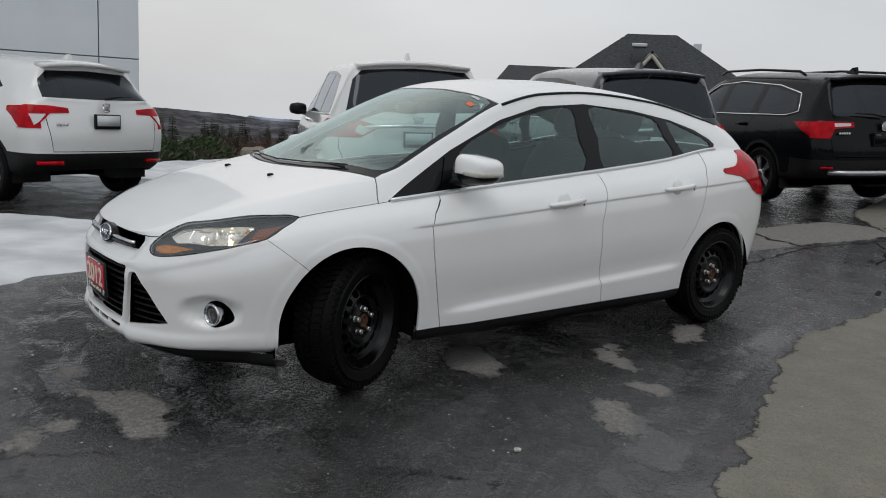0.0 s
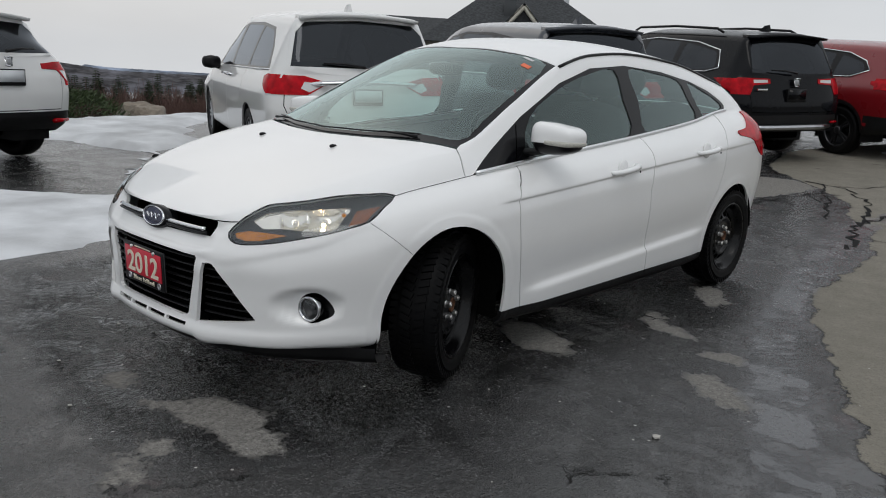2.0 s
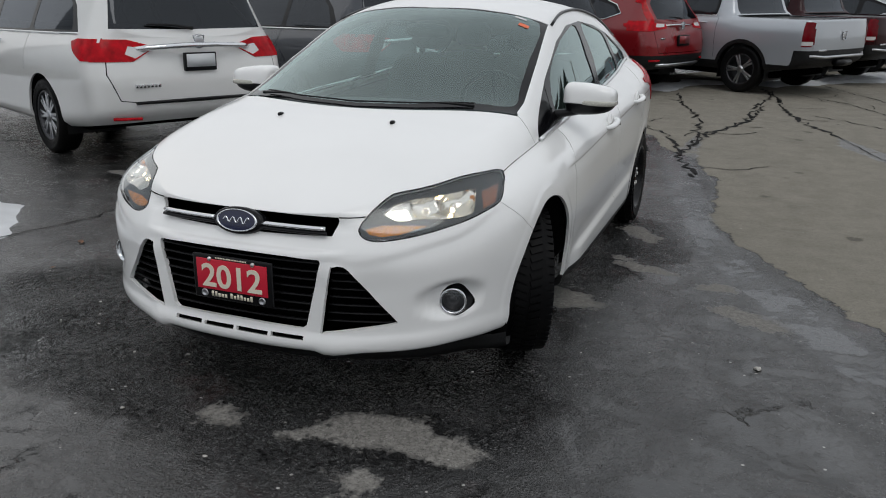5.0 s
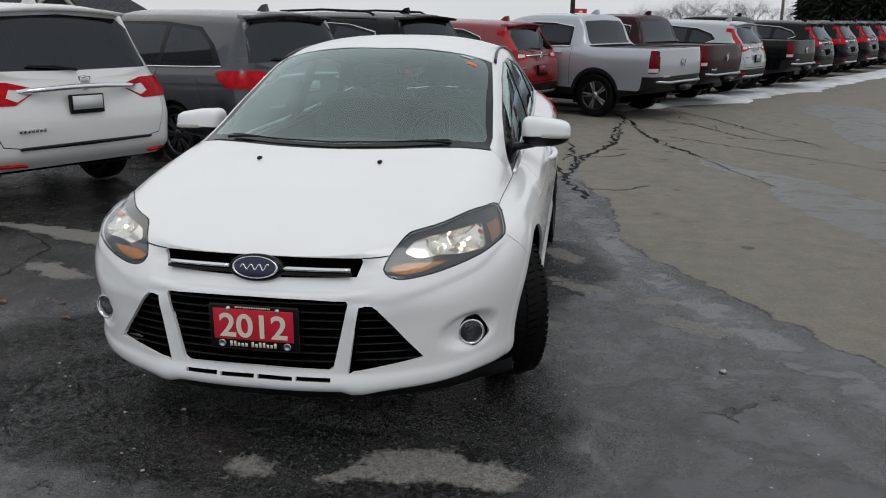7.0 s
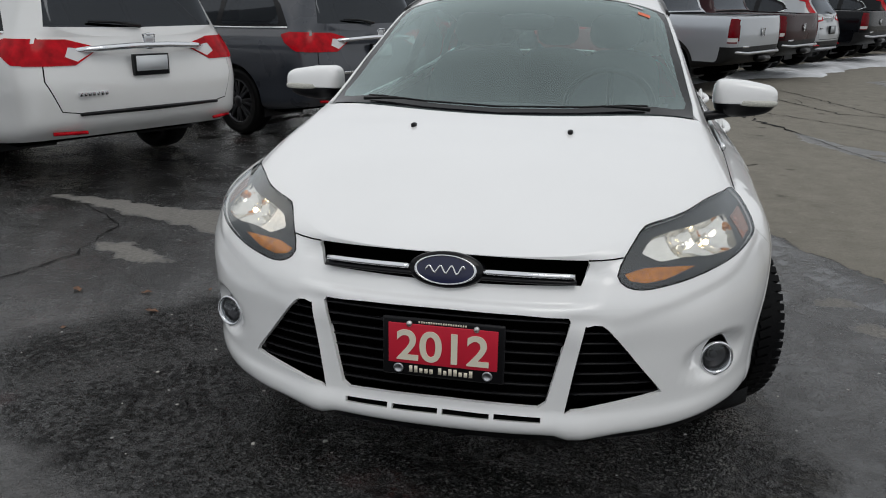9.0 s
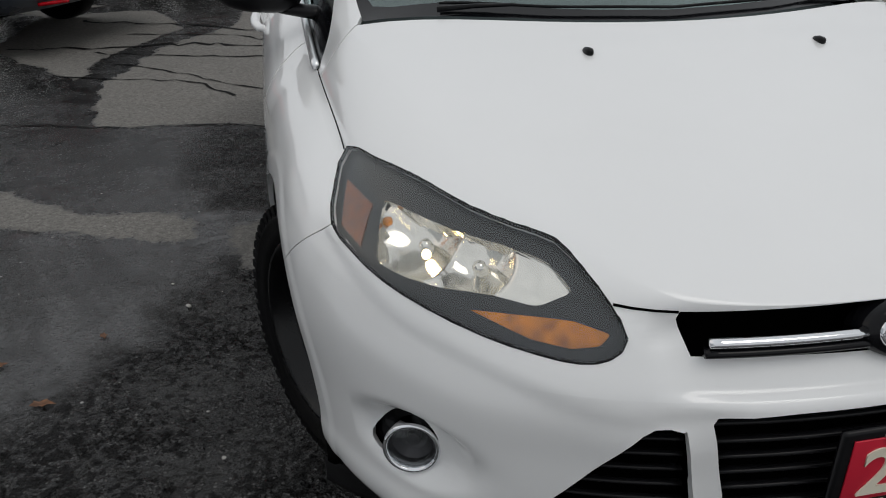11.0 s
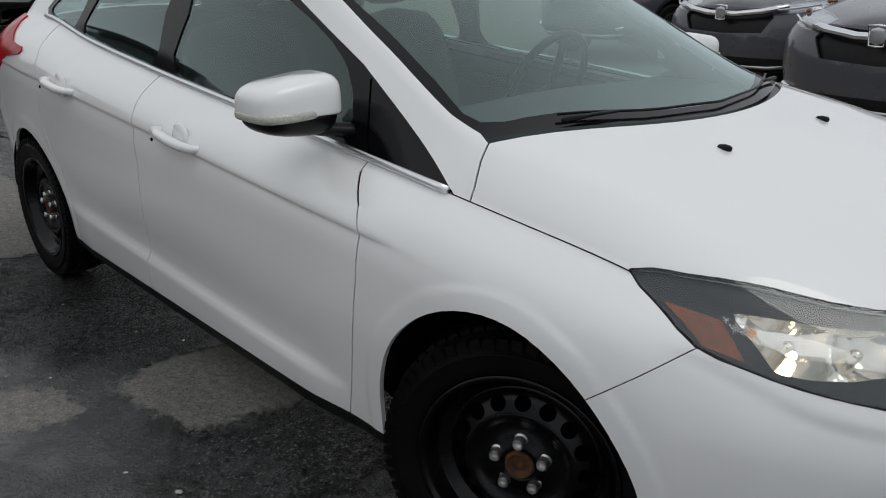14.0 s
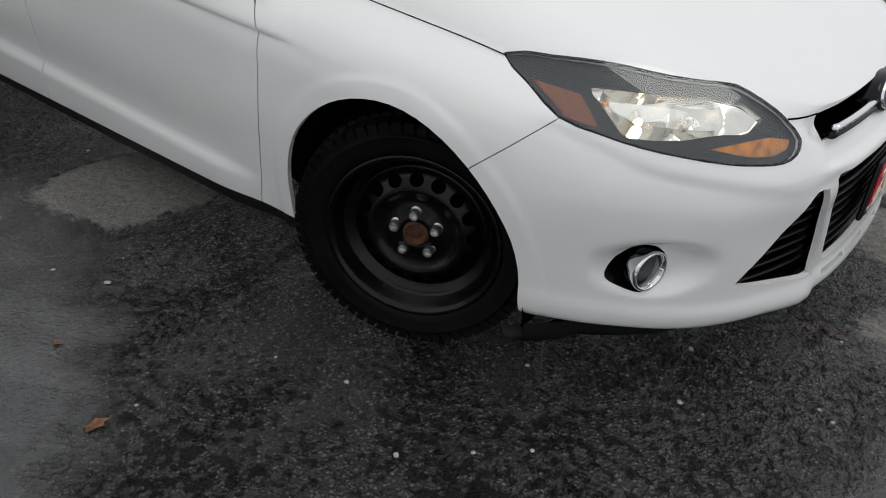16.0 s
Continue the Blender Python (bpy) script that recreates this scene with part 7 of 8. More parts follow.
nose = vehicle("sport_utility_car", "dark grey utility car facing the lot, chrome grille wing", CRV_NOSE, P_SLATE, pose(-3.1, 6.8, 0, 0, 0, 264), "utility car", "vehicles facing the lot", DARK_ALLOY, True)
copy_thing(nose, pose(-0.93, 4.88, 0, 0, 0, 264))
copy_thing(nose, pose(-5.7, 7.7, ground_z(-5.7, 7.7), 0, 0, 264))

# ---------------------------------------------------------------- snow, cracks and litter on the lot
SNOW = mat("old_snow", (0.60, 0.613, 0.63), 0.75, vary=0.18, scale=2.5, bump=0.5, bump_scale=30, dirt=(0.33, 0.335, 0.345))
CRACK = mat("tar_crack", (0.004, 0.004, 0.004), 0.7, vary=0.2, scale=10, spec=0.12)


def snow_sheet(poly, step_, height, rise=lambda x, y: 0.0, label="patch of old grey snow on the asphalt"):
    lo = [min(p[k] for p in poly) - 0.3 for k in (0, 1)]
    hi = [max(p[k] for p in poly) + 0.3 for k in (0, 1)]
    bm = bmesh.new()
    grid = {}
    nx, ny = int((hi[0] - lo[0]) / step_) + 1, int((hi[1] - lo[1]) / step_) + 1
    for i in range(nx + 1):
        for j in range(ny + 1):
            x, y = lo[0] + i * step_, lo[1] + j * step_
            d = poly_dist(poly, x, y) + 0.30 * noise.noise((x * 1.3, y * 1.3, 3)) + 0.10 * noise.noise((x * 5, y * 5, 7))
            if d < -0.25:
                continue
            h = height * min(1.0, max(-0.6, d / 0.28)) + 0.5 * height * noise.noise((x * 2.2, y * 2.2, 0)) * min(1, max(0, d / 0.2)) + rise(x, y) * min(1.0, max(0.0, d / 1.2))
            grid[i, j] = bm.verts.new((x, y, ground_z(x, y) + h))
    for (i, j) in list(grid):
        q = [(i, j), (i + 1, j), (i + 1, j + 1), (i, j + 1)]
        if all(k in grid for k in q):
            bm.faces.new([grid[k] for k in q])
    for v in [v for v in bm.verts if not v.link_faces]:
        bm.verts.remove(v)
    ob = part("snow", bm, SNOW, None)
    return tagged(ob, label, "snow", kind="stuff")


snow_sheet([(1.4, -1.6), (1.0, -1.74), (0.46, -1.97), (0.0, -2.27), (-0.45, -2.45), (-0.75, -2.6), (-1.05, -3.05), (-1.0, -3.7), (-0.65, -4.0), (-0.2, -4.5), (0.4, -5.0), (3, -4.8), (3.6, -1.8)], 0.07, 0.035)
snow_sheet([(-2.57, -6.6), (-2.1, -8.0), (0, -9.4), (7, -9.4), (7, -10.3), (-7, -10.5), (-6.5, -10.3), (-5.8, -10.0), (-4.5, -8.7), (-3.2, -6.7)], 0.14, 0.07, lambda x, y: 0.10 * step(-y, 9.2, 11.2), "snow bank along the edge of the lot")
snow_sheet([(-13.4, 0.6), (-15.2, 2.6), (-18, 4.6), (-22, 7.2), (-26, 9.9), (-32, 13.4), (-31.5, 14.2), (-26, 11.3), (-22.5, 9.0), (-18.2, 6.5), (-16.6, 5.1), (-14.8, 4.3), (-14.1, 3.0), (-12.7, 1.8)], 0.08, 0.045, label="slushy snow in front of the parked row")
snow_sheet([(-10.9, 0.1), (-12.4, 0.6), (-13.6, 1.2), (-13.2, 0.2), (-11.6, -0.5)], 0.12, 0.04)


def wander(pts, k=0.06, seed=1, n=11):
    rnd = random.Random(seed)
    out = []
    for (x0, y0), (x1, y1) in zip(pts, pts[1:]):
        m = max(2, int(math.dist((x0, y0), (x1, y1)) * n))
        for i in range(m):
            t = i / m
            out.append((x0 + (x1 - x0) * t + rnd.gauss(0, k), y0 + (y1 - y0) * t + rnd.gauss(0, k)))
    return out + [pts[-1]]


def crack(pts, w, seed):
    rnd = random.Random(seed)
    line = wander(pts, w * 0.7, seed)
    bm = bmesh.new()
    prev = None
    for i, (x, y) in enumerate(line):
        a, b = line[max(0, i - 1)], line[min(len(line) - 1, i + 1)]
        t = Vector((b[0] - a[0], b[1] - a[1])).normalized()
        ww = w * rnd.uniform(0.10, 0.62)
        n = Vector((-t.y, t.x)) * ww
        cur = [bm.verts.new((x + n.x * s, y + n.y * s, ground_z(x + n.x * s, y + n.y * s) + 0.005)) for s in (-1, 1)]
        if prev:
            bm.faces.new((prev[0], prev[1], cur[1], cur[0]))
        prev = cur
    return tagged(part("pavement_crack", bm, CRACK, None), "dark wet crack running across the asphalt", "crack", "cracks in the asphalt", "structure")


for k, (pts, w) in enumerate((
        ([(-12.28, 1.56), (-11.01, 1.81), (-9.6, 1.92), (-8.66, 2.04), (-7.43, 2.47)], 0.06), ([(-7.43, 2.47), (-6.4, 2.7), (-5.4, 3.0)], 0.016),
        ([(-7.67, -0.4), (-7.44, 0.21), (-6.63, 0.64), (-5.44, 0.88), (-4.38, 1.10)], 0.040), ([(-5.44, 0.88), (-6.82, 0.96), (-8.28, 1.49), (-10.19, 1.60), (-12.0, 1.75)], 0.042),
        ([(-6.82, 0.96), (-8.16, 0.87), (-9.69, 0.49), (-11.05, 0.29)], 0.042), ([(-7.61, -0.17), (-6.66, 0.22), (-5.5, 0.58)], 0.028), ([(-10.19, 1.55), (-8.24, 1.41), (-6.9, 1.03), (-6.04, 0.94)], 0.045),
        ([(-11.9, 1.95), (-10.82, 2.8), (-9.24, 3.41), (-9.07, 4.07)], 0.030), ([(-13.5, 2.5), (-11.5, 3.3), (-9.8, 3.8), (-8.6, 4.3)], 0.028), ([(-9.2, 2.3), (-8.2, 3.2), (-6.8, 4.4), (-5.4, 5.2)], 0.022),
        ([(-6.07, -2.09), (-5.86, -1.12), (-5.21, -0.64)], 0.032), ([(-5.34, -2.2), (-5.08, -1.67), (-4.83, -0.65)], 0.030), ([(-4.87, -1.97), (-4.37, -1.43), (-3.92, -1.03), (-3.72, -0.79)], 0.026), ([(-4.5, -2.3), (-4.30, -1.8), (-4.15, -1.4), (-3.7, -1.1)], 0.022),
        ([(-6.86, -2.6), (-6.4, -1.5), (-5.93, -0.87), (-5.7, -0.1)], 0.045), ([(-5.6, -2.9), (-5.5, -2.2), (-5.55, -1.5), (-5.3, -0.9)], 0.05), ([(-3.6, 0.2), (-4.6, -0.1), (-5.8, -0.2), (-6.8, 0.0)], 0.024),
        ([(-2.1, -3.1), (-1.7, -2.6), (-1.0, -2.4), (-0.2, -2.5)], 0.014), ([(-3.3, -2.4), (-3.1, -1.7), (-3.05, -1.2), (-2.9, -0.8)], 0.018))):
    crack(pts, w, k + 11)
    # side cracks
    twig_rnd = random.Random(k + 90)
    for j in range(2 if k < 9 and k != 1 else 0):
        (x0, y0), (x1, y1) = twig_rnd.choice(list(zip(pts, pts[1:])))
        t, turn, ln = twig_rnd.random(), math.atan2(y1 - y0, x1 - x0) + twig_rnd.choice((-1, 1)) * twig_rnd.uniform(0.6, 1.4), twig_rnd.uniform(0.3, 0.8)
        bx, by = x0 + (x1 - x0) * t, y0 + (y1 - y0) * t
        crack([(bx, by), (bx + ln * 0.5 * math.cos(turn), by + ln * 0.5 * math.sin(turn)), (bx + ln * math.cos(turn + 0.5), by + ln * math.sin(turn + 0.5))], w * 0.5, 300 + 9 * k + j)

tagged(crack([(-2.64, -6.49), (-2.2, -5.7), (-1.89, -5.34), (-1.42, -4.74), (-1.45, -4.04)], 0.10, 77), "thin trickle of pale slush on wet asphalt", "slush", kind="structure").data.materials[0] = SNOW

PEBBLE = mat("pale_stone", (0.42, 0.40, 0.37), 0.7, vary=0.3, scale=30)
rnd = random.Random(21)


def pebble(x, y, s):
    bm = bmesh.new()
    bmesh.ops.create_icosphere(bm, subdivisions=1, radius=s * 0.8)
    for v in bm.verts:
        v.co = Vector((v.co.x * 1.2, v.co.y, v.co.z * 0.5)) * rnd.uniform(0.75, 1.15)
    ob = part("stone_chip", bm, PEBBLE, None, smooth=False)
    ob.matrix_world = Matrix.Translation((x, y, ground_z(x, y) + s * 0.22)) @ Matrix.Rotation(rnd.uniform(0, 6), 4, "Z")
    return tagged(ob, "small pale stone chip lying on wet asphalt", "stone", "stone chips on the asphalt")


for x, y, s in ((-0.197, 1.70, 0.022), (-0.77, -1.186, 0.012), (0.634, -0.396, 0.010), (-0.95, -1.25, 0.008), (0.30, -1.15, 0.009), (0.05, -1.05, 0.008), (0.52, -0.95, 0.007), (0.70, -0.6, 0.008), (0.35, -0.72, 0.008), (1.25, 0.15, 0.010), (1.1, -0.3, 0.009)):
    pebble(x, y, s)
for k in range(32):
    pebble(rnd.uniform(-2.2, 1.9), rnd.choice((rnd.uniform(-2.6, -0.9), rnd.uniform(1.0, 3.2))), rnd.uniform(0.0022, 0.005))

LEAF = mat("brown_leaf", (0.13, 0.048, 0.012), 0.45, vary=0.6, scale=70)


def leaf(x, y, s, turn):
    bm = bmesh.new()
    jag = random.Random(int(x * 1000))
    pts = [(math.cos(q) * k, 0.62 * math.sin(q) * k, 0.05 + 0.18 * abs(math.sin(q * 1.5))) for q, k in ((2 * math.pi * i / 15, (1.0 if i % 3 == 0 else 0.66) * jag.uniform(0.8, 1.1)) for i in range(15))]
    c = bm.verts.new((0, 0, 0.02 * s))
    vs = [bm.verts.new((p[0] * s, p[1] * s, p[2] * s)) for p in pts]
    for a, b in zip(vs, vs[1:] + vs[:1]):
        bm.faces.new((c, a, b))
    ob = part("leaf", bm, LEAF, None)
    ob.matrix_world = Matrix.Translation((x, y, ground_z(x, y) + 0.003)) @ Matrix.Rotation(turn, 4, "Z")
    return tagged(ob, "wet brown fallen leaf on asphalt", "leaf", "fallen leaves")


for x, y, s, a in ((-0.62, -1.42, 0.022, 0.4), (-0.277, -1.516, 0.035, 1.4), (-0.5, -1.68, 0.03, 2.2), (-0.45, -2.0, 0.04, 0.9), (0.0, -1.75, 0.02, 2.9)):
    leaf(x, y, s, a)

# ---------------------------------------------------------------- the distance
BARK = mat("bark", (0.07, 0.055, 0.045), 0.9, vary=0.3, scale=20, bump=0.6, bump_scale=40)
NEEDLE = mat("spruce_needles", (0.030, 0.042, 0.024), 0.8, vary=0.5, scale=4, spec=0.1)
TWIG = mat("red_brown_twigs", (0.095, 0.052, 0.042), 0.9, vary=0.3, scale=8)
GREY_TWIG = mat("bare_grey_twigs", (0.13, 0.12, 0.115), 0.9, vary=0.25, scale=6)
HEDGE = mat("hedge_leaves", (0.035, 0.058, 0.016), 0.7, vary=0.5, scale=10)


def spruce(h, seed, label, dense=1.0):
    rnd = random.Random(seed)
    t = empty("spruce_tree", Matrix.Identity(4), label, "tree", "conifers below the lot")
    bm = bmesh.new()
    tube(bm, [(0, 0, -0.3), (0.02, 0, h * 0.5), (0, 0, h)], [0.02 * h, 0.012 * h, 0.003 * h], 7)
    part("trunk", bm, BARK, t)
    bm = bmesh.new()
    z = 0.06 * h
    while z < h * 0.985:
        r = (1 - z / h) ** 0.8 * 0.19 * h * rnd.uniform(0.75, 1.1) + 0.02 * h
        n = int(dense * max(6, int(13 * (1 - z / h)) + 5))
        a0 = rnd.uniform(0, 6)
        for k in range(n):
            a = a0 + 2 * math.pi * k / n + rnd.uniform(-0.2, 0.2)
            rr = r * rnd.uniform(0.6, 1.1)
            d, s = Vector((math.cos(a), math.sin(a), 0)), Vector((-math.sin(a), math.cos(a), 0))
            p0 = Vector((0, 0, z + 0.03 * h))
            p1 = p0 + d * rr * 0.6 + Vector((0, 0, -0.10 * rr))
            p2 = p0 + d * rr + Vector((0, 0, -0.32 * rr))
            w = rr * 0.36 / dense
            v = [bm.verts.new(p) for p in (p0, p1 + s * w, p2, p1 - s * w, p1 + Vector((0, 0, -0.22 * rr)))]
            bm.faces.new((v[0], v[1], v[2], v[3]))
            bm.faces.new((v[0], v[4], v[2]))
        z += 0.019 * h * rnd.uniform(0.8, 1.2) / dense ** 0.5
    part("crown", bm, NEEDLE, t, smooth=False)
    return t


def bare_tree(h, seed, material, label, name="bare_tree", category="tree", group="bare trees behind the lot", spread=0.55, levels=5, stems=1):
    rnd = random.Random(seed)
    t = empty(name, Matrix.Identity(4), label, category, group)
    bm, bt = bmesh.new(), bmesh.new()

    def grow(p, d, length, rad, lev):
        q = p + d * length * 0.5 + Vector((rnd.gauss(0, 0.04), rnd.gauss(0, 0.04), 0)) * length
        e = p + d * length
        tube(bm if lev < 2 and stems == 1 else bt, [p, q, e], [rad, rad * 0.8, rad * 0.6], 5 if lev < 2 else 3)
        if lev >= levels:
            return
        for k in range(3 if lev < levels - 1 else 4):
            a, s = rnd.uniform(0, 2 * math.pi), spread * rnd.uniform(0.5, 1.3)
            nd = (d + Vector((math.cos(a) * s, math.sin(a) * s, rnd.uniform(-0.05, 0.25)))).normalized()
            at = p + d * length * rnd.uniform(0.45, 1.0)
            grow(at, nd, length * rnd.uniform(0.55, 0.78), rad * 0.5, lev + 1)

    for k in range(stems):
        d = Vector((rnd.gauss(0, 0.35), rnd.gauss(0, 0.35), 1)).normalized() if stems > 1 else Vector((0, 0, 1))
        grow(Vector((rnd.gauss(0, 0.25) if stems > 1 else 0, rnd.gauss(0, 0.25) if stems > 1 else 0, -0.2)), d, h * (0.42 if stems == 1 else 0.5), (0.012 if stems == 1 else 0.009) * h, 0 if stems == 1 else 2)
    if bm.verts:
        part("trunk", bm, BARK, t)
    else:
        bm.free()
    part("crown", bt, material, t, smooth=False)
    return t


def stand(ob, x, y, turn=0.0, s=1.0):
    ob.matrix_world = Matrix.Translation((x, y, ground_z(x, y))) @ Matrix.Rotation(turn, 4, "Z") @ Matrix.Diagonal((s, s, s, 1))
    return ob


rnd = random.Random(4)
EYE = Vector((1.85, 3.8, 1.27))


def sprinkle(src, h, n, az, dist, rise, s0=0.8):
    """Copies of a plant on the slope, tall enough to show against the hills."""
    for k in range(n):
        a, d = radians(rnd.uniform(*az)), rnd.uniform(*dist)
        x, y = EYE.x + d * math.cos(a), min(EYE.y + d * math.sin(a), -12.2)
        z = ground_z(x, y) - 0.1
        want = EYE.z + d * math.tan(radians(rise)) - z
        s = max(0.35, want / h * rnd.uniform(s0, 1.06))
        m = Matrix.Translation((x, y, z)) @ Matrix.Rotation(rnd.uniform(0, 6), 4, "Z") @ Matrix.Diagonal((min(s, 1.3), min(s, 1.3), s, 1))
        if k < n - 1:
            copy_thing(src, m)
        else:
            src.matrix_world = m


for seed, h, lab in ((1, 6.0, "dark green spruce on the slope below the lot"), (2, 7.5, "tall dark spruce on the slope below the lot"), (3, 4.6, "small dark spruce on the slope below the lot")):
    sprinkle(spruce(h, seed, lab), h, 52, (230, 257), (30, 70), -2.1, 0.6)


def brush(name, label, group, h, r, n, seed):
    """A dense clump of upright bare stems, each forked near its tip."""
    rnd = random.Random(seed)
    t = empty(name, Matrix.Identity(4), label, "shrub", group)
    bm = bmesh.new()
    for k in range(n):
        a, q = rnd.uniform(0, 2 * math.pi), r * math.sqrt(rnd.random())
        hh = h * (1 - 0.55 * (q / r) ** 2) * rnd.uniform(0.55, 1.05)
        p = Vector((q * math.cos(a), q * math.sin(a), -0.1))
        lean = Vector((rnd.gauss(0.2, 0.15) * math.cos(a), rnd.gauss(0.2, 0.15) * math.sin(a), 1)).normalized()
        w = 0.0042 * h * rnd.uniform(0.6, 1.2)
        mid = p + lean * hh * 0.55 + Vector((rnd.gauss(0, 0.05), rnd.gauss(0, 0.05), 0)) * h
        tube(bm, [p, mid], [w, w * 0.8], 3)
        for f in range(4):
            e = mid + (lean + Vector((rnd.gauss(0, 0.35), rnd.gauss(0, 0.35), 0))) * hh * rnd.uniform(0.3, 0.48)
            tube(bm, [mid, e], [w * 0.75, w * 0.35], 3)
    part("crown", bm, TWIG, t, smooth=False)
    return t


sprinkle(brush("shrub", "leafless red-brown shrub at the snowy edge", "shrubs along the bank", 1.5, 0.9, 170, 9), 1.2, 60, (226, 244), (18.5, 25), -3.5, 0.6)
sprinkle(brush("thicket", "leafless red-brown thicket on the slope below the lot", "thickets on the slope", 3.4, 1.9, 300, 19), 2.9, 110, (226, 249), (25, 48), -2.9, 0.7)

sprinkle(brush("shrub", "tall leafless red-brown shrub beside the boulders", "shrubs along the bank", 1.9, 1.1, 220, 29), 1.7, 26, (231, 242), (18.6, 22), -3.0, 0.7)

STONE = mat("sandstone", (0.22, 0.185, 0.145), 0.85, vary=0.25, scale=3, bump=0.6, bump_scale=14, dirt=(0.2, 0.18, 0.16))


def boulder(x, y, r, seed):
    bm = bmesh.new()
    bmesh.ops.create_icosphere(bm, subdivisions=4, radius=1.0)
    for v in bm.verts:
        n = v.co.normalized()
        k = 1 + 0.22 * noise.noise(n * 1.3 + Vector((seed, 0, 0))) + 0.08 * noise.noise(n * 4 + Vector((seed, 3, 0)))
        v.co = Vector((n.x * r[0], n.y * r[1], max(-0.3, min(0.72, n.z)) * r[2] / 0.72)) * k
    ob = part("boulder", bm, STONE, None, smooth=False)
    ob.matrix_world = Matrix.Translation((x, y, ground_z(x, y))) @ Matrix.Rotation(seed, 4, "Z")
    return tagged(ob, "large tan boulder behind the snow bank", "boulder", "boulders behind the snow")


boulder(-5.95, -13.2, (0.62, 0.5, 0.42), 1.0)
boulder(-5.7, -12.4, (0.65, 0.35, 0.22), 4.1)


def hedge(m, seed):
    rnd = random.Random(seed)
    h = empty("bush", m, "low green evergreen bush behind the snow bank", "bush", "bushes behind the snow bank")
    bm = bmesh.new()
    for k in range(2200):
        a, b = rnd.uniform(0, 2 * math.pi), rnd.uniform(0, 1.45)
        r = rnd.uniform(0.75, 1.05)
        p = Vector((math.cos(a) * math.cos(b) * 0.9, math.sin(a) * math.cos(b) * 0.7, math.sin(b) * 0.62)) * r
        n = Vector((rnd.gauss(0, 1), rnd.gauss(0, 1), rnd.gauss(0, 1))).normalized()
        t = n.orthogonal().normalized()
        s = rnd.uniform(0.03, 0.07)
        bm.faces.new([bm.verts.new(p + t * s), bm.verts.new(p + n.cross(t) * s * 0.5), bm.verts.new(p - t * s)])
    part("foliage", bm, HEDGE, h, smooth=False)
    bm = bmesh.new()
    for k in range(8):
        a = 2 * math.pi * k / 8
        tube(bm, [(0, 0, -0.3), (0.3 * math.cos(a), 0.25 * math.sin(a), 0.2), (0.6 * math.cos(a), 0.5 * math.sin(a), 0.35)], [0.03, 0.02, 0.01], 5)
    part("stem", bm, BARK, h)
    return h


for k, (x, y) in enumerate(((-2.3, -12.3), (-3.4, -12.2), (-4.3, -12.2), (-1.2, -12.4))):
    hedge(Matrix.Translation((x, y, ground_z(x, y) - 0.1)) @ Matrix.Rotation(k, 4, "Z"), 40 + k)
wood = bare_tree(9.0, 14, GREY_TWIG, "leafless grey tree behind the row of parked vehicles", spread=0.7, levels=6)
for k in range(26):
    a, d = radians(rnd.uniform(166.5, 177)), rnd.uniform(56, 76)
    x, y = 3.3 + d * math.cos(a), 1.1 + d * math.sin(a)
    copy_thing(wood, Matrix.Translation((x, y, ground_z(x, y))) @ Matrix.Rotation(rnd.uniform(0, 6), 4, "Z") @ Matrix.Scale(rnd.uniform(0.40, 0.58), 4))
stand(wood, -63, 13.5, 0.3, 0.55)
big = spruce(8.5, 8, "tall dense evergreen behind the parked row", 3.0)
stand(big, -53, 16.2)
for x, y in ((-54.5, 17.4), (-52, 18.0), (-56, 15.6), (-51, 20.5), (-55, 19.5), (-53, 22.5)):
    copy_thing(big, Matrix.Translation((x, y, ground_z(x, y))) @ Matrix.Rotation(rnd.uniform(0, 6), 4, "Z"))


def hills():
    line = [(150, -1.0), (200, -1.2), (222, -1.45), (235, -1.62), (244, -1.60), (248, -1.27), (252, -1.15), (262, -1.0), (290, -1.0)]
    # each farther ridge is paler and bluer: aerial haze put into its colour
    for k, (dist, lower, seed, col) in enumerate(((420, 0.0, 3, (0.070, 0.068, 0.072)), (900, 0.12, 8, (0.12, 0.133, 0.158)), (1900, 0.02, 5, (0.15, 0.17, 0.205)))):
        bm = bmesh.new()
        prev = None
        for i in range(700):
            a = 150 + 140 * i / 699
            el = float(pch(line, a)) - lower + (0.16 if k == 2 and a < 246 else 0.0)
            top = 1.27 + dist * math.tan(radians(el))
            hgt = top + dist * 0.0018 * noise.noise((i * 0.012, seed, 0)) + dist * 0.0007 * noise.noise((i * 0.07, seed, 2)) + dist * 0.0006 * noise.noise((i * 0.9, seed, 4))
            d = Vector((math.cos(radians(a)), math.sin(radians(a)), 0))
            cur = [bm.verts.new(d * (dist * f) + Vector((0, 0, hgt - dist * g))) for f, g in ((0.80, 0.050), (0.88, 0.024), (0.94, 0.010), (1.0, 0.0), (1.2, 0.06))]
            if prev:
                for j in range(4):
                    bm.faces.new((prev[j], prev[j + 1], cur[j + 1], cur[j]))
            prev = cur
        tagged(part("backdrop", bm, mat("hazed_wooded_hill", col, 0.95, vary=0.5, scale=0.22 * 420 / dist, spec=0.0, dirt=(col[0] * 2.6, col[1] * 2.7, col[2] * 2.9)), None), "low wooded hills in winter with snowy clearings", "hills", kind="structure")


hills()

# ---------------------------------------------------------------- buildings and poles
SHINGLE = mat("grey_shingles", (0.050, 0.053, 0.056), 0.9, vary=0.4, scale=9, bump=0.6, bump_scale=16, spec=0.2)
SIDING = mat("cream_siding", (0.42, 0.40, 0.34), 0.7, vary=0.08)
PANEL = mat("grey_metal_panel", (0.72, 0.76, 0.79), 0.45, vary=0.04, scale=1)


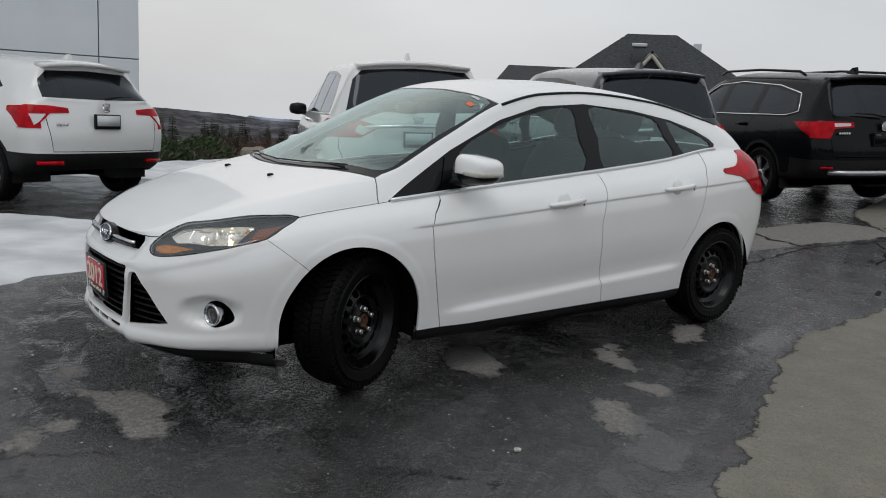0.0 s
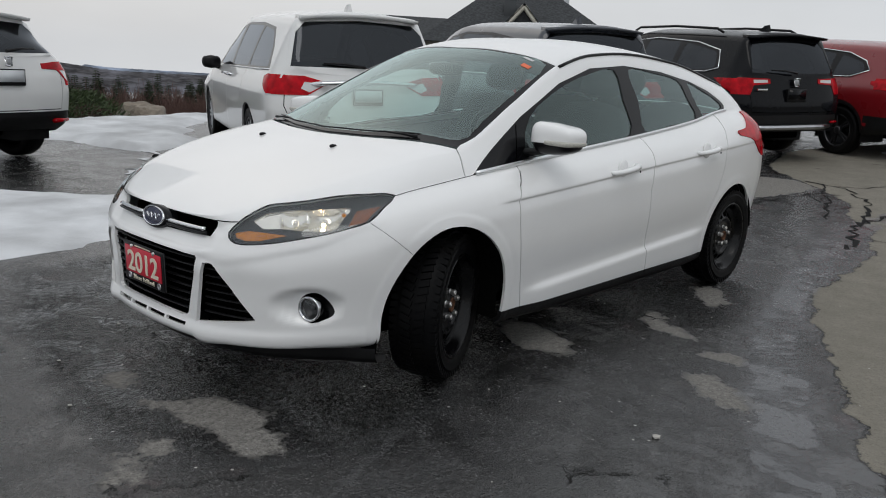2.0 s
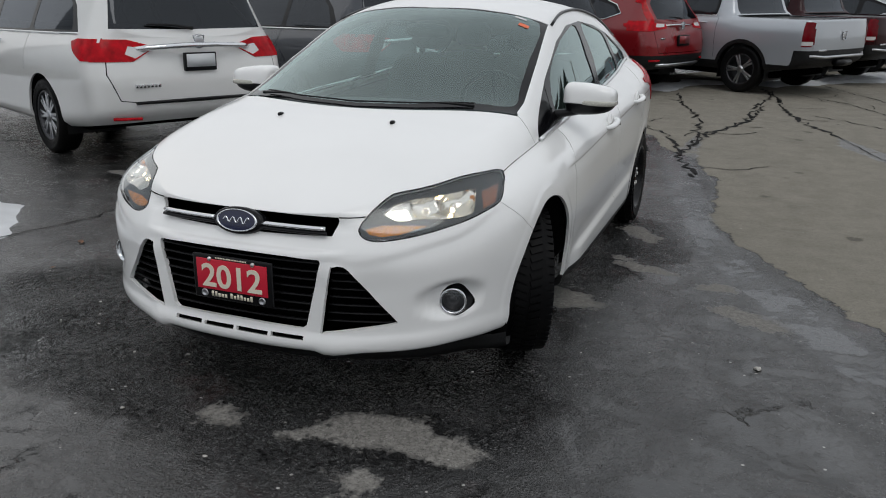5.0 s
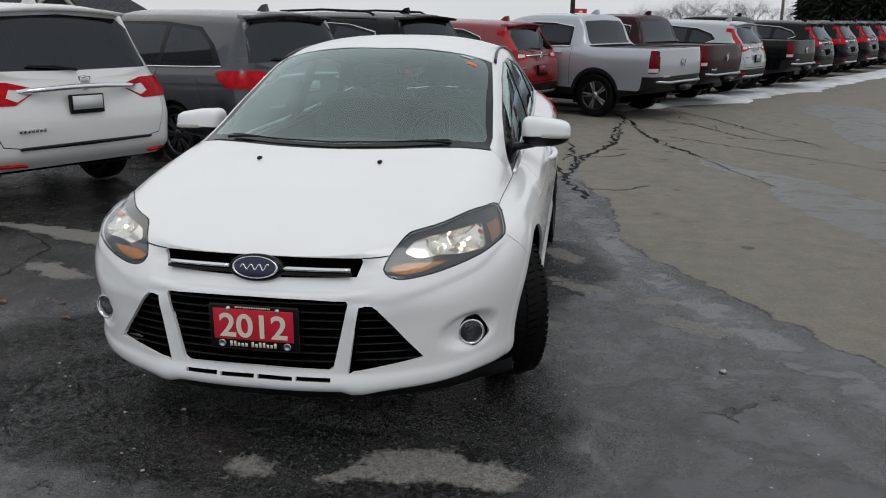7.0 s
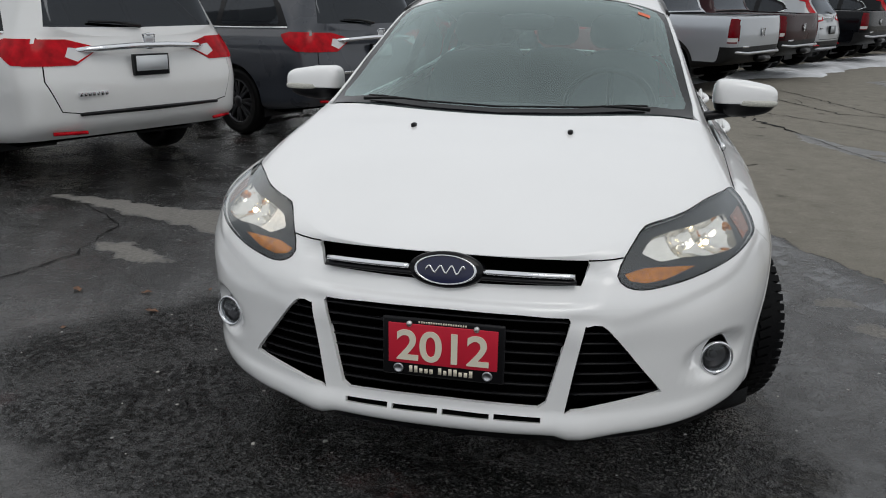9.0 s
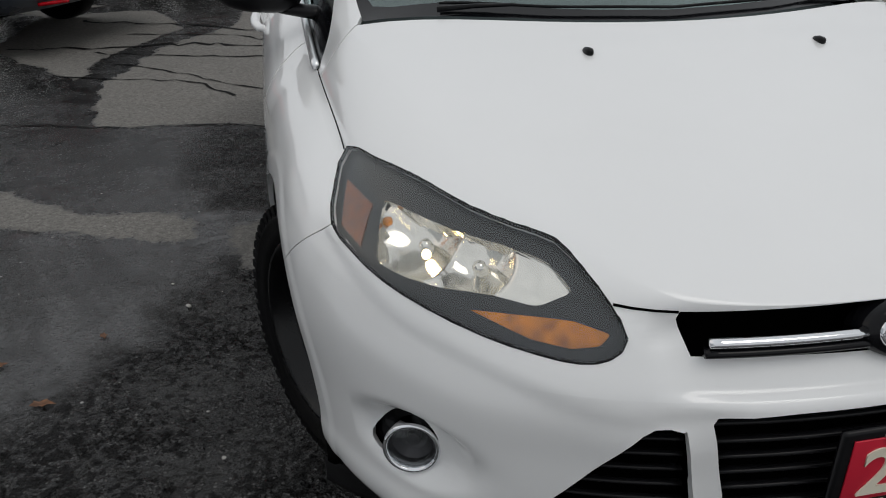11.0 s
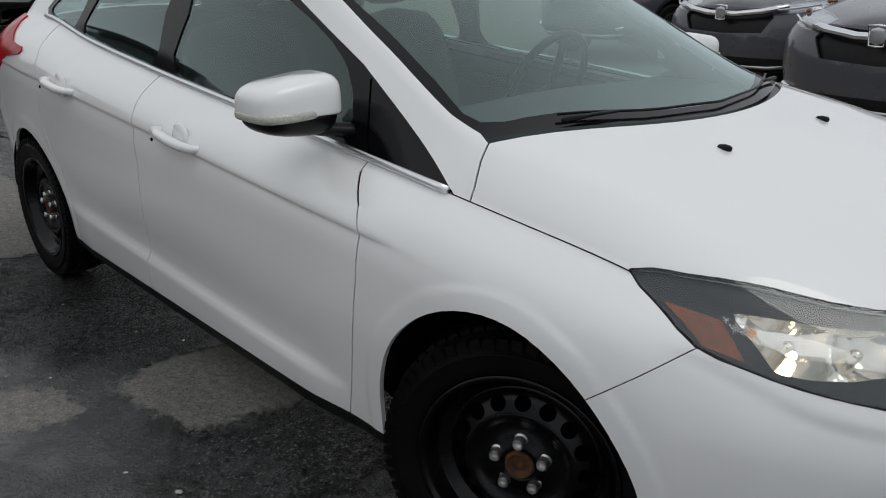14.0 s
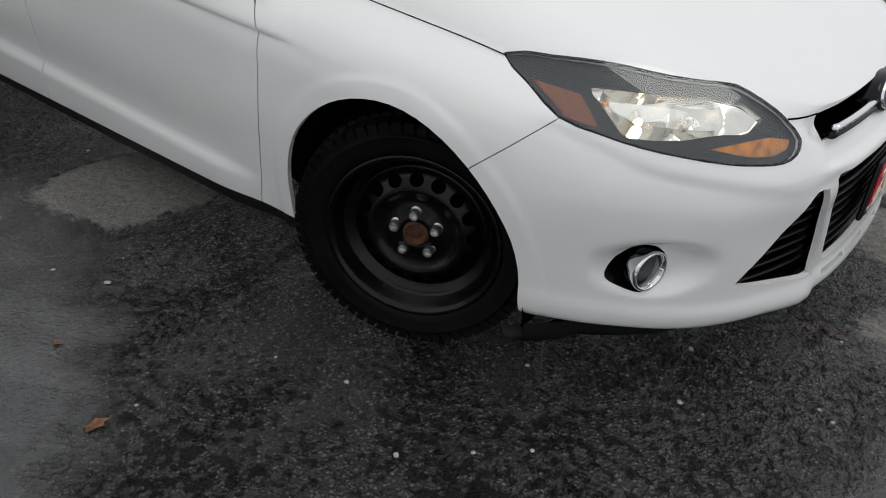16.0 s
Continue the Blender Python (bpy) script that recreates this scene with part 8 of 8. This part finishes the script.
def house(m):
    """Local x runs to the right as seen from the lot, y towards the lot."""
    h = empty("house", m, "one-storey house with hipped grey shingle roof", "house")
    bm = bmesh.new()
    box(bm, (-7.4, -4.5, -1.5), (4.4, 4.5, 2.6), 0.02)
    part("wall", bm, SIDING, h)

    def roof(name, ax, bx, ay, by, z0, ridge, zr):
        bm = bmesh.new()
        a = [bm.verts.new(p) for p in ((ax, ay, z0), (bx, ay, z0), (bx, by, z0), (ax, by, z0))]
        t = [bm.verts.new((ridge[0], (ay + by) / 2, zr)), bm.verts.new((ridge[1], (ay + by) / 2, zr))]
        for q in ((a[0], a[1], t[1], t[0]), (a[1], a[2], t[1]), (a[2], a[3], t[0], t[1]), (a[3], a[0], t[0]), tuple(a[::-1])):
            bm.faces.new(q)
        return part(name, bm, SHINGLE, h, smooth=False)

    roof("roof", -5.0, 5.6, -5.2, 5.2, 2.4, (-1.25, 1.3), 5.65)
    roof("wing_roof", -7.7, -1.5, -4.6, 4.6, 2.4, (-7.6, -2.0), 3.75)
    bm = bmesh.new()
    v = [bm.verts.new(p) for p in ((-1.3, 4.6, 2.5), (1.5, 4.6, 2.5), (0.1, 4.6, 4.15))]
    bm.faces.new(v)
    e = bmesh.ops.extrude_face_region(bm, geom=bm.faces[:])
    bmesh.ops.translate(bm, vec=(0, -3.2, 0), verts=[w for w in e["geom"] if isinstance(w, bmesh.types.BMVert)])
    part("dormer", bm, SHINGLE, h, "dark gable", smooth=False)
    for s in (1, -1):
        bm = bmesh.new()
        tube(bm, [(0.1, 4.75, 4.28), (0.1 + s * 1.55, 4.75, 2.45)], 0.12, 4)
        part("gable_trim", bm, mat("cream_trim", (0.55, 0.53, 0.45), 0.6), h)
        bm = bmesh.new()
        q = [bm.verts.new(p) for p in ((0.1, 4.9, 4.42), (0.1 + s * 1.75, 4.9, 2.48), (0.1 + s * 1.75, 1.0, 2.48), (0.1, 1.0, 4.42))]
        bm.faces.new(q)
        bmesh.ops.solidify(bm, geom=bm.faces[:], thickness=0.08)
        part("dormer_roof", bm, SHINGLE, h, smooth=False)
    bm = bmesh.new()
    box(bm, (-0.85, 2.2, 3.8), (-0.25, 2.8, 4.75), 0.03)
    part("chimney", bm, mat("flue_metal", (0.08, 0.085, 0.09), 0.5, 0.5), h, "dark metal chimney")
    bm = bmesh.new()
    box(bm, (-0.93, 2.12, 4.75), (-0.17, 2.88, 4.93), 0.02)
    part("chimney_cap", bm, ALLOY, h)
    bm = bmesh.new()
    box(bm, (2.2, -0.4, 4.6), (2.6, 0.2, 5.25), 0.02)
    part("roof_vent", bm, ALLOY, h)
    return h


ha = radians(219.0)
house(Matrix.Translation((1.85 + 46 * math.cos(ha), 3.8 + 46 * math.sin(ha), 0.0)) @ Matrix(((math.sin(ha), -math.cos(ha), 0, 0), (-math.cos(ha), -math.sin(ha), 0, 0), (0, 0, 1, 0), (0, 0, 0, 1))))


def showroom():
    """A flat grey panelled wall beyond the white crossover."""
    a = radians(252.9)
    base = Vector((1.85 + 19 * math.cos(a), 3.8 + 19 * math.sin(a), -0.2))
    along = Vector((-math.sin(a + 0.15), math.cos(a + 0.15), 0))
    m = Matrix.Translation(base) @ Matrix.Rotation(math.atan2(along.y, along.x), 4, "Z")
    b = empty("building", m, "flat grey metal-panelled building wall with fine joints", "building")
    bm = bmesh.new()
    box(bm, (0, -8, -1.2), (14, -0.06, 8.5), 0.0)
    part("wall", bm, mat("wall_core", (0.30, 0.315, 0.33), 0.8), b)
    xs = [0, 0.8, 2.8, 4.8, 6.8, 8.8, 10.8, 12.8, 14]
    zs = [-1.2, 0.1, 2.1, 4.5, 6.5, 8.5]
    for x0, x1 in zip(xs, xs[1:]):
        for z0, z1 in zip(zs, zs[1:]):
            bm = bmesh.new()
            box(bm, (x0 + 0.012, -0.06, z0 + 0.012), (x1 - 0.012, 0.0, z1 - 0.012), 0.006)
            part("panel", bm, PANEL, b, smooth=False)
    return b


showroom()
POLE = mat("dark_pole", (0.05, 0.05, 0.052), 0.6)
WOODPOLE = mat("grey_wood_pole", (0.22, 0.20, 0.18), 0.9, vary=0.2)


def pole(x, y, h, r, material, label, arm=True):
    p = empty("light_pole" if arm else "utility_pole", Matrix.Translation((x, y, ground_z(x, y))), label, "pole", "poles")
    bm = bmesh.new()
    tube(bm, [(0, 0, -0.3), (0, 0, h)], [r, r * 0.75], 10)
    part("mast", bm, material, p)
    bm = bmesh.new()
    box(bm, (-0.9 if not arm else -0.3, -0.06, h - 0.5), (0.9 if not arm else 0.3, 0.06, h - 0.38), 0.01)
    part("crossarm", bm, material, p)
    return p


lamp_post = pole(-33, 0.25, 9.0, 0.11, POLE, "dark light pole behind the parked row")
pole(-70, 16.5, 10.0, 0.13, WOODPOLE, "grey wooden utility pole among bare trees", False)
pole(-56, 18.0, 10.0, 0.13, WOODPOLE, "grey wooden utility pole among bare trees", False)
bm = bmesh.new()
box(bm, (-0.02, 0.10, 1.78), (0.02, 0.60, 2.10), 0.005)
cloth = part("banner", bm, SIGN_RED, lamp_post, "small red banner")
bm = bmesh.new()
lathe(bm, [(0.09, 0.0), (0.085, 0.02), (0, 0.02)], 7, Matrix.Translation((0.02, 0.35, 1.94)) @ Matrix.Rotation(radians(-90), 4, "Z"))
part("white_shape", bm, CREAM, cloth)
